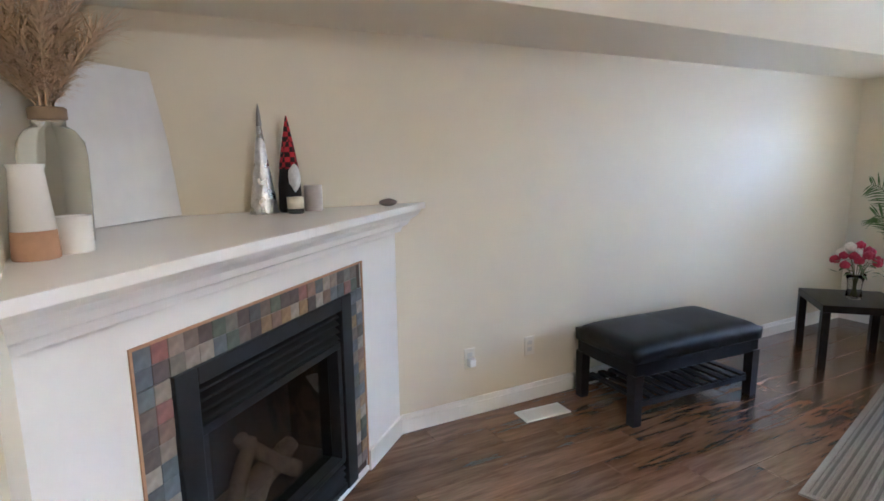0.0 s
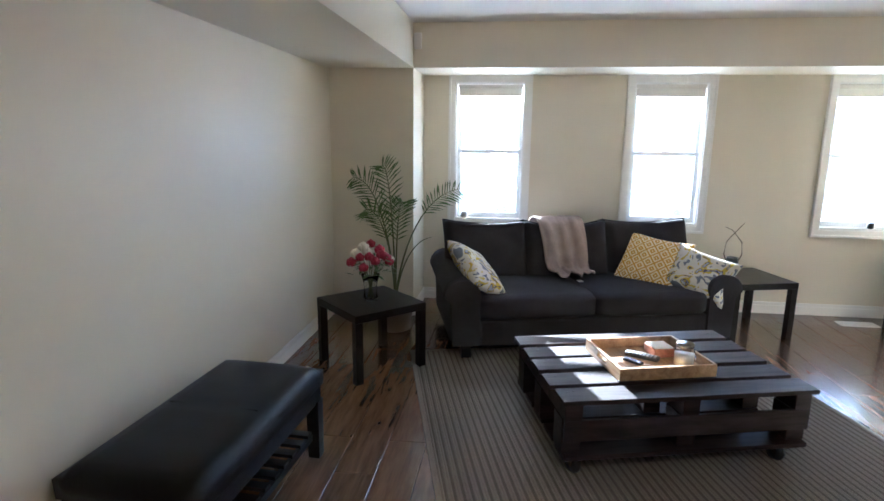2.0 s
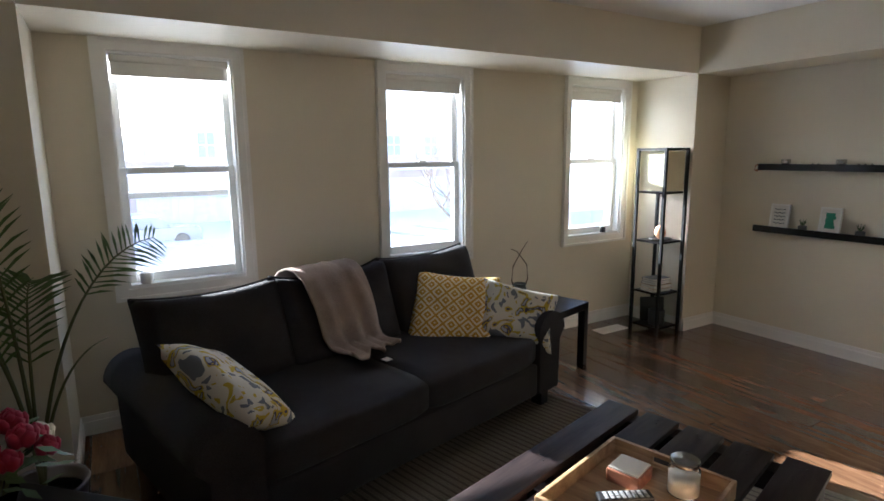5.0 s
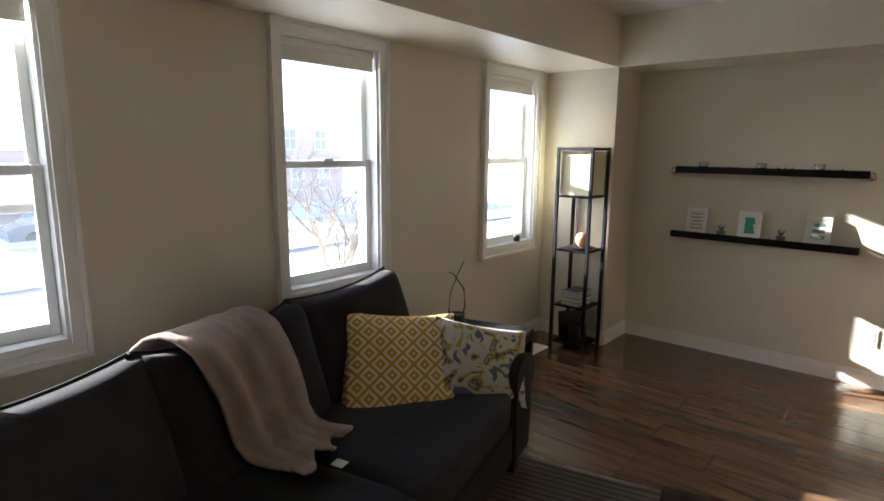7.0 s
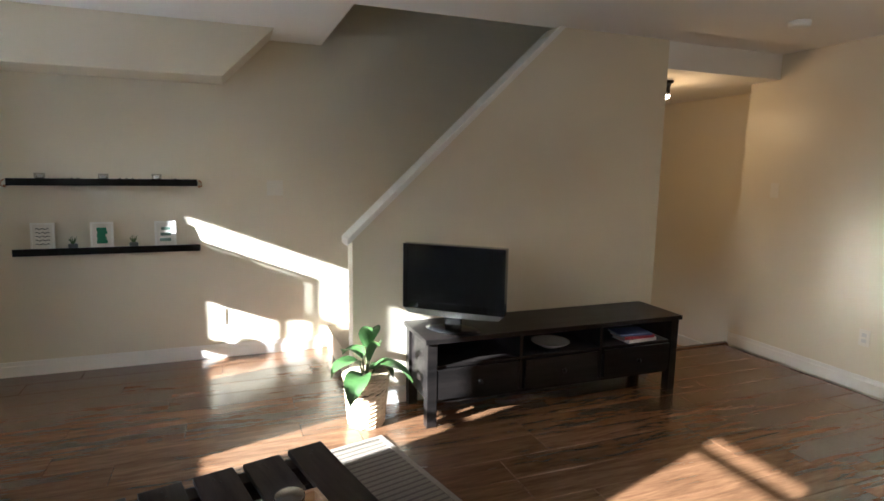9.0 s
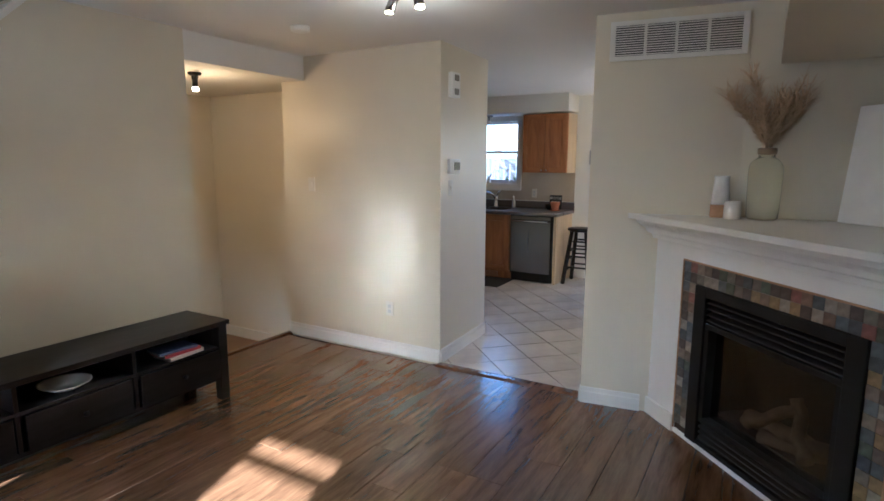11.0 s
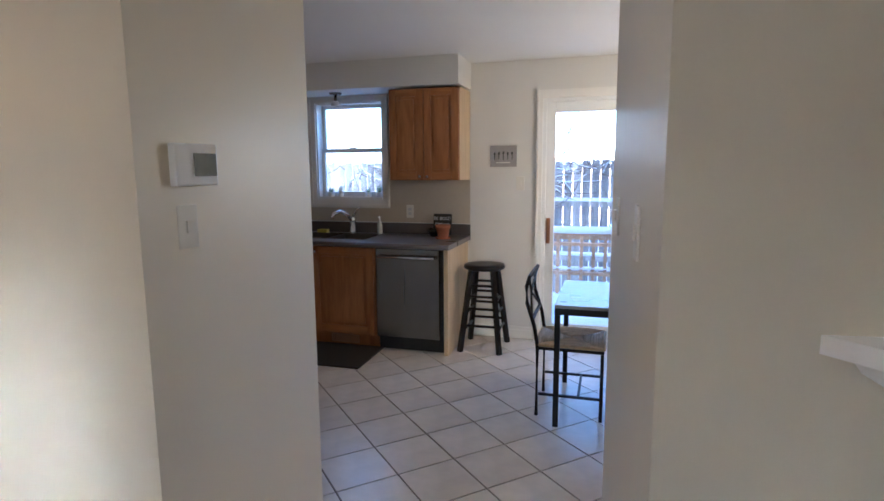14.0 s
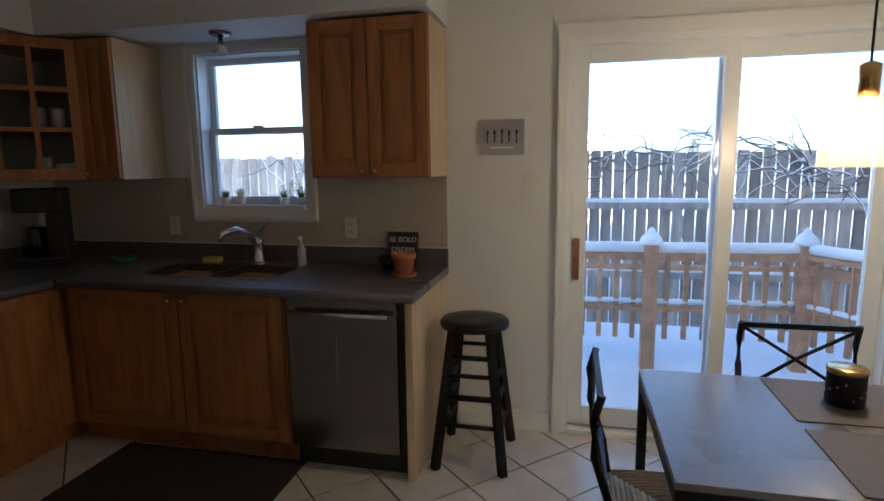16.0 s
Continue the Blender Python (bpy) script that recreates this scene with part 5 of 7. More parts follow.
def rug():
    """Flat-woven rug: rows of cord laid side by side."""
    t = thing("woven_rug", "beige and brown striped flat-woven rug", "rug", (2.44, 1.21, 0), 14.0)
    L, W = 2.2, 2.32
    light = surface("beige_cord", (0.25, 0.216, 0.175), 0.95, grain=240, vary=0.35, bump=0.6, stretch=(0.3, 1, 1))
    dark = surface("brown_cord", (0.135, 0.115, 0.094), 0.95, grain=240, vary=0.4, bump=0.6, stretch=(0.3, 1, 1))
    part("backing", boxes((0, L, -W, 0, 0.0005, 0.006)), dark, t)
    n = 182
    p = W / n
    for k in range(n):
        y = -k * p
        bm = bmesh.new()
        segs = 45
        r = p * 0.47
        prev = None
        for i in range(segs + 1):
            x = L * i / segs
            zz = 0.006 + 0.003 + (0.0012 if (i + k) % 2 else 0)
            ring = [bm.verts.new((x, y - p / 2 - r, 0.0062)), bm.verts.new((x, y - p / 2, zz)), bm.verts.new((x, y - p / 2 + r, 0.0062))]
            if prev:
                bm.faces.new((prev[0], ring[0], ring[1], prev[1]))
                bm.faces.new((prev[1], ring[1], ring[2], prev[2]))
            prev = ring
        bmesh.ops.recalc_face_normals(bm, faces=bm.faces[:])
        part("cord", bm, dark if k % 3 == 1 else light, t)
    part("border", boxes((-0.03, 0.0, -W - 0.03, 0.03, 0, 0.011), (L, L + 0.03, -W - 0.03, 0.03, 0, 0.011), (0, L, 0.001, 0.03, 0, 0.011), (0, L, -W - 0.03, -W - 0.001, 0, 0.011), bevel=0.003), light, t, "plain beige border")
    return t


rug()


def floor_lamp():
    t = thing("shelf_floor_lamp", "black floor lamp with shelves and a cream square shade", "floor lamp", (5.57, -2.165, 0), 0)
    h = 0.13
    for x in (-1, 1):
        for y in (-1, 1):
            part("post", box(bmesh.new(), x * h - 0.011, x * h + 0.011, y * h - 0.011, y * h + 0.011, 0, 1.50, bevel=0.002), BLACKMET, t)
    for z in (0.05, 0.335, 0.755, 1.15):
        part("shelf", box(bmesh.new(), -h + 0.0115, h - 0.0115, -h + 0.0115, h - 0.0115, z - 0.008, z + 0.008), BLACKWOOD, t)
    for a in (1, -1):
        part("top_rail", boxes((-h + 0.0115, h - 0.0115, a * h - 0.009, a * h + 0.009, 1.478, 1.498)), BLACKMET, t)
        part("top_rail", boxes((a * h - 0.009, a * h + 0.009, -h + 0.0115, h - 0.0115, 1.478, 1.498)), BLACKMET, t)
    bm = bmesh.new()
    s = h - 0.016
    for a in (1, -1):
        box(bm, -s, s, a * s - 0.0015, a * s + 0.0015, 1.165, 1.475)
        box(bm, a * s - 0.0015, a * s + 0.0015, -s + 0.002, s - 0.002, 1.165, 1.475)
    part("shade", bm, SHADE, t, "cream paper shade")
    bm = bmesh.new()
    tube(bm, [(0.04, -0.02, 1.142), (0.05, -0.03, 1.0), (0.02, 0.0, 0.9), (0.06, -0.05, 0.8), (0.03, -0.03, 0.768)], 0.003, 5)
    part("cord", bm, BLACKPLASTIC, t)
    return t


floor_lamp()
LX, LY = 5.57, -2.165
bm = bmesh.new()
blob(bm, (0, 0, 0.055), (0.045, 0.045, 0.06), 8, 2, 0.25)
solo("salt_lamp", bm, SALT, "small pink salt lamp on the shelf", "lamp", at=(LX - 0.03, LY + 0.02, 0.775))
bm = bmesh.new()
lathe(bm, [(0.05, 0.0), (0.085, 0.012), (0.09, 0.018), (0.05, 0.01)], 24)
solo("dark_dish", bm, BLACKPLASTIC, "dark shallow dish under the salt lamp", "dish", at=(LX - 0.03, LY + 0.02, 0.7635))
rng = random.Random(8)
z = 0.3435
for i, (c, w, d, h) in enumerate((((0.55, 0.5, 0.42), 0.19, 0.14, 0.022), ((0.5, 0.34, 0.16), 0.2, 0.145, 0.03), ((0.22, 0.24, 0.26), 0.18, 0.14, 0.02), ((0.62, 0.6, 0.56), 0.17, 0.13, 0.016), ((0.12, 0.13, 0.16), 0.18, 0.13, 0.018))):
    t = thing("book", "stacked book on the lamp shelf", "book", (LX + rng.uniform(-0.01, 0.01), LY + rng.uniform(-0.01, 0.01), z), rng.uniform(-9, 9) + 90, "books in the lamp")
    part("cover", boxes((-w / 2, w / 2, -d / 2, d / 2, 0, 0.002), (-w / 2, w / 2, -d / 2, d / 2, h - 0.002, h), (-w / 2, w / 2, -d / 2, -d / 2 + 0.002, 0.002, h - 0.002)), surface("book_cover", c, 0.5), t)
    part("pages", boxes((-w / 2 + 0.004, w / 2 - 0.004, -d / 2 + 0.0021, d / 2 - 0.004, 0.0021, h - 0.0021)), PAPER, t)
    z += h + 0.0006
solo("dark_canister", lathe(bmesh.new(), [(0.06, 0), (0.062, 0.005), (0.066, 0.12), (0.06, 0.125), (0.058, 0.1)], 20), surface("dark_tin", (0.04, 0.042, 0.045), 0.35), "dark round tin at the bottom of the lamp", "tin", at=(LX - 0.03, LY + 0.01, 0.0585))
bm = box(bmesh.new(), -0.1, 0.1, -0.008, 0.008, 0, 0.2, bevel=0.002)
c = solo("dark_box", bm, DARKBOARD, "dark flat box standing at the bottom of the lamp", "box")
c.matrix_world = pose(LX + 0.06, LY - 0.05, 0.0585, 6, 0, 60)
t = thing("twig_vase", "small dark jar with crossed bare twigs", "vase", (5.56, -0.72, 0.45))
part("jar", lathe(bmesh.new(), [(0.035, 0), (0.045, 0.01), (0.05, 0.09), (0.042, 0.125), (0.045, 0.135), (0.04, 0.13)], 20), surface("dark_green_glaze", (0.05, 0.06, 0.05), 0.3), t)
for s, tp in ((1, 0.42), (-1, 0.38)):
    bm = bmesh.new()
    tube(bm, [(0, s * 0.02, 0.05), (0, s * 0.07, 0.16), (0, s * 0.06, 0.26), (0.01, -s * 0.02, 0.36), (0.01, -s * 0.07, tp)], 0.005, 6, 0.5)
    part("twig", bm, TWIG, t)
solo("sill_candle", lathe(bmesh.new(), [(0.022, 0), (0.024, 0.003), (0.024, 0.045), (0.02, 0.05)], 16), BLACKPLASTIC, "small dark jar on the window sill", "jar", at=(6.0, -1.98, 0.79))
solo("sill_cup", lathe(bmesh.new(), [(0.028, 0), (0.032, 0.003), (0.034, 0.06), (0.03, 0.06), (0.028, 0.01)], 16), CERAMIC, "small pale votive cup on the window sill", "cup", at=(6.0, 1.52, 0.79))


def ledge(z, brackets):
    t = thing("floating_shelf", "black floating picture ledge with copper ends" if brackets else "black floating picture ledge", "shelf", (4.505, SY, z), 180, "floating shelves")
    part("board", box(bmesh.new(), -0.57, 0.57, -0.10, 0, -0.022, 0, bevel=0.002), BLACKWOOD, t)
    part("lip", boxes((-0.57, 0.57, -0.112, -0.1005, -0.03, 0.018)), BLACKWOOD, t)
    if brackets:
        for s in (1, -1):
            bm = bmesh.new()
            tube(bm, [(s * 0.575, -0.1, -0.04), (s * 0.60, -0.1, -0.03), (s * 0.595, -0.1, 0.0), (s * 0.58, -0.1, 0.01)], 0.005, 6)
            tube(bm, [(s * 0.58, -0.02, -0.03), (s * 0.58, -0.11, -0.03)], 0.005, 6)
            part("end_hook", bm, COPPER, t, "copper hook")
    return t


ledge(1.355, True)
ledge(0.885, False)
SHY = SY + 0.055
for i, (x, stripes) in enumerate(((4.915, PAPER), (4.565, GREENPRINT), (4.165, GREENPRINT))):
    t = thing("picture_frame", ("small white frame with rows of wavy lines", "small white frame with a green print", "small white frame with green bands")[i], "picture frame", (x, SHY, 0.887), 180, "small frames")
    t.matrix_world = t.matrix_world @ pose(0, 0, 0, -8, 0, 0)
    part("frame", boxes((-0.07, -0.058, -0.008, 0.008, 0, 0.185), (0.058, 0.07, -0.008, 0.008, 0, 0.185), (-0.058, 0.058, -0.008, 0.008, 0, 0.012), (-0.058, 0.058, -0.008, 0.008, 0.173, 0.185)), TRIM, t)
    mount = part("mount", boxes((-0.058, 0.058, -0.003, 0.004, 0.012, 0.173)), PAPER, t)
    dark = surface("grey_ink", (0.12, 0.14, 0.13), 0.8)
    if i == 0:
        for k in range(5):
            b = bmesh.new()
            tube(b, [(-0.04 + 0.008 * q, -0.0045, 0.04 + k * 0.026 + 0.004 * math.sin(q * 1.6)) for q in range(11)], 0.0028, 4)
            part("line", b, dark, mount)
    elif i == 1:
        b = bmesh.new()
        for k in range(5):
            box(b, -0.032 + 0.004 * (k % 2), 0.034 - 0.006 * (k % 3), -0.0045, -0.0035, 0.035 + 0.022 * k, 0.058 + 0.022 * k)
        part("print", b, GREENPRINT, mount)
    else:
        for k in range(3):
            part("band", boxes((-0.038 + 0.006 * k, 0.036, -0.0045, -0.0035, 0.04 + 0.04 * k, 0.062 + 0.04 * k)), surface("grey_green_ink", (0.16, 0.24, 0.2), 0.8), mount)
for x in (4.74, 4.37):
    t = thing("small_plant", "small dark potted succulent on the ledge", "plant", (x, SHY, 0.8855), 0, "ledge plants")
    part("pot", lathe(bmesh.new(), [(0.02, 0), (0.028, 0.004), (0.03, 0.035), (0.024, 0.04)], 14), surface("grey_pot", (0.12, 0.12, 0.12), 0.5), t)
    b = bmesh.new()
    for k in range(10):
        a = k * 0.63
        tube(b, [(0, 0, 0.035), (0.014 * math.cos(a), 0.014 * math.sin(a), 0.055), (0.024 * math.cos(a), 0.024 * math.sin(a), 0.07 + 0.01 * (k % 3))], 0.004, 5, 0.3)
    part("leaves", b, LEAF, t)
for x in (4.9, 4.53, 4.2):
    solo("votive_glass", lathe(bmesh.new(), [(0.026, 0), (0.03, 0.003), (0.032, 0.05), (0.029, 0.05), (0.027, 0.008)], 16), surface("silvered_glass", (0.6, 0.6, 0.6), 0.2, metal=0.8), "small silvered votive cup on the ledge", "votive", "votive cups", at=(x, SHY, 1.356))
for i, x in enumerate((4.72, 4.68, 4.43, 4.39, 4.35, 4.08)):
    b = bmesh.new()
    blob(b, (0, 0, 0.012), (0.009, 0.009, 0.013), i, 1, 0.1)
    solo("pine_cone", b, TWIG, "tiny dark cone on the ledge", "ornament", "ledge cones", at=(x, SHY - 0.01, 1.356))


def tv_bench():
    t = thing("tv_stand", "black-brown wooden TV bench with drawers and open bays", "tv stand", (1.812, -1.29, 0), 0)
    hx, hy = 0.90, 0.205
    part("top", box(bmesh.new(), -hx - 0.015, hx + 0.015, -hy - 0.01, hy + 0.015, 0.50, 0.53, bevel=0.004), BLACKWOOD, t)
    for x in (-1, 1):
        for y in (-1, 1):
            cx, cy = x * (hx - 0.03), y * (hy - 0.03)
            part("leg", box(bmesh.new(), cx - 0.03, cx + 0.03, cy - 0.03, cy + 0.03, 0, 0.4995, bevel=0.003), BLACKWOOD, t)
        part("side_panel", boxes((x * (hx - 0.03) - 0.012, x * (hx - 0.03) + 0.012, -hy + 0.06, hy - 0.0605, 0.14, 0.499)), BLACKWOOD, t)
    part("bottom_panel", boxes((-hx + 0.06, hx - 0.06, -hy + 0.01, hy - 0.02, 0.135, 0.155)), BLACKWOOD, t)
    part("middle_shelf", boxes((-hx + 0.06, hx - 0.06, -hy + 0.01, hy - 0.02, 0.345, 0.36)), BLACKWOOD, t)
    part("back_panel", boxes((-hx + 0.06, hx - 0.06, -hy, -hy + 0.009, 0.14, 0.499)), BLACKWOOD, t)
    for x in (-0.29, 0.29):
        part("divider", boxes((x - 0.01, x + 0.01, -hy + 0.01, hy - 0.02, 0.156, 0.344)), BLACKWOOD, t)
        part("upper_divider", boxes((x - 0.01, x + 0.01, -hy + 0.01, hy - 0.02, 0.361, 0.499)), BLACKWOOD, t)
    for x in (-0.575, 0.0, 0.575):
        d = part("drawer", box(bmesh.new(), x - 0.262, x + 0.262, hy - 0.0195, hy - 0.003, 0.16, 0.34, bevel=0.002), BLACKWOOD, t)
        b = bmesh.new()
        lathe(b, [(0.006, 0), (0.007, 0.012), (0.015, 0.02), (0.013, 0.028), (0.0, 0.03)], 14)
        bmesh.ops.transform(b, matrix=pose(x, hy - 0.003, 0.25, -90, 0, 0), verts=b.verts)
        part("knob", b, BLACKMET, d, "dark round knob")
    return t


tv_bench()


def television():
    t = thing("television", "black flat television on a glossy stand", "television", (2.50, -1.235, 0.53), 139.7)
    # faces -y of its own
    w, h = 0.315, 0.39
    zb = 0.115
    part("bezel", boxes((-w, -w + 0.028, -0.03, 0.03, zb, zb + h), (w - 0.028, w, -0.03, 0.03, zb, zb + h), (-w + 0.028, w - 0.028, -0.03, 0.03, zb + h - 0.028, zb + h), (-w + 0.028, w - 0.028, -0.03, 0.03, zb, zb + 0.045)), GLOSSBLACK, t)
    part("screen", boxes((-w + 0.028, w - 0.028, -0.022, 0.029, zb + 0.045, zb + h - 0.028)), SCREEN, t)
    b = bmesh.new()
    slab(b, [(-w * 0.98, zb - 0.002), (w * 0.98, zb - 0.002), (w * 0.9, zb - 0.03), (w * 0.4, zb - 0.038), (0, zb - 0.04), (-w * 0.4, zb - 0.038), (-w * 0.9, zb - 0.03)], "y", -0.028, 0.028)
    part("speaker_bar", b, surface("silver_plastic", (0.45, 0.45, 0.46), 0.2, metal=0.6, bump=0), t, "silver speaker bar")
    part("back_housing", box(bmesh.new(), -w * 0.7, w * 0.7, 0.0305, 0.08, zb + 0.05, zb + h - 0.06, bevel=0.01), BLACKPLASTIC, t)
    part("neck", box(bmesh.new(), -0.05, 0.05, -0.01, 0.02, 0.012, 0.075, bevel=0.004), GLOSSBLACK, t)
    b = bmesh.new()
    lathe(b, [(0.17, 0), (0.172, 0.004), (0.12, 0.011), (0.02, 0.014)], 36)
    for v in b.verts:
        v.co.y *= 0.62
    part("foot", b, GLOSSBLACK, t, "glossy oval foot")
    return t


television()
b = bmesh.new()
lathe(b, [(0.05, 0), (0.06, 0.003), (0.12, 0.035), (0.125, 0.04), (0.115, 0.036), (0.055, 0.008)], 32)
solo("white_bowl", b, CERAMIC, "shallow white bowl in the open bay", "bowl", at=(1.83, -1.22, 0.361))
for i, (c, z, h) in enumerate((((0.75, 0.73, 0.7), 0.361, 0.022), ((0.45, 0.05, 0.07), 0.3845, 0.02), ((0.1, 0.14, 0.3), 0.406, 0.012))):
    t = thing("book", ("white book lying in the TV bench", "red book lying in the TV bench", "thin blue book lying in the TV bench")[i], "book", (1.19 + 0.02 * i, -1.19, z), 4 - 5 * i, "books in the bench")
    part("cover", boxes((-0.12, 0.12, -0.08, 0.08, 0, 0.002), (-0.12, 0.12, -0.08, 0.08, h - 0.002, h), (-0.12, 0.12, 0.078, 0.08, 0.002, h - 0.002)), surface("book_cover_b", c, 0.4), t)
    part("pages", boxes((-0.117, 0.117, -0.077, 0.0775, 0.0022, h - 0.0022)), PAPER, t)


def banana_plant():
    t = thing("basket_plant", "young broad-leaved plant in a woven basket", "plant", (3.02, -1.285, 0))
    b = bmesh.new()
    n, rows = 40, 22
    prev = None
    for k in range(rows + 1):
        z = 0.285 * k / rows
        r = 0.105 + 0.028 * k / rows
        ring = []
        for i in range(n):
            a = 2 * math.pi * i / n
            rr = r + 0.0035 * (1 if (i // 2 + k) % 2 else -1)
            ring.append(b.verts.new((rr * math.cos(a), rr * math.sin(a), z)))
        if prev:
            for i in range(n):
                b.faces.new((prev[i], prev[(i + 1) % n], ring[(i + 1) % n], ring[i]))
        prev = ring
    part("basket", b, BASKET, t, "woven pale basket")
    b = bmesh.new()
    lathe(b, [(0.128, 0.285), (0.138, 0.288), (0.138, 0.297), (0.128, 0.3)], 40)
    part("rim", b, BASKET, t)
    part("soil", lathe(bmesh.new(), [(0.125, 0.2), (0.125, 0.245)], 20), SOIL, t)
    for a, reach, up, ln, wd, droop in ((95, 0.05, 0.53, 0.22, 0.075, 0.03), (20, 0.10, 0.44, 0.2, 0.07, 0.12), (165, 0.12, 0.40, 0.24, 0.085, 0.17), (60, 0.13, 0.38, 0.24, 0.085, 0.18), (120, 0.06, 0.45, 0.2, 0.06, 0.05), (-60, 0.07, 0.46, 0.19, 0.07, 0.1), (210, 0.1, 0.36, 0.2, 0.06, 0.16)):
        a = radians(a)
        d = Vector((math.cos(a), math.sin(a), 0))
        s = Vector((-math.sin(a), math.cos(a), 0))
        b = bmesh.new()
        root = Vector((0, 0, 0.24))
        mid = d * reach * 0.4 + Vector((0, 0, up - 0.08))
        tube(b, [root, (root + mid) / 2 + d * 0.004, mid], 0.008, 6, 0.6)
        st = part("stem", b, STEM, t)
        b = bmesh.new()
        prev = None
        for i in range(13):
            q = i / 12
            c = mid + d * (ln * q * (0.45 if droop < 0.06 else 0.95)) + Vector((0, 0, (0.10 if droop < 0.06 else 0.05) * math.sin(q * 1.6) * 1.6 - droop * q * q))
            w = 0.85 * wd * math.sin(math.pi * min(1, 0.06 + 0.94 * q)) ** 0.6 if i < 12 else 0.001
            row = [b.verts.new(c + s * w * u + Vector((0, 0, 0.022 * abs(u) - 0.006 * math.sin(9 * q + 3 * u)))) for u in (-1, -0.5, 0, 0.5, 1)]
            if prev:
                for j in range(4):
                    b.faces.new((prev[j], prev[j + 1], row[j + 1], row[j])).smooth = True
            prev = row
        part("leaf", b, BROADLEAF, st)
    return t


banana_plant()

# ceiling fittings
t = thing("ceiling_light", "small two-head spotlight on the living room ceiling", "ceiling light", (0.80, 0.26, CZ))
part("plate", lathe(bmesh.new(), [(0.05, -0.02), (0.055, -0.015), (0.055, 0)], 24), STEEL, t)
HOT = glow("lit_bulb", (1.0, 0.72, 0.42), 14.0)
for s in (1, -1):
    b = bmesh.new()
    tube(b, [(0, s * 0.03, -0.02), (0.01, s * 0.07, -0.05), (0.02, s * 0.09, -0.11)], 0.018, 10, 1.5)
    hd = part("spot_head", b, STEEL, t)
    part("bulb", lathe(bmesh.new(), [(0.022, -0.116), (0.022, -0.112)], 16, at=(0.02, s * 0.09, 0)), HOT, hd, "lit bulb")
lamp_point("ceiling_spot", (0.82, 0.26, 2.235), 0.65, (1.0, 0.80, 0.58))
t = thing("smoke_alarm", "white round smoke alarm on the ceiling", "smoke alarm", (0.45, -0.79, CZ))
part("housing", lathe(bmesh.new(), [(0.045, -0.035), (0.06, -0.028), (0.062, 0)], 28), VINYL, t)
t = thing("hall_light", "small spotlight with warm bulbs in the hall", "ceiling light", (0.38, -1.95, 2.21))
part("plate", lathe(bmesh.new(), [(0.045, -0.02), (0.05, 0)], 20), BLACKMET, t)
for s in (1, -1):
    b = bmesh.new()
    tube(b, [(0, s * 0.02, -0.02), (s * 0.03, s * 0.04, -0.07), (s * 0.04, s * 0.05, -0.12)], 0.016, 10, 1.5)
    hd = part("spot_head", b, BLACKMET, t)
    part("bulb", lathe(bmesh.new(), [(0.022, -0.128), (0.022, -0.122)], 16, at=(s * 0.04, s * 0.05, 0)), HOT, hd, "lit warm bulb")
lamp_point("hall_bulb", (0.38, -1.98, 1.9), 0.6, (1.0, 0.58, 0.24))


# ---- kitchen ----
def raised_door(parent, axis, at, a0, a1, z0, z1):
    """A cabinet door: a frame with rounded edges and a raised panel in it; axis is the way it faces, at its back."""
    def bx(bm, d0, d1, p0, p1, q0, q1, bevel=0.0):
        if axis == "x":
            return box(bm, at + d0, at + d1, p0, p1, q0, q1, bevel=bevel)
        return box(bm, p0, p1, at + d0, at + d1, q0, q1, bevel=bevel)
    s, t = 0.06, 0.02
    door = part("door", bx(bmesh.new(), 0, t - 0.010, a0, a1, z0, z1, 0.002), OAK, parent)
    for n, d in (("stile", (a0, a0 + s, z0, z1)), ("stile", (a1 - s, a1, z0, z1)), ("door_rail", (a0 + s + 0.0006, a1 - s - 0.0006, z0, z0 + s)), ("door_rail", (a0 + s + 0.0006, a1 - s - 0.0006, z1 - s, z1))):
        part(n, bx(bmesh.new(), t - 0.0098, t, *d, 0.003), OAK if n == "stile" else OAK_ACROSS, door)
    part("raised_panel", bx(bmesh.new(), t - 0.0098, t - 0.002, a0 + s + 0.022, a1 - s - 0.022, z0 + s + 0.022, z1 - s - 0.022, 0.006), OAK, door)
    return door


def knob(parent, at, way):
    b = bmesh.new()
    lathe(b, [(0.005, 0), (0.006, 0.01), (0.013, 0.016), (0.012, 0.023), (0.004, 0.026)], 14)
    q = Vector(way).to_track_quat("Z", "Y").to_matrix().to_4x4()
    bmesh.ops.transform(b, matrix=Matrix.Translation(at) @ q, verts=b.verts)
    return part("knob", b, CHROME, parent, "small round metal knob")


FX = -3.50  # face of the base cabinets
t = thing("sink_cabinet", "honey maple sink base cabinet with two doors", "cabinet")
part("body", boxes((KX + 0.01, FX, -2.26, -0.985, 0.11, 0.872)), OAK, t)
part("toe_kick", boxes((KX + 0.02, FX - 0.06, -2.26, -0.985, 0.0, 0.109)), OAK, t)
for y0, y1, k in ((-2.215, -1.565, -1.60), (-1.555, -0.995, -1.52)):
    d = raised_door(t, "x", FX + 0.001, y0, y1, 0.13, 0.862)
    knob(d, (FX + 0.021, k, 0.82), (1, 0, 0))
t = thing("toe_kick_vent", "pale toe-kick heating vent under the sink", "vent", (FX - 0.058, -1.30, 0.055), 90)
part("frame", boxes((-0.13, 0.13, -0.012, -0.001, -0.035, -0.028), (-0.13, 0.13, -0.012, -0.001, 0.028, 0.035), (-0.13, -0.12, -0.012, -0.001, -0.028, 0.028), (0.12, 0.13, -0.012, -0.001, -0.028, 0.028)), TANCORK, t)
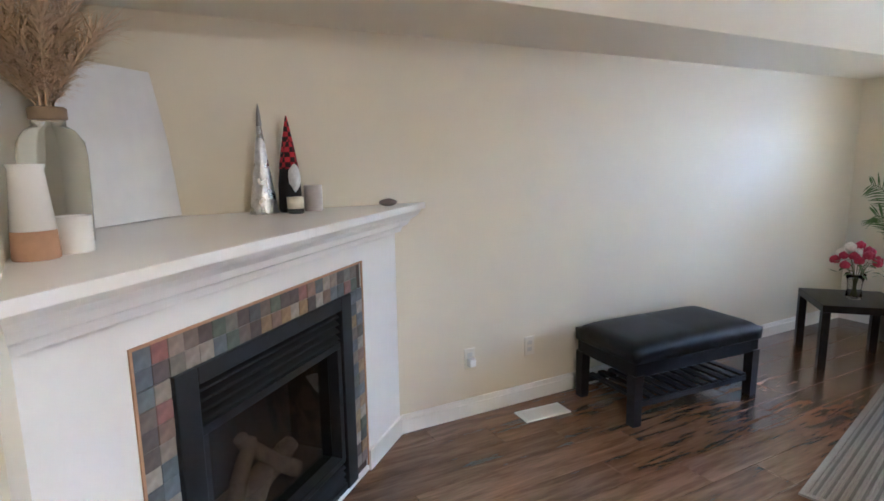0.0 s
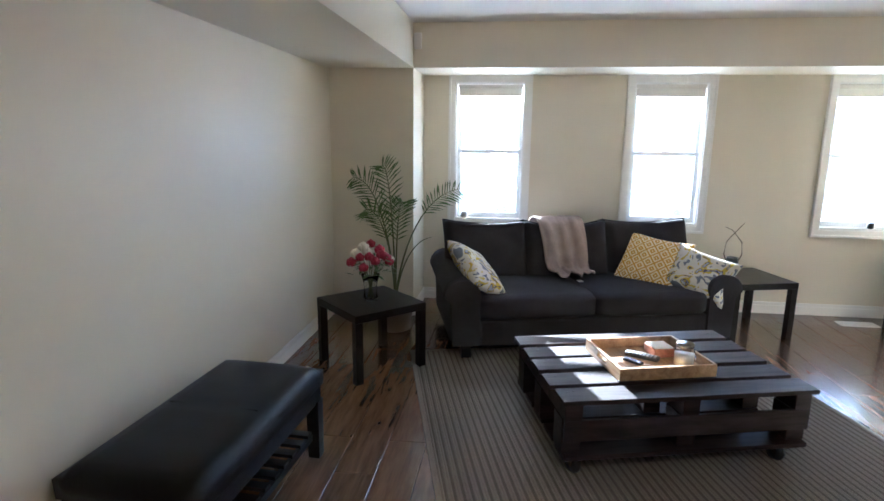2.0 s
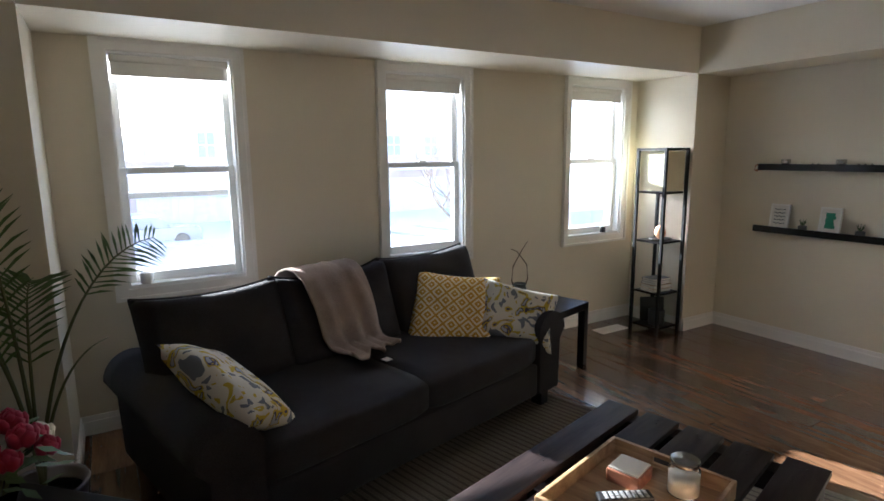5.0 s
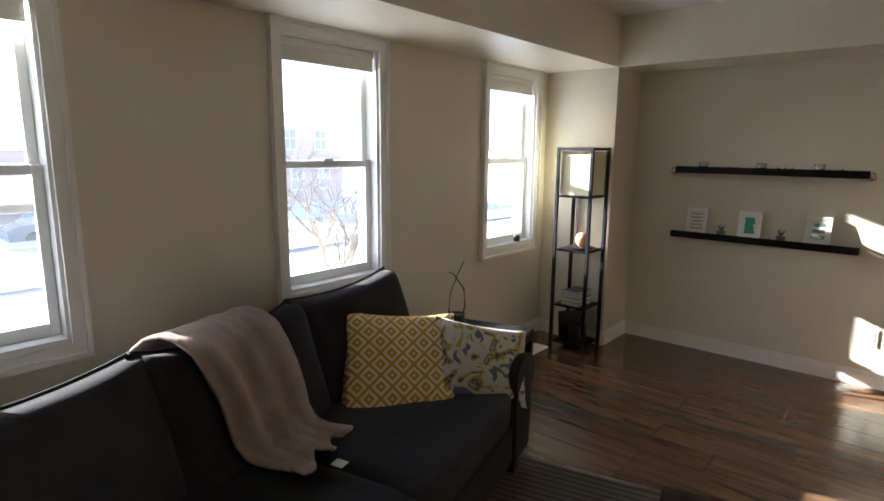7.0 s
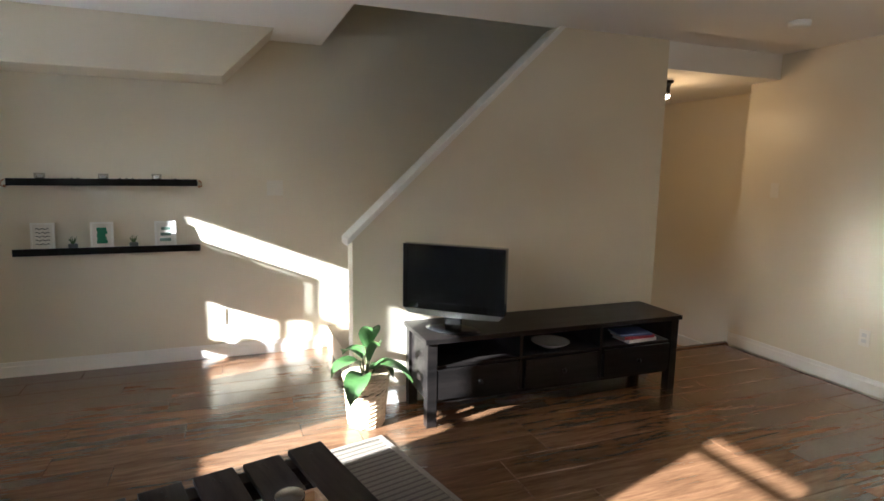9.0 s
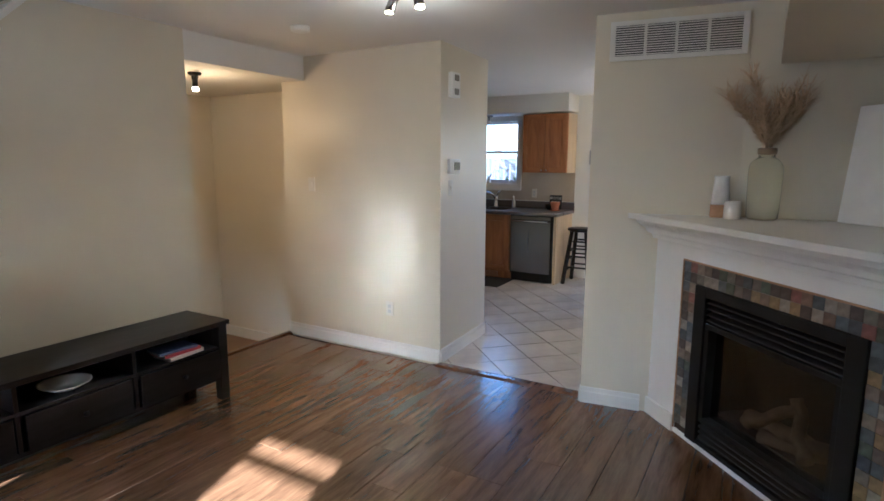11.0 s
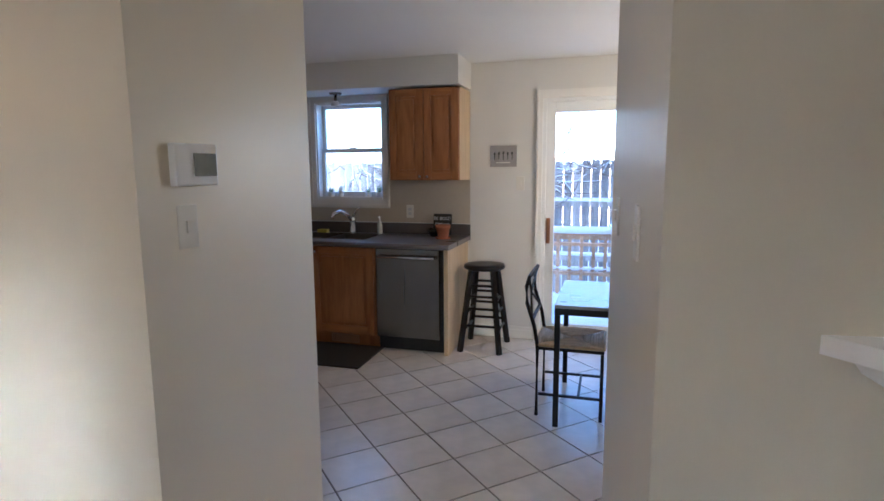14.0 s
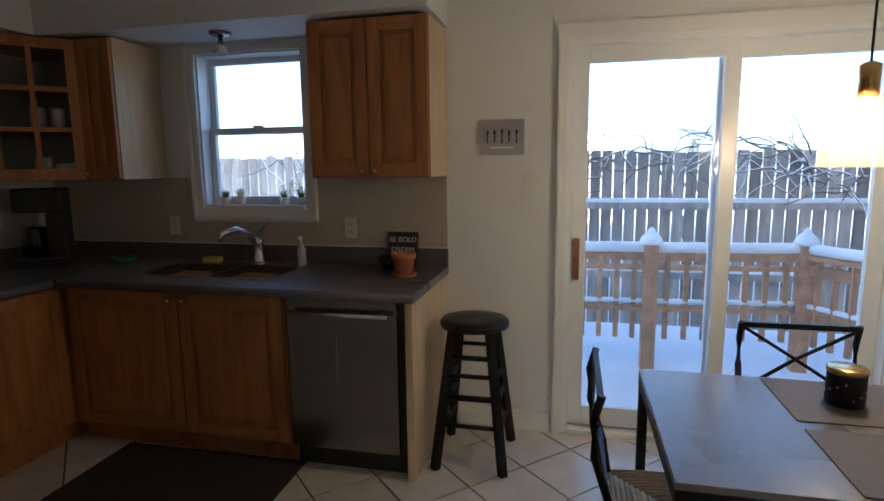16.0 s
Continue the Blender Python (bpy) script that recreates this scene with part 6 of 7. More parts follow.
for i in range(14):
    x = -0.115 + 0.23 * (i + 0.5) / 14
    part("slat", boxes((x - 0.004, x + 0.004, -0.01, -0.003, -0.028, 0.028)), TANCORK, t)
t = thing("corner_cabinet", "honey maple base cabinet along the side wall", "cabinet")
part("body", boxes((KX + 0.01, -1.9, KY0 + 0.01, -2.262, 0.11, 0.872)), OAK, t)
part("toe_kick", boxes((KX + 0.02, -1.95, KY0 + 0.02, -2.32, 0, 0.109)), OAK, t)
for x0, x1 in ((-3.46, -2.98), (-2.97, -2.46), (-2.45, -1.92)):
    d = raised_door(t, "y", -2.261, x0, x1, 0.13, 0.862)
    knob(d, (x1 - 0.05, -2.241, 0.82), (0, 1, 0))
t = thing("dishwasher", "stainless steel dishwasher with a bar handle", "dishwasher")
part("body", boxes((KX + 0.03, FX - 0.01, -0.975, -0.40, 0.11, 0.868)), BLACKPLASTIC, t)
part("front_panel", box(bmesh.new(), FX - 0.009, FX + 0.022, -0.968, -0.425, 0.125, 0.862, bevel=0.004), STEEL, t)
part("kick_plate", boxes((KX + 0.03, FX - 0.05, -0.975, -0.40, 0, 0.109)), BLACKPLASTIC, t)
b = bmesh.new()
tube(b, [(FX + 0.06, -0.94, 0.80), (FX + 0.06, -0.45, 0.80)], 0.012, 12)
h = part("bar_handle", b, CHROME, t, "bright bar handle")
for y in (-0.90, -0.49):
    part("bracket", boxes((FX + 0.022, FX + 0.06, y - 0.01, y + 0.01, 0.793, 0.807)), CHROME, h)
solo("end_panel", box(bmesh.new(), KX + 0.002, FX + 0.025, -0.385, -0.35, 0, 0.872, bevel=0.002), MAPLE_EDGE, "pale maple end panel beside the dishwasher", "panel")
t = thing("countertop", "grey laminate countertop with backsplash lip", "countertop")
b = bmesh.new()
x0, x1 = KX + 0.001, -3.42
for d in ((x0, x1, KY0 + 0.001, -1.89), (x0, x1, -1.13, -0.325), (x0, -3.985, -1.89, -1.13), (-3.595, x1, -1.89, -1.13)):
    box(b, *d, 0.8735, 0.913)
box(b, x1, -1.9, KY0 + 0.001, -2.225, 0.8735, 0.913)
part("slab", b, LAMINATE, t)
b = bmesh.new()
tube(b, [(x1, -0.325, 0.893), (x1, -2.2, 0.893)], 0.0197, 10)
tube(b, [(x1 + 0.02, -2.225, 0.893), (-1.9, -2.225, 0.893)], 0.0197, 10)
part("nosing", b, LAMINATE, t)
part("lip", boxes((KX + 0.001, KX + 0.02, KY0 + 0.02, -0.325, 0.9132, 1.012), (KX + 0.02, -1.9, KY0 + 0.001, KY0 + 0.02, 0.9132, 1.012), bevel=0.003), LAMINATE, t)
t = thing("kitchen_sink", "double bowl stainless steel sink set in the counter", "sink")
SINK = surface("dark_sink_steel", (0.16, 0.155, 0.15), 0.3, metal=1.0, bump=0.02)
for y0, y1 in ((-1.88, -1.53), (-1.49, -1.14)):
    b = bmesh.new()
    box(b, -3.98, -3.60, y0, y1, 0.74, 0.75)
    for d in ((-3.98, -3.972, y0, y1), (-3.608, -3.60, y0, y1), (-3.972, -3.608, y0, y0 + 0.008), (-3.972, -3.608, y1 - 0.008, y1)):
        box(b, *d, 0.75, 0.915)
    bowl = part("bowl", b, SINK, t)
    part("drain", lathe(bmesh.new(), [(0.04, 0.7505), (0.04, 0.754)], 20, at=(-3.79, (y0 + y1) / 2, 0)), CHROME, bowl)
part("rim", boxes((-4.0, -3.975, -1.9, -1.12, 0.9135, 0.919), (-3.605, -3.58, -1.9, -1.12, 0.9135, 0.919), (-3.975, -3.605, -1.9, -1.875, 0.9135, 0.919), (-3.975, -3.605, -1.145, -1.12, 0.9135, 0.919), (-3.975, -3.605, -1.532, -1.488, 0.9135, 0.919)), CHROME, t)
t = thing("kitchen_faucet", "chrome single-lever kitchen faucet", "faucet", (-4.035, -1.43, 0.914))
t.scale = (1.25, 1.25, 1.3)
part("base", lathe(bmesh.new(), [(0.032, 0), (0.034, 0.006), (0.026, 0.03), (0.024, 0.09), (0.028, 0.11), (0.018, 0.12)], 20), CHROME, t)
b = bmesh.new()
tube(b, [(0, 0, 0.08), (0.05, -0.02, 0.14), (0.11, -0.045, 0.165), (0.17, -0.07, 0.15), (0.185, -0.076, 0.12)], 0.014, 10, 0.85)
part("spout", b, CHROME, t)
b = bmesh.new()
tube(b, [(0, 0, 0.118), (0.01, 0.03, 0.16), (0.03, 0.075, 0.19)], 0.011, 8, 0.6)
part("lever", b, CHROME, t)
t = thing("soap_bottle", "small clear soap bottle by the sink", "bottle", (-4.03, -1.16, 0.914))
part("body", lathe(bmesh.new(), [(0.022, 0), (0.026, 0.006), (0.025, 0.09), (0.012, 0.115), (0.01, 0.13)], 18), surface("milky_plastic", (0.55, 0.56, 0.54), 0.25), t)
part("pump", boxes((-0.006, 0.03, -0.006, 0.006, 0.15, 0.162), (-0.004, 0.004, -0.004, 0.004, 0.13, 0.15)), VINYL, t)
solo("dish_sponge", box(bmesh.new(), -0.03, 0.03, -0.05, 0.05, 0, 0.03, bevel=0.006), surface("yellow_sponge", (0.6, 0.5, 0.1), 0.95, grain=90, bump=0.5), "yellow sponge behind the sink", "sponge", at=(-4.05, -1.75, 0.914))
solo("green_dish", lathe(bmesh.new(), [(0.05, 0), (0.055, 0.004), (0.075, 0.03), (0.07, 0.03), (0.05, 0.008)], 20), surface("green_plastic", (0.04, 0.2, 0.12), 0.3), "small green dish on the counter", "dish", at=(-3.95, -2.28, 0.914))
t = thing("terracotta_pot", "terracotta pot on a dark saucer", "pot", (-3.82, -0.49, 0.914))
part("pot", lathe(bmesh.new(), [(0.042, 0.008), (0.055, 0.085), (0.062, 0.088), (0.064, 0.118), (0.057, 0.118), (0.05, 0.09)], 24), TERRA, t)
part("saucer", lathe(bmesh.new(), [(0.05, 0), (0.062, 0.003), (0.066, 0.014), (0.05, 0.0075)], 24), TERRA, t)
t = thing("black_bowl", "black curved dish behind the pot", "dish", (-3.97, -0.60, 0.914))
part("dish", lathe(bmesh.new(), [(0.04, 0), (0.05, 0.004), (0.085, 0.07), (0.08, 0.07), (0.045, 0.01)], 24), GLOSSBLACK, t)


def lettering(text, size, parent, m, material):
    cu = bpy.data.curves.new("lettering", "FONT")
    cu.body, cu.size, cu.extrude, cu.align_x = text, size, 0.0012, "CENTER"
    tmp = bpy.data.objects.new("lettering", cu)
    scene.collection.objects.link(tmp)
    me = bpy.data.meshes.new_from_object(tmp.evaluated_get(bpy.context.evaluated_depsgraph_get()))
    bpy.data.objects.remove(tmp)
    me.materials.clear()
    me.materials.append(material)
    o = new("lettering", me)
    o.parent = parent
    o.matrix_local = m
    return o


t = thing("word_sign", "small charcoal sign with pale capitals leaning on the backsplash", "sign", (-4.085, -0.575, 0.9145), 90)
t.matrix_world = t.matrix_world @ pose(0, 0, 0, -7, 0, 0)
board = part("board", box(bmesh.new(), -0.085, 0.085, -0.012, 0.0, 0, 0.19, bevel=0.002), DARKBOARD, t)
for i, w in enumerate(("BE BOLD", "DREAM", "BIG")):
    lettering(w, 0.04, board, pose(0, -0.0135, 0.135 - 0.055 * i, 90, 0, 0), PAPER)
t = thing("wall_plaque", "grey plaque with dark utensil silhouettes", "sign", (KX, -0.033, 1.608), 90)
board = part("board", box(bmesh.new(), -0.116, 0.116, -0.018, -0.001, -0.09, 0.09, bevel=0.002), GREYBOARD, t)
for i in range(5):
    x = -0.075 + 0.038 * i
    b = boxes((x - 0.003, x + 0.003, -0.02, -0.0185, -0.03 + 0.005 * (i % 2), 0.02))
    blob(b, (x, -0.019, 0.02 + 0.004 * (i % 3)), (0.008, 0.0015, 0.016), i, 1)
    part("silhouette", b, DARKBOARD, board)
part("caption", boxes((-0.06, 0.06, -0.0195, -0.0185, -0.058, -0.05)), PAPER, board)
wall_plate("light_switch", (KX, 0.115, 1.376), 90, 0.07, 0.118, "white switch beside the patio door")
wall_plate("wall_outlet", (KX + 0.006, -0.895, 1.12), 90, 0.07, 0.118, "white outlet on the backsplash", "outlet")
wall_plate("wall_outlet", (KX + 0.006, -2.05, 1.12), 90, 0.07, 0.118, "white outlet by the sink", "outlet")
t = thing("coffee_maker", "black drip coffee maker with a steel band", "coffee maker", (-3.80, -2.66, 0.914), 35)
t.scale = (1.1, 1.1, 1.25)
part("base", box(bmesh.new(), -0.10, 0.10, -0.13, 0.10, 0, 0.04, bevel=0.006), BLACKPLASTIC, t)
part("column", box(bmesh.new(), -0.10, 0.10, 0.02, 0.10, 0.0405, 0.25, bevel=0.008), BLACKPLASTIC, t)
part("brew_head", box(bmesh.new(), -0.10, 0.10, -0.12, 0.10, 0.2505, 0.36, bevel=0.01), BLACKPLASTIC, t)
part("steel_band", box(bmesh.new(), -0.08, 0.08, -0.126, -0.12, 0.27, 0.31, bevel=0.002), STEEL, t, "steel band")
part("carafe", lathe(bmesh.new(), [(0.05, 0.041), (0.068, 0.05), (0.07, 0.12), (0.05, 0.17), (0.052, 0.18)], 22, at=(0, -0.05, 0)), GLOSSBLACK, t, "dark glass carafe")


def upper(name, label, y0, y1, doors):
    t = thing(name, label, "cabinet")
    part("body", boxes((KX + 0.008, -3.775, y0, y1, 1.41, 2.16)), OAK, t)
    n = len(doors)
    for i, (a, b_) in enumerate(doors):
        d = raised_door(t, "x", -3.7745, a, b_, 1.415, 2.155)
        ky = b_ - 0.03 if (n == 2 and i == 0) else a + 0.03
        knob(d, (-3.7535, ky, 1.44), (1, 0, 0))
    return t


u = upper("wall_cabinet", "honey maple wall cabinet with two doors", -0.94, -0.333, ((-0.937, -0.638), (-0.632, -0.336)))
part("side", boxes((KX + 0.009, -3.776, -0.333, -0.330, 1.41, 2.16)), MAPLE_EDGE, u, "pale side")
u = upper("wall_cabinet", "narrow honey maple wall cabinet beside the window", -2.30, -2.075, ((-2.297, -2.078),))
part("side", boxes((KX + 0.009, -3.776, -2.075, -2.072, 1.41, 2.16)), MAPLE_EDGE, u, "pale side")
t = thing("glass_cabinet", "diagonal maple corner cabinet with a six-pane glass door", "cabinet")
b = bmesh.new()
prism(b, [(KX + 0.008, KY0 + 0.008), (KX + 0.008, -2.302), (-3.775, -2.302), (-3.47, -2.60), (-3.47, KY0 + 0.008)], 1.41, 1.43)
prism(b, [(KX + 0.008, KY0 + 0.008), (KX + 0.008, -2.302), (-3.775, -2.302), (-3.47, -2.60), (-3.47, KY0 + 0.008)], 2.14, 2.16)
prism(b, [(KX + 0.008, KY0 + 0.008), (KX + 0.008, -2.302), (-3.80, -2.302), (-3.50, -2.60), (-3.50, KY0 + 0.008)], 1.67, 1.68)
prism(b, [(KX + 0.008, KY0 + 0.008), (KX + 0.008, -2.302), (-3.80, -2.302), (-3.50, -2.60), (-3.50, KY0 + 0.008)], 1.9, 1.91)
box(b, KX + 0.008, -3.775, -2.32, -2.302, 1.43, 2.14)
box(b, -3.488, -3.47, KY0 + 0.008, -2.60, 1.43, 2.14)
part("body", b, OAK, t)
gm = Matrix.Translation((-3.6225, -2.451, 0)) @ pose(0, 0, 0, 0, 0, -44.3)
w = 0.2125
b = bmesh.new()
for d in ((-w, -w + 0.055, 0, 0.02, 1.415, 2.155), (w - 0.055, w, 0, 0.02, 1.415, 2.155), (-w + 0.055, w - 0.055, 0, 0.019, 1.415, 1.47), (-w + 0.055, w - 0.055, 0, 0.019, 2.10, 2.155), (-0.012, 0.012, 0.002, 0.018, 1.47, 2.10), (-w + 0.055, w - 0.055, 0.002, 0.017, 1.668, 1.69), (-w + 0.055, w - 0.055, 0.002, 0.017, 1.878, 1.90)):
    box(b, *d)
bmesh.ops.transform(b, matrix=gm, verts=b.verts)
d = part("glass_door", b, OAK, t)
knob(d, gm @ Vector((w - 0.03, 0.02, 1.44)), gm.to_3x3() @ Vector((0, 1, 0)))
for a, c in ((-w + 0.055, -0.012), (0.012, w - 0.055)):
    for z0, z1 in ((1.47, 1.668), (1.69, 1.878), (1.90, 2.10)):
        b = boxes((a, c, 0.007, 0.011, z0, z1))
        bmesh.ops.transform(b, matrix=gm, verts=b.verts)
        part("pane", b, CLEAR, d)
for i, (x, y, z, r, hh) in enumerate(((-3.70, -2.52, 1.431, 0.04, 0.1), (-3.78, -2.45, 1.431, 0.05, 0.07), (-3.70, -2.52, 1.681, 0.035, 0.12), (-3.77, -2.46, 1.681, 0.035, 0.12))):
    solo("stored_cup", lathe(bmesh.new(), [(r * 0.7, 0), (r, 0.01), (r, hh), (r * 0.92, hh), (r * 0.9, 0.012)], 18), CERAMIC, "white cup stored behind the cabinet glass", "cup", "stored cups", at=(x, y, z))
t = thing("wall_cabinet", "honey maple wall cabinet on the side wall", "cabinet")
part("body", boxes((-3.468, -1.9, KY0 + 0.008, -2.602, 1.41, 2.16)), OAK, t)
for x0, x1 in ((-3.465, -2.96), (-2.955, -2.44), (-2.435, -1.905)):
    d = raised_door(t, "y", -2.6015, x0, x1, 1.415, 2.155)
    knob(d, (x0 + 0.03, -2.5805, 1.44), (0, 1, 0))
t = thing("sink_light", "small brushed-metal spotlight under the bulkhead", "ceiling light", (-3.90, -1.50, 2.1745))
part("plate", lathe(bmesh.new(), [(0.045, -0.018), (0.055, -0.012), (0.058, 0)], 22), STEEL, t)
b = bmesh.new()
tube(b, [(0, 0, -0.018), (0.0, 0.0, -0.05), (0.01, 0, -0.075)], 0.014, 10)
part("arm", b, STEEL, t)
part("shade", lathe(bmesh.new(), [(0.024, -0.07), (0.03, -0.075), (0.036, -0.115), (0.034, -0.115), (0.026, -0.078)], 20, at=(0.01, 0, 0)), PAPER, t, "frosted glass shade")
for i, (y, m, h) in enumerate(((-1.72, LEAF, 0.05), (-1.62, WHITEROSE, 0.07), (-1.33, BROADLEAF, 0.05), (-1.22, LEAF, 0.07))):
    t = thing("sill_plant", ("small dark succulent in a white pot", "small pale plant in a glass jar", "bright green succulent in a white pot", "spiky green succulent in a white pot")[i], "plant", (KX - 0.05, y, 1.245), 0, "sill plants")
    part("pot", lathe(bmesh.new(), [(0.022, 0), (0.026, 0.003), (0.03, 0.045), (0.024, 0.045), (0.022, 0.03)], 16), CERAMIC, t)
    b = bmesh.new()
    for k in range(14):
        a = k * 2.4
        r = 0.026 * math.sqrt((k + 1) / 14)
        tube(b, [(0, 0, 0.038), (r * 0.6 * math.cos(a), r * 0.6 * math.sin(a), 0.05), (r * 1.25 * math.cos(a), r * 1.25 * math.sin(a), 0.045 + h * (1 - 0.4 * r / 0.026))], 0.0055, 5, 0.3)
    part("leaves", b, m, t)


def stool():
    t = thing("bar_stool", "black round wooden bar stool", "stool", (-3.80, -0.125, 0), 0)
    b = bmesh.new()
    lathe(b, [(0.15, 0.675), (0.168, 0.682), (0.172, 0.70), (0.165, 0.714), (0.1, 0.718), (0.0, 0.716)], 36)
    part("seat", b, BLACKWOOD, t)
    feet = {}
    for x in (1, -1):
        for y in (1, -1):
            b = bmesh.new()
            beam_between(b, (x * 0.185, y * 0.165, 0), (x * 0.095, y * 0.09, 0.675), 0.036, 0.036)
            part("leg", b, BLACKWOOD, t)
    for z in (0.22, 0.36, 0.46, 0.55):
        k = z / 0.675
        px_, py_ = 0.185 - 0.09 * k, 0.165 - 0.075 * k
        for s in (1, -1):
            b = bmesh.new()
            tube(b, [(s * px_, -py_, z), (s * px_, py_, z)], 0.011, 8)
            part("rung", b, BLACKWOOD, t)
            if z < 0.5:
                b = bmesh.new()
                tube(b, [(-px_, s * py_, z - 0.04), (px_, s * py_, z - 0.04)], 0.011, 8)
                part("rung", b, BLACKWOOD, t)
    return t


stool()


def dining_table():
    t = thing("dining_table", "dark metal dining table with a grey-brown top", "dining table", (-2.81, 1.20, 0))
    hx, hy = 0.375, 0.62
    part("tabletop", box(bmesh.new(), -hx, hx, -hy, hy, 0.713, 0.732, bevel=0.002), surface("grey_brown_top", (0.18, 0.16, 0.15), 0.28, grain=40, vary=0.12, bump=0.03), t)
    part("frame", boxes((-hx, -hx + 0.025, -hy, hy, 0.675, 0.7125), (hx - 0.025, hx, -hy, hy, 0.675, 0.7125), (-hx + 0.025, hx - 0.025, -hy, -hy + 0.025, 0.675, 0.7125), (-hx + 0.025, hx - 0.025, hy - 0.025, hy, 0.675, 0.7125)), BLACKMET, t)
    for x in (1, -1):
        for y in (1, -1):
            cx, cy = x * (hx - 0.0165), y * (hy - 0.0165)
            part("leg", boxes((cx - 0.0155, cx + 0.0155, cy - 0.0155, cy + 0.0155, 0, 0.6745)), BLACKMET, t)
    return t


dining_table()
MATM = surface("woven_vinyl_mat", (0.14, 0.12, 0.10), 0.6, grain=300, vary=0.3, bump=0.4)
for x in (-3.0, -2.62):
    solo("placemat", box(bmesh.new(), -0.165, 0.165, -0.22, 0.22, 0, 0.003), MATM, "grey-brown woven placemat on the table", "placemat", "placemats", at=(x, 1.19, 0.7325))
t = thing("candle_tin", "black pierced tin candle with a brass lid", "candle", (-2.99, 1.15, 0.736))
part("tin", lathe(bmesh.new(), [(0.05, 0), (0.052, 0.003), (0.052, 0.095), (0.048, 0.098)], 28), BLACKMET, t)
part("lid", lathe(bmesh.new(), [(0.053, 0.0985), (0.054, 0.1), (0.054, 0.112), (0.05, 0.115)], 28), BRASS, t, "brass lid")
rng = random.Random(5)
for i in range(30):
    a, z = i * 0.42, 0.025 + 0.012 * (i % 5)
    b = bmesh.new()
    blob(b, (0.0525 * math.cos(a), 0.0525 * math.sin(a), z), (0.003, 0.003, 0.004), 0, 1, 0)
    part("piercing", b, surface("grey_piercing", (0.3, 0.3, 0.3), 0.5) if i == 0 else bpy.data.materials["grey_piercing"], t)


def dining_chair(at, turn):
    """Faces +y of its own: the backrest is at -y."""
    t = thing("dining_chair", "black metal dining chair with a woven rush seat", "chair", at, turn, "chairs round the table")
    hx, d = 0.195, 0.20
    b = bmesh.new()
    box(b, -hx + 0.004, hx - 0.004, -d + 0.004, d - 0.004, 0.434, 0.446)
    # cords laid parallel to each side, meeting on the diagonals
    wedge = bmesh.new()
    n = 13
    for k in range(n):
        q = 1 - k / n
        ax, ay, low = hx * q, d * q, 0.449 - 0.006 * k / n
        c = [(-ax, -ay), (ax, -ay), (ax, ay), (-ax, ay)]
        for i in range(4):
            (xa, ya), (xb, yb) = c[i], c[(i + 1) % 4]
            tube(b if i % 2 else wedge, [(xa, ya, low - 0.004), ((3 * xa + xb) / 4, (3 * ya + yb) / 4, low + 0.004), ((xa + xb) / 2, (ya + yb) / 2, low + 0.006), ((xa + 3 * xb) / 4, (ya + 3 * yb) / 4, low + 0.004), (xb, yb, low - 0.004)], 0.0088, 6)
    seat = part("seat", b, RUSH, t, "woven rush seat")
    # front and back cords carry the painted sheen
    part("seat_wedge", wedge, SHEENRUSH, seat, "rush wedge with sheen in its colour")
    part("seat_frame", boxes((-hx, hx, -d, -d + 0.02, 0.415, 0.433), (-hx, hx, d - 0.02, d, 0.415, 0.433), (-hx, -hx + 0.02, -d + 0.02, d - 0.02, 0.415, 0.433), (hx - 0.02, hx, -d + 0.02, d - 0.02, 0.415, 0.433)), BLACKMET, t)
    for x in (1, -1):
        part("front_leg", boxes((x * hx - 0.01, x * hx + 0.01, d - 0.02, d, 0, 0.4148)), BLACKMET, t)
        b = bmesh.new()
        tube(b, [(x * hx, -d + 0.01, 0), (x * hx, -d + 0.01, 0.44), (x * hx, -d - 0.01, 0.56), (x * hx, -d - 0.055, 0.70), (x * hx, -d - 0.06, 0.80), (x * hx, -d - 0.04, 0.87)], 0.012, 6)
        part("back_post", b, BLACKMET, t)
        part("side_stretcher", boxes((x * hx - 0.007, x * hx + 0.007, -d + 0.02, d - 0.02, 0.13, 0.145)), BLACKMET, t)
    for z in (0.86, 0.60):
        y = -d - (0.043 if z > 0.7 else 0.023)
        part("back_rail", boxes((-hx, hx, y - 0.008, y + 0.008, z - 0.01, z + 0.01)), BLACKMET, t)
    for s in (1, -1):
        b = bmesh.new()
        tube(b, [(s * hx, -d - 0.043, 0.855), (0, -d - 0.057, 0.73), (-s * hx, -d - 0.025, 0.605)], 0.007, 6)
        part("cross_bar", b, BLACKMET, t)
    part("front_stretcher", boxes((-hx + 0.011, hx - 0.011, 0.05, 0.065, 0.13, 0.145)), BLACKMET, t)
    return t


dining_chair((-2.77, 0.66, 0), 0)
dining_chair((-3.15, 1.16, 0), -90)
dining_chair((-2.60, 1.19, 0), 90)
THINGLASS = bpy.data.materials.new("thin_clear_glass")
THINGLASS.use_nodes = True
tb = THINGLASS.node_tree.nodes["Principled BSDF"]
tb.inputs["Base Color"].default_value = (0.85, 0.62, 0.42, 1)
tb.inputs["Roughness"].default_value, tb.inputs["Alpha"].default_value = 0.05, 0.13
t = thing("pendant_lamp", "clear glass pendant lamp with a brass holder", "pendant lamp", (-3.26, 1.25, 0))
b = bmesh.new()
tube(b, [(0, 0, 1.77), (0, 0, CZ - 0.02)], 0.004, 6)
part("cord", b, BLACKPLASTIC, t)
part("canopy", lathe(bmesh.new(), [(0.05, CZ - 0.02), (0.055, CZ)], 24), BRASS, t)
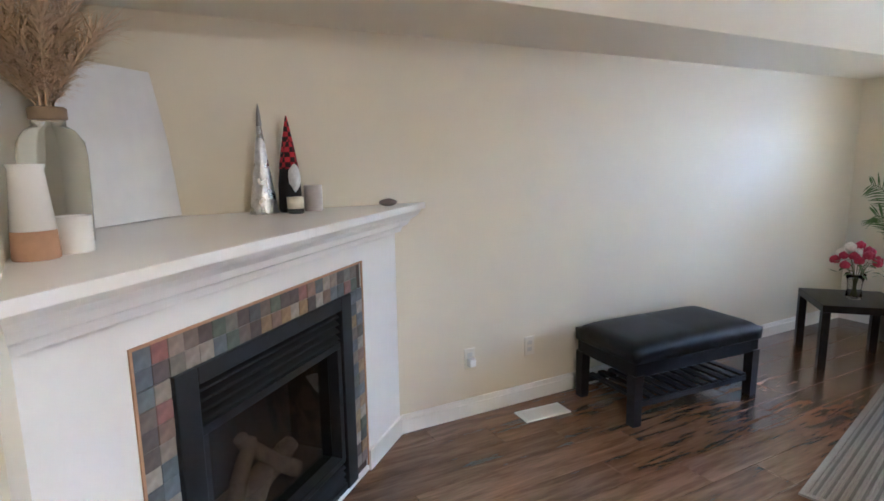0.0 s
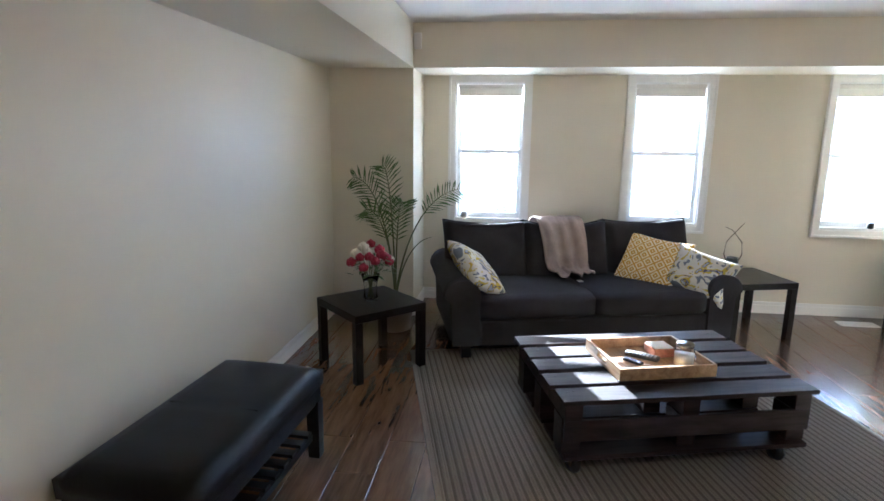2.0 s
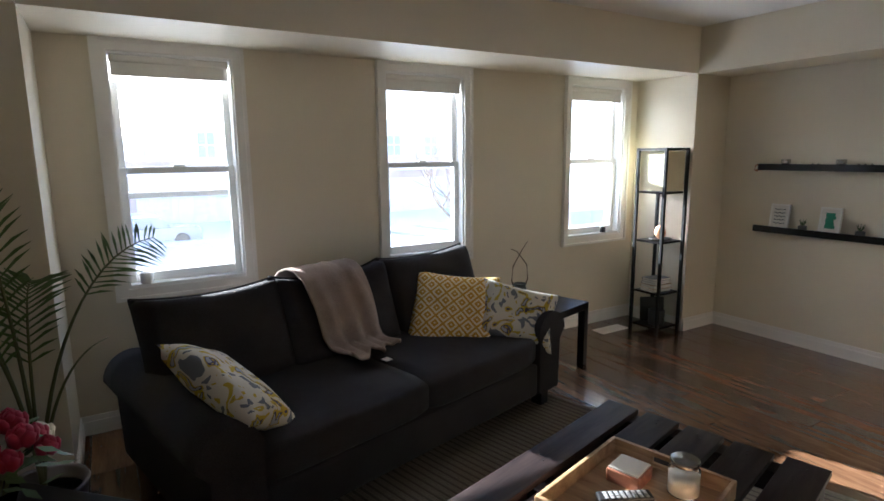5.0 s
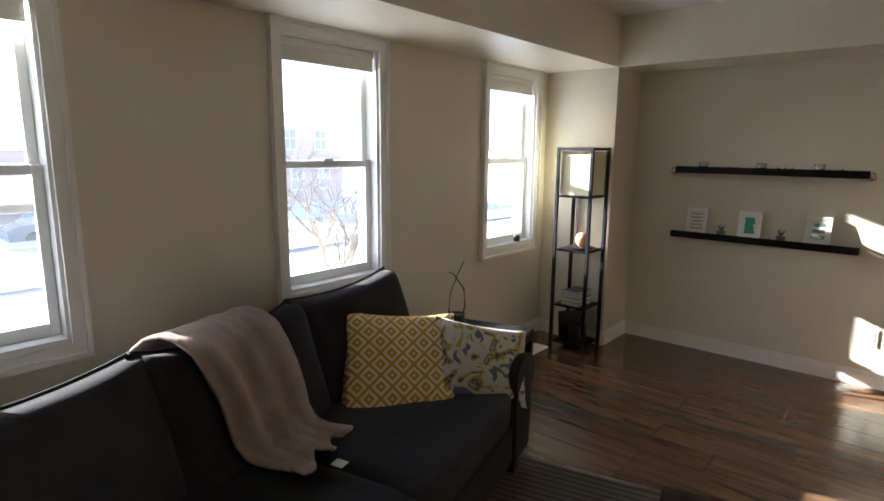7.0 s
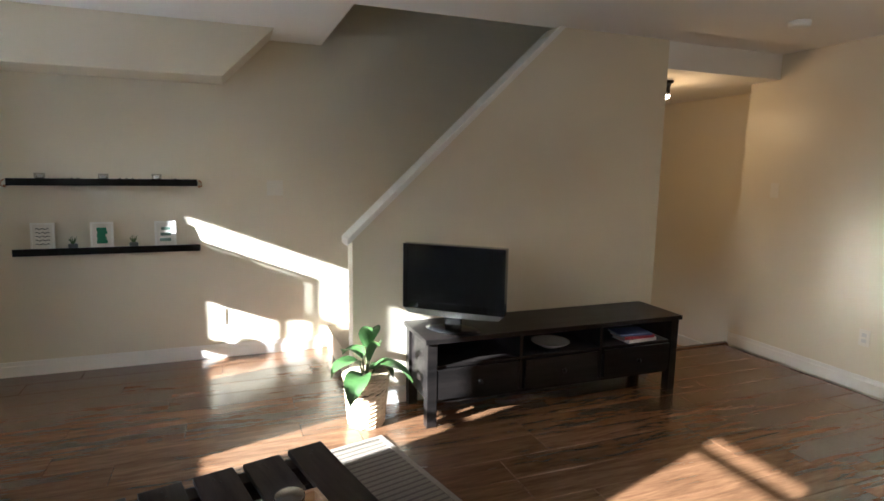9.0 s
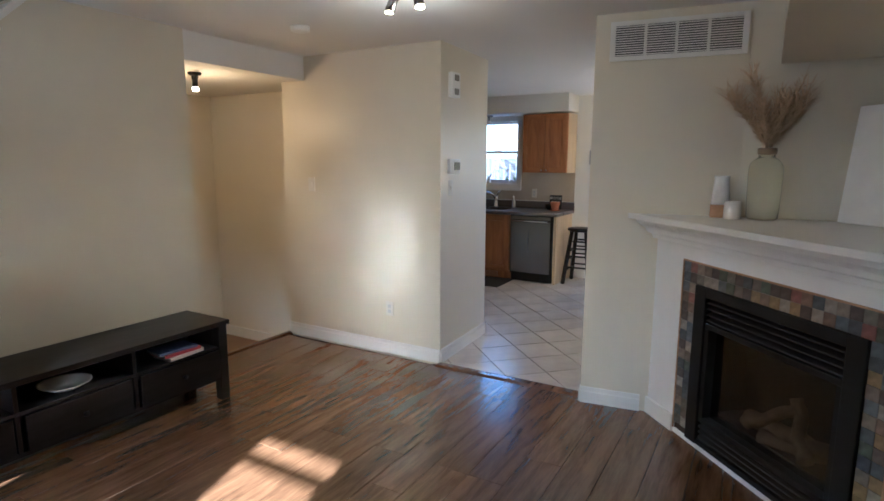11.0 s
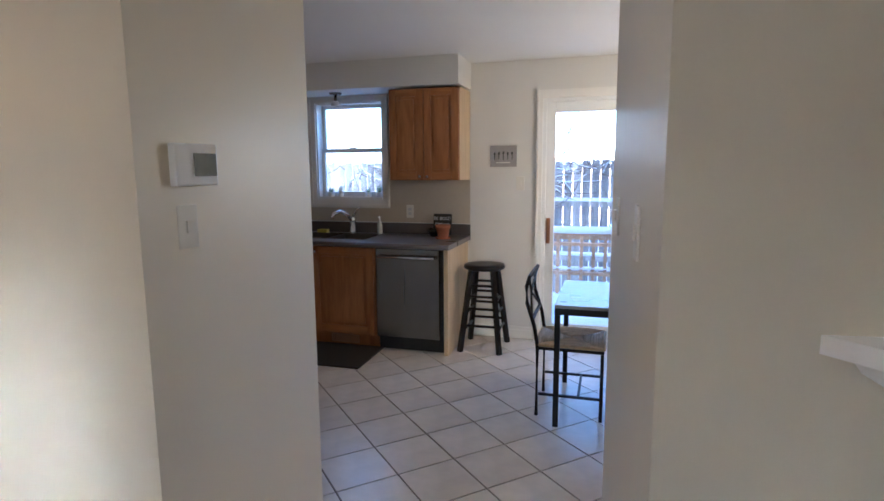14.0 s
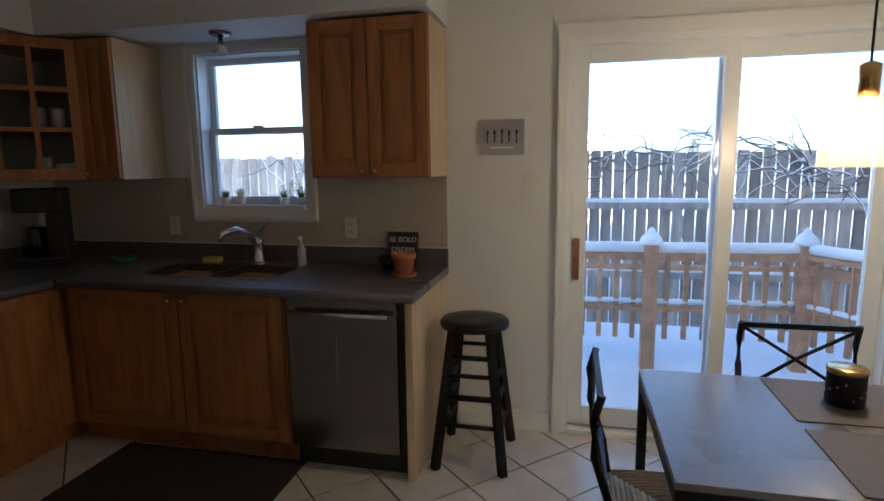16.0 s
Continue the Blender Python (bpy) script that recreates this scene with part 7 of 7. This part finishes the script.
part("holder", lathe(bmesh.new(), [(0.02, 1.66), (0.03, 1.665), (0.03, 1.765), (0.012, 1.775)], 20), BRASS, t, "brass holder")
b = bmesh.new()
lathe(b, [(0.034, 1.662), (0.075, 1.652), (0.105, 1.61), (0.122, 1.54), (0.130, 1.44), (0.127, 1.44), (0.119, 1.54), (0.102, 1.607), (0.073, 1.648)], 32, cap=False)
g = part("glass_shade", b, THINGLASS, t, "clear glass dome")
g.visible_shadow = False
b = bmesh.new()
blob(b, (0, 0, 1.545), (0.032, 0.032, 0.055), 0, 2, 0)
tube(b, [(0, 0, 1.59), (0, 0, 1.659)], 0.014, 10)
part("bulb", b, glow("pendant_bulb", (1.0, 0.72, 0.42), 22.0), t, "lit warm bulb")
lamp_point("pendant_light", (-3.26, 1.25, 1.415), 0.7, (1.0, 0.75, 0.48))
MATB = surface("dark_mat", (0.03, 0.026, 0.023), 0.9, grain=120, vary=0.3, bump=0.4)
solo("kitchen_mat", box(bmesh.new(), -0.27, 0.27, -0.51, 0.51, 0, 0.012, bevel=0.004), MATB, "dark brown mat in front of the sink", "mat", at=(-3.262, -1.44, 0.0), turn=1)

# ---- outside: back garden ----
DZ = -0.20
t = thing("snowy_deck", "wooden deck under fresh snow", "deck")
b = bmesh.new()
nx, ny = 20, 40
g = [[b.verts.new((-4.32 - 2.6 * i / nx, -2.6 + 6.4 * j / ny, DZ + 0.03 * noise.noise(Vector((i * 0.35, j * 0.3, 0))) + (0.08 * (j / ny - 0.5) if j > 20 else 0) + 0.06 * max(0, i / nx - 0.6))) for j in range(ny + 1)] for i in range(nx + 1)]
for i in range(nx):
    for j in range(ny):
        b.faces.new((g[i][j], g[i][j + 1], g[i + 1][j + 1], g[i + 1][j])).smooth = True
part("snow_cover", b, SNOW, t, "deep white snow")
part("platform", boxes((-6.9, -4.32, -2.6, 3.8, DZ - 0.4, DZ - 0.09)), CEDAR, t)


def railing(points):
    t = thing("deck_railing", "snow-capped cedar deck railing", "railing")
    for k, (x, y) in enumerate(points):
        part("post", box(bmesh.new(), x - 0.055, x + 0.055, y - 0.055, y + 0.055, DZ - 0.1, 0.83, bevel=0.004), CEDAR, t)
        b = bmesh.new()
        lathe(b, [(0.085, 0.83), (0.09, 0.85), (0.075, 0.885), (0.035, 0.925), (0.02, 0.955), (0.002, 0.965)], 14, at=(x, y, 0))
        part("post_snow", b, SNOW, t)
    for (xa, ya), (xb, yb) in zip(points, points[1:]):
        a, c = Vector((xa, ya, 0)), Vector((xb, yb, 0))
        d = (c - a).normalized()
        a, c = a + d * 0.056, c - d * 0.056
        for z, w, hh in ((0.74, 0.09, 0.035), (0.64, 0.035, 0.085), (0.30, 0.035, 0.085)):
            b = bmesh.new()
            beam_between(b, a + Vector((0, 0, z)), c + Vector((0, 0, z)), w if abs(d.y) < 0.5 else hh, hh if abs(d.y) < 0.5 else w)
            part("rail", b, CEDAR, t)
        for z, r in ((0.80, 0.045), (0.36, 0.022)):
            b = bmesh.new()
            n = 14
            tube(b, [a.lerp(c, i / n) + Vector((0, 0, z + 0.008 * noise.noise(Vector((i * 0.9, z, 0))))) for i in range(n + 1)], r, 8)
            part("rail_snow", b, SNOW, t)
        k = int((c - a).length / 0.13)
        for i in range(k):
            p = a.lerp(c, (i + 0.5) / k)
            part("baluster", boxes((p.x - 0.019, p.x + 0.019, p.y - 0.019, p.y + 0.019, 0.05, 0.74)), CEDAR, t)
    return t


railing([(-5.85, -2.5), (-5.85, -0.75), (-5.85, 0.955), (-5.95, 2.10), (-4.55, 2.9)])
rng = random.Random(12)


def fence(name, a, b_, h):
    t = thing(name, "weathered grey board fence with snow on its rail", "fence")
    a, c = Vector((*a, 0)), Vector((*b_, 0))
    ln = (c - a).length
    d = (c - a) / ln
    n = int(ln / 0.15)
    side = Vector((d.y, -d.x, 0))
    for i in range(n):
        p = a + d * (i + 0.5) * 0.15
        b = bmesh.new()
        beam_between(b, p + Vector((0, 0, -0.7)), p + Vector((0, 0, h + rng.uniform(-0.02, 0.03))), 0.018 if abs(d.y) > 0.5 else 0.136, 0.136 if abs(d.y) > 0.5 else 0.018)
        part("board", b, FENCE, t)
    for z in (h - 0.70, 0.0):
        b = bmesh.new()
        beam_between(b, a + side * 0.05 + Vector((0, 0, z)), c + side * 0.05 + Vector((0, 0, z)), 0.06, 0.09)
        part("rail", b, FENCE, t)
        b = bmesh.new()
        k = int(ln / 0.3)
        tube(b, [a + side * 0.05 + d * ln * i / k + Vector((0, 0, z + 0.065 + 0.012 * noise.noise(Vector((i, z, 0))))) for i in range(k + 1)], 0.04, 7)
        part("rail_snow", b, SNOW, t)
    return t


fence("garden_fence", (-9.0, -6.5), (-9.0, 7.0), 1.62)
fence("side_fence", (-9.0, 4.4), (-4.4, 3.9), 1.45)


def creeper():
    t = thing("bare_creeper", "tangle of bare snowy creeper along the fence top", "climber")
    rng = random.Random(21)
    b = bmesh.new()
    s = bmesh.new()
    for i in range(260):
        y = rng.uniform(-4, 6)
        hump = 1.45 + 0.34 * math.exp(-((y - 1.6) / 1.0) ** 2) + 0.1 * math.sin(y * 3)
        p = Vector((-8.85 + rng.uniform(-0.15, 0.15), y, hump + rng.uniform(-0.3, 0.1)))
        pts = [p]
        d = Vector((rng.uniform(-0.2, 0.2), rng.uniform(-1, 1), rng.uniform(-0.3, 0.5)))
        for k in range(5):
            d = (d + Vector((rng.uniform(-0.3, 0.3), rng.uniform(-0.6, 0.6), rng.uniform(-0.6, 0.4)))).normalized()
            pts.append(pts[-1] + d * 0.14)
        tube(b, pts, rng.uniform(0.004, 0.011), 5, 0.5)
        if i % 2 == 0:
            tube(s, [q + Vector((0.0, 0, 0.011)) for q in pts], 0.008, 5, 0.6)
    part("twigs", b, TWIG, t)
    part("snow_on_twigs", s, SNOW, t)


creeper()


def bare_tree(at, height, seed, label):
    t = thing("bare_tree", label, "tree", at)
    rng = random.Random(seed)
    trunk, twigs = bmesh.new(), bmesh.new()

    def grow(p, d, ln, r, depth):
        pts = [p]
        for k in range(4):
            d = (d + Vector((rng.uniform(-0.2, 0.2), rng.uniform(-0.2, 0.2), rng.uniform(-0.05, 0.14)))).normalized()
            pts.append(pts[-1] + d * ln / 4)
        tube(trunk if depth < 2 else twigs, pts, r, 7 if depth < 2 else 4, 0.62)
        if depth < 5:
            for k in range(3 if depth < 4 else 2):
                q = pts[rng.choice((2, 3, 4))]
                nd = (d + Vector((rng.uniform(-1, 1), rng.uniform(-1, 1), rng.uniform(-0.2, 0.6)))).normalized()
                grow(q, nd, ln * rng.uniform(0.6, 0.8), r * 0.55, depth + 1)
    grow(Vector((0, 0, 0)), Vector((0, 0, 1)), height * 0.3, height * 0.018, 0)
    part("trunk", trunk, TWIG, t)
    part("crown", twigs, TWIG, t)


GZ = -2.3
bare_tree((11.5, -4.6, GZ), 5.4, 3, "bare snowy street tree in front of the window")
bare_tree((-12.5, -1.2, -0.8), 5.5, 8, "bare tree beyond the garden fence")
bare_tree((-13.0, 2.6, -0.8), 4.2, 13, "bare tree beyond the garden fence")
b = bmesh.new()
n = 60
pts = {}
for i in range(n + 1):
    for j in range(n + 1):
        x = (i / n * 2 - 1)
        y = (j / n * 2 - 1)
        X, Y = 900 * x * abs(x) ** 1.6, 900 * y * abs(y) ** 1.6
        q = min(1, max(0, (X + 4.0) / 9.0))
        pts[i, j] = b.verts.new((X, Y, -0.75 + (GZ + 0.75) * q + 0.05 * noise.noise(Vector((X * 0.4, Y * 0.4, 0)))))
for i in range(n):
    for j in range(n):
        b.faces.new((pts[i, j], pts[i + 1, j], pts[i + 1, j + 1], pts[i, j + 1])).smooth = True
setting("ground", b, SNOW, "snow-covered ground reaching the horizon", "ground")
setting("road", boxes((21.0, 28.0, -60, 60, GZ + 0.09, GZ + 0.12)), ASPHALT, "wet street between snow banks", "road")


# ---- outside: houses across the street ----
def row_house(at, w, d, h, wall, label, arched):
    t = thing("row_house", label, "house", at)
    part("wall", boxes((0, d, 0, w, 0, h)), wall, t)
    b = bmesh.new()
    slab(b, [(-0.5, h - 0.1), (d / 2, h + 1.2), (d + 0.5, h - 0.1)], "y", -0.3, w + 0.3)
    part("roof", b, SNOW, t, "snow-covered pitched roof")
    b = boxes((-1.5, 0.0, 0.2, w - 0.2, 2.75, 2.95))
    part("porch_roof", b, SNOW, t, "snow-covered porch roof")
    part("garage_door", boxes((-0.05, -0.002, w * 0.5, w * 0.9, 0.0, 2.2)), HAZESTONE if wall is HAZEBRICK else VINYL, t)
    for z in (0.9, 3.6):
        for k in ((0.12, 0.32, 0.56, 0.78) if z > 1 else (0.1, 0.28)):
            y = w * k
            win = part("window", boxes((-0.06, -0.002, y, y + 1.0, z, z + 1.5)), VINYL, t)
            for a in (0.06, 0.53):
                for q in (0.06, 0.78):
                    part("pane", boxes((-0.075, -0.0605, y + a, y + a + 0.41, z + q, z + q + 0.66)), HAZEPANE, win)
            if arched and z > 1:
                b = bmesh.new()
                slab(b, [(y + 0.5 + 0.6 * math.cos(math.pi * i / 10), z + 1.5 + 0.45 * math.sin(math.pi * i / 10)) for i in range(11)], "x", -0.06, -0.002)
                part("arch", b, VINYL, win)
    return t


row_house((36, 2.8, GZ), 12.0, 9, 5.2, HAZESTONE, "pale town house with arched upper windows", True)
row_house((37, -11.0, GZ), 12.5, 9, 3.6, HAZEBRICK, "low brick house with a snowy roof", False)
row_house((36, -25.0, GZ), 12.5, 9, 5.0, HAZEBRICK, "brick house with a snowy roof", False)
row_house((37, 17.5, GZ), 12.0, 9, 5.0, HAZEBRICK, "brick house with a snowy roof", False)
row_house((-30, -8, -0.8), 10.0, 7, 2.6, HAZEBRICK, "distant low house behind the garden", False)


def parked_car(at, turn, colour, label):
    t = thing("parked_car", label, "car", at, turn)
    paint = surface("car_paint", colour, 0.25, coat=0.6, bump=0.0)
    b = bmesh.new()
    slab(b, [(-2.2, 0.3), (-2.2, 0.75), (-1.5, 0.9), (1.9, 0.9), (2.2, 0.7), (2.2, 0.3)], "y", -0.85, 0.85)
    part("body", b, paint, t)
    b = bmesh.new()
    slab(b, [(-0.95, 0.905), (-0.45, 1.4), (1.1, 1.4), (1.7, 0.905)], "y", -0.72, 0.72)
    part("cabin", b, HAZEPANE, t, "dark glass cabin")
    b = bmesh.new()
    slab(b, [(-0.5, 1.405), (-0.4, 1.5), (1.0, 1.5), (1.15, 1.405)], "y", -0.72, 0.72)
    part("roof_snow", b, SNOW, t, "snow on the roof")
    for x in (-1.35, 1.35):
        for y in (-0.86, 0.86):
            b = bmesh.new()
            lathe(b, [(0.2, -0.1), (0.32, -0.1), (0.32, 0.1), (0.2, 0.1)], 18)
            bmesh.ops.transform(b, matrix=pose(x, y, 0.33, 90, 0, 0), verts=b.verts)
            part("wheel", b, BLACKPLASTIC, t)
    return t


parked_car((31.0, 0.2, GZ - 0.3), 90, (0.4, 0.4, 0.42), "silver car parked under snow across the street")
parked_car((31.3, -6.0, GZ - 0.3), 88, (0.15, 0.16, 0.2), "dark car parked under snow across the street")
# made-up block out of view; it widens the shadow on the garden fence
t = thing("shading_house", "unseen house block added to shade the garden fence", "house")
part("wall", boxes((-4.33, 6.2, 4.3, 13.0, -2.4, 6.4)), bpy.data.materials["pale_siding"], t)
b = bmesh.new()
slab(b, [(-4.7, 6.405), (0.93, 8.3), (6.6, 6.405)], "y", 4.1, 13.2)
part("roof", b, SNOW, t, "snow-covered roof")

# ---- floor pieces ----
floor_ob = bpy.data.objects["floor"]
rng = random.Random(7)
PW, PL = 0.192, 1.22
shared = {}


def plank(x0, x1, y0, y1):
    key = (round(x1 - x0, 3), round(y1 - y0, 3))
    if key not in shared:
        hx, hy = (x1 - x0) / 2 - 0.0007, (y1 - y0) / 2 - 0.0007
        b = bmesh.new()
        e = 0.0022
        top = [b.verts.new((sx * (hx - e), sy * (hy - e), 0)) for sx, sy in ((-1, -1), (1, -1), (1, 1), (-1, 1))]
        mid = [b.verts.new((sx * hx, sy * hy, -0.0018)) for sx, sy in ((-1, -1), (1, -1), (1, 1), (-1, 1))]
        low = [b.verts.new((sx * hx, sy * hy, -0.0079)) for sx, sy in ((-1, -1), (1, -1), (1, 1), (-1, 1))]
        b.faces.new(top)
        for i in range(4):
            j = (i + 1) % 4
            b.faces.new((mid[i], mid[j], top[j], top[i]))
            b.faces.new((low[i], low[j], mid[j], mid[i]))
        me = bpy.data.meshes.new("plank")
        b.to_mesh(me)
        b.free()
        me.materials.append(PLANK)
        shared[key] = me
    o = new("plank", shared[key])
    o.location = ((x0 + x1) / 2, (y0 + y1) / 2, 0)
    o.parent = floor_ob


y = SY
while y < BY:
    y1 = min(y + PW, BY)
    x_lo = 2.9 if y1 < -1.77 else -0.27
    x = x_lo - rng.choice((0.0, 0.305, 0.61, 0.915))
    while x < WX:
        a, c = max(x, x_lo), min(x + PL, WX)
        if c - a > 0.04:
            plank(a, c, y, y1)
        x += PL
    y = y1

kfloor = bpy.data.objects["floor_kitchen"]


def clip(poly, inside, cut):
    out = []
    for i, p in enumerate(poly):
        q = poly[(i + 1) % len(poly)]
        if inside(p):
            out.append(p)
        if inside(p) != inside(q):
            out.append(cut(p, q))
    return out


def clip_box(poly, x0, x1, y0, y1):
    for k, lim, sign in ((0, x0, 1), (0, x1, -1), (1, y0, 1), (1, y1, -1)):
        def inside(p):
            return sign * (p[k] - lim) >= 0

        def cut(p, q):
            f = (lim - p[k]) / (q[k] - p[k])
            return (p[0] + f * (q[0] - p[0]), p[1] + f * (q[1] - p[1]))
        poly = clip(poly, inside, cut)
        if len(poly) < 3:
            return []
    return poly


PITCH = 0.318
R2 = PITCH / math.sqrt(2)
whole = None
for i in range(-30, 31):
    for j in range(-30, 31):
        cx = -0.35 - R2 + (i - j) * R2
        cy = 0.35 + (i + j) * R2
        if not (KX - 0.3 < cx < 0.0 and KY0 - 0.3 < cy < KY1 + 0.3):
            continue
        h = R2 - 0.0065
        sq = [(cx - h, cy), (cx, cy - h), (cx + h, cy), (cx, cy + h)]
        if cx + h < -1.2 and cx - h > KX and cy - h > KY0 and cy + h < KY1:
            zones = [(KX, -1.2, KY0, KY1)]
        else:
            zones = [(KX, -1.2, KY0, -0.24), (KX, -0.31, -0.24, 0.93), (KX, -1.2, 0.93, KY1)]
        for zone in zones:
            poly = clip_box(sq, *zone)
            if len(poly) < 3:
                continue
            full = len(zones) == 1
            if full and whole is not None:
                me = whole
            else:
                b = prism(bmesh.new(), [(px_ - cx, py_ - cy) for px_, py_ in poly], -0.006, 0.0)
                me = bpy.data.meshes.new("tile")
                b.to_mesh(me)
                b.free()
                me.materials.append(TILE)
                if full:
                    whole = me
            o = new("tile", me)
            o.location = (cx, cy, 0)
            o.parent = kfloor
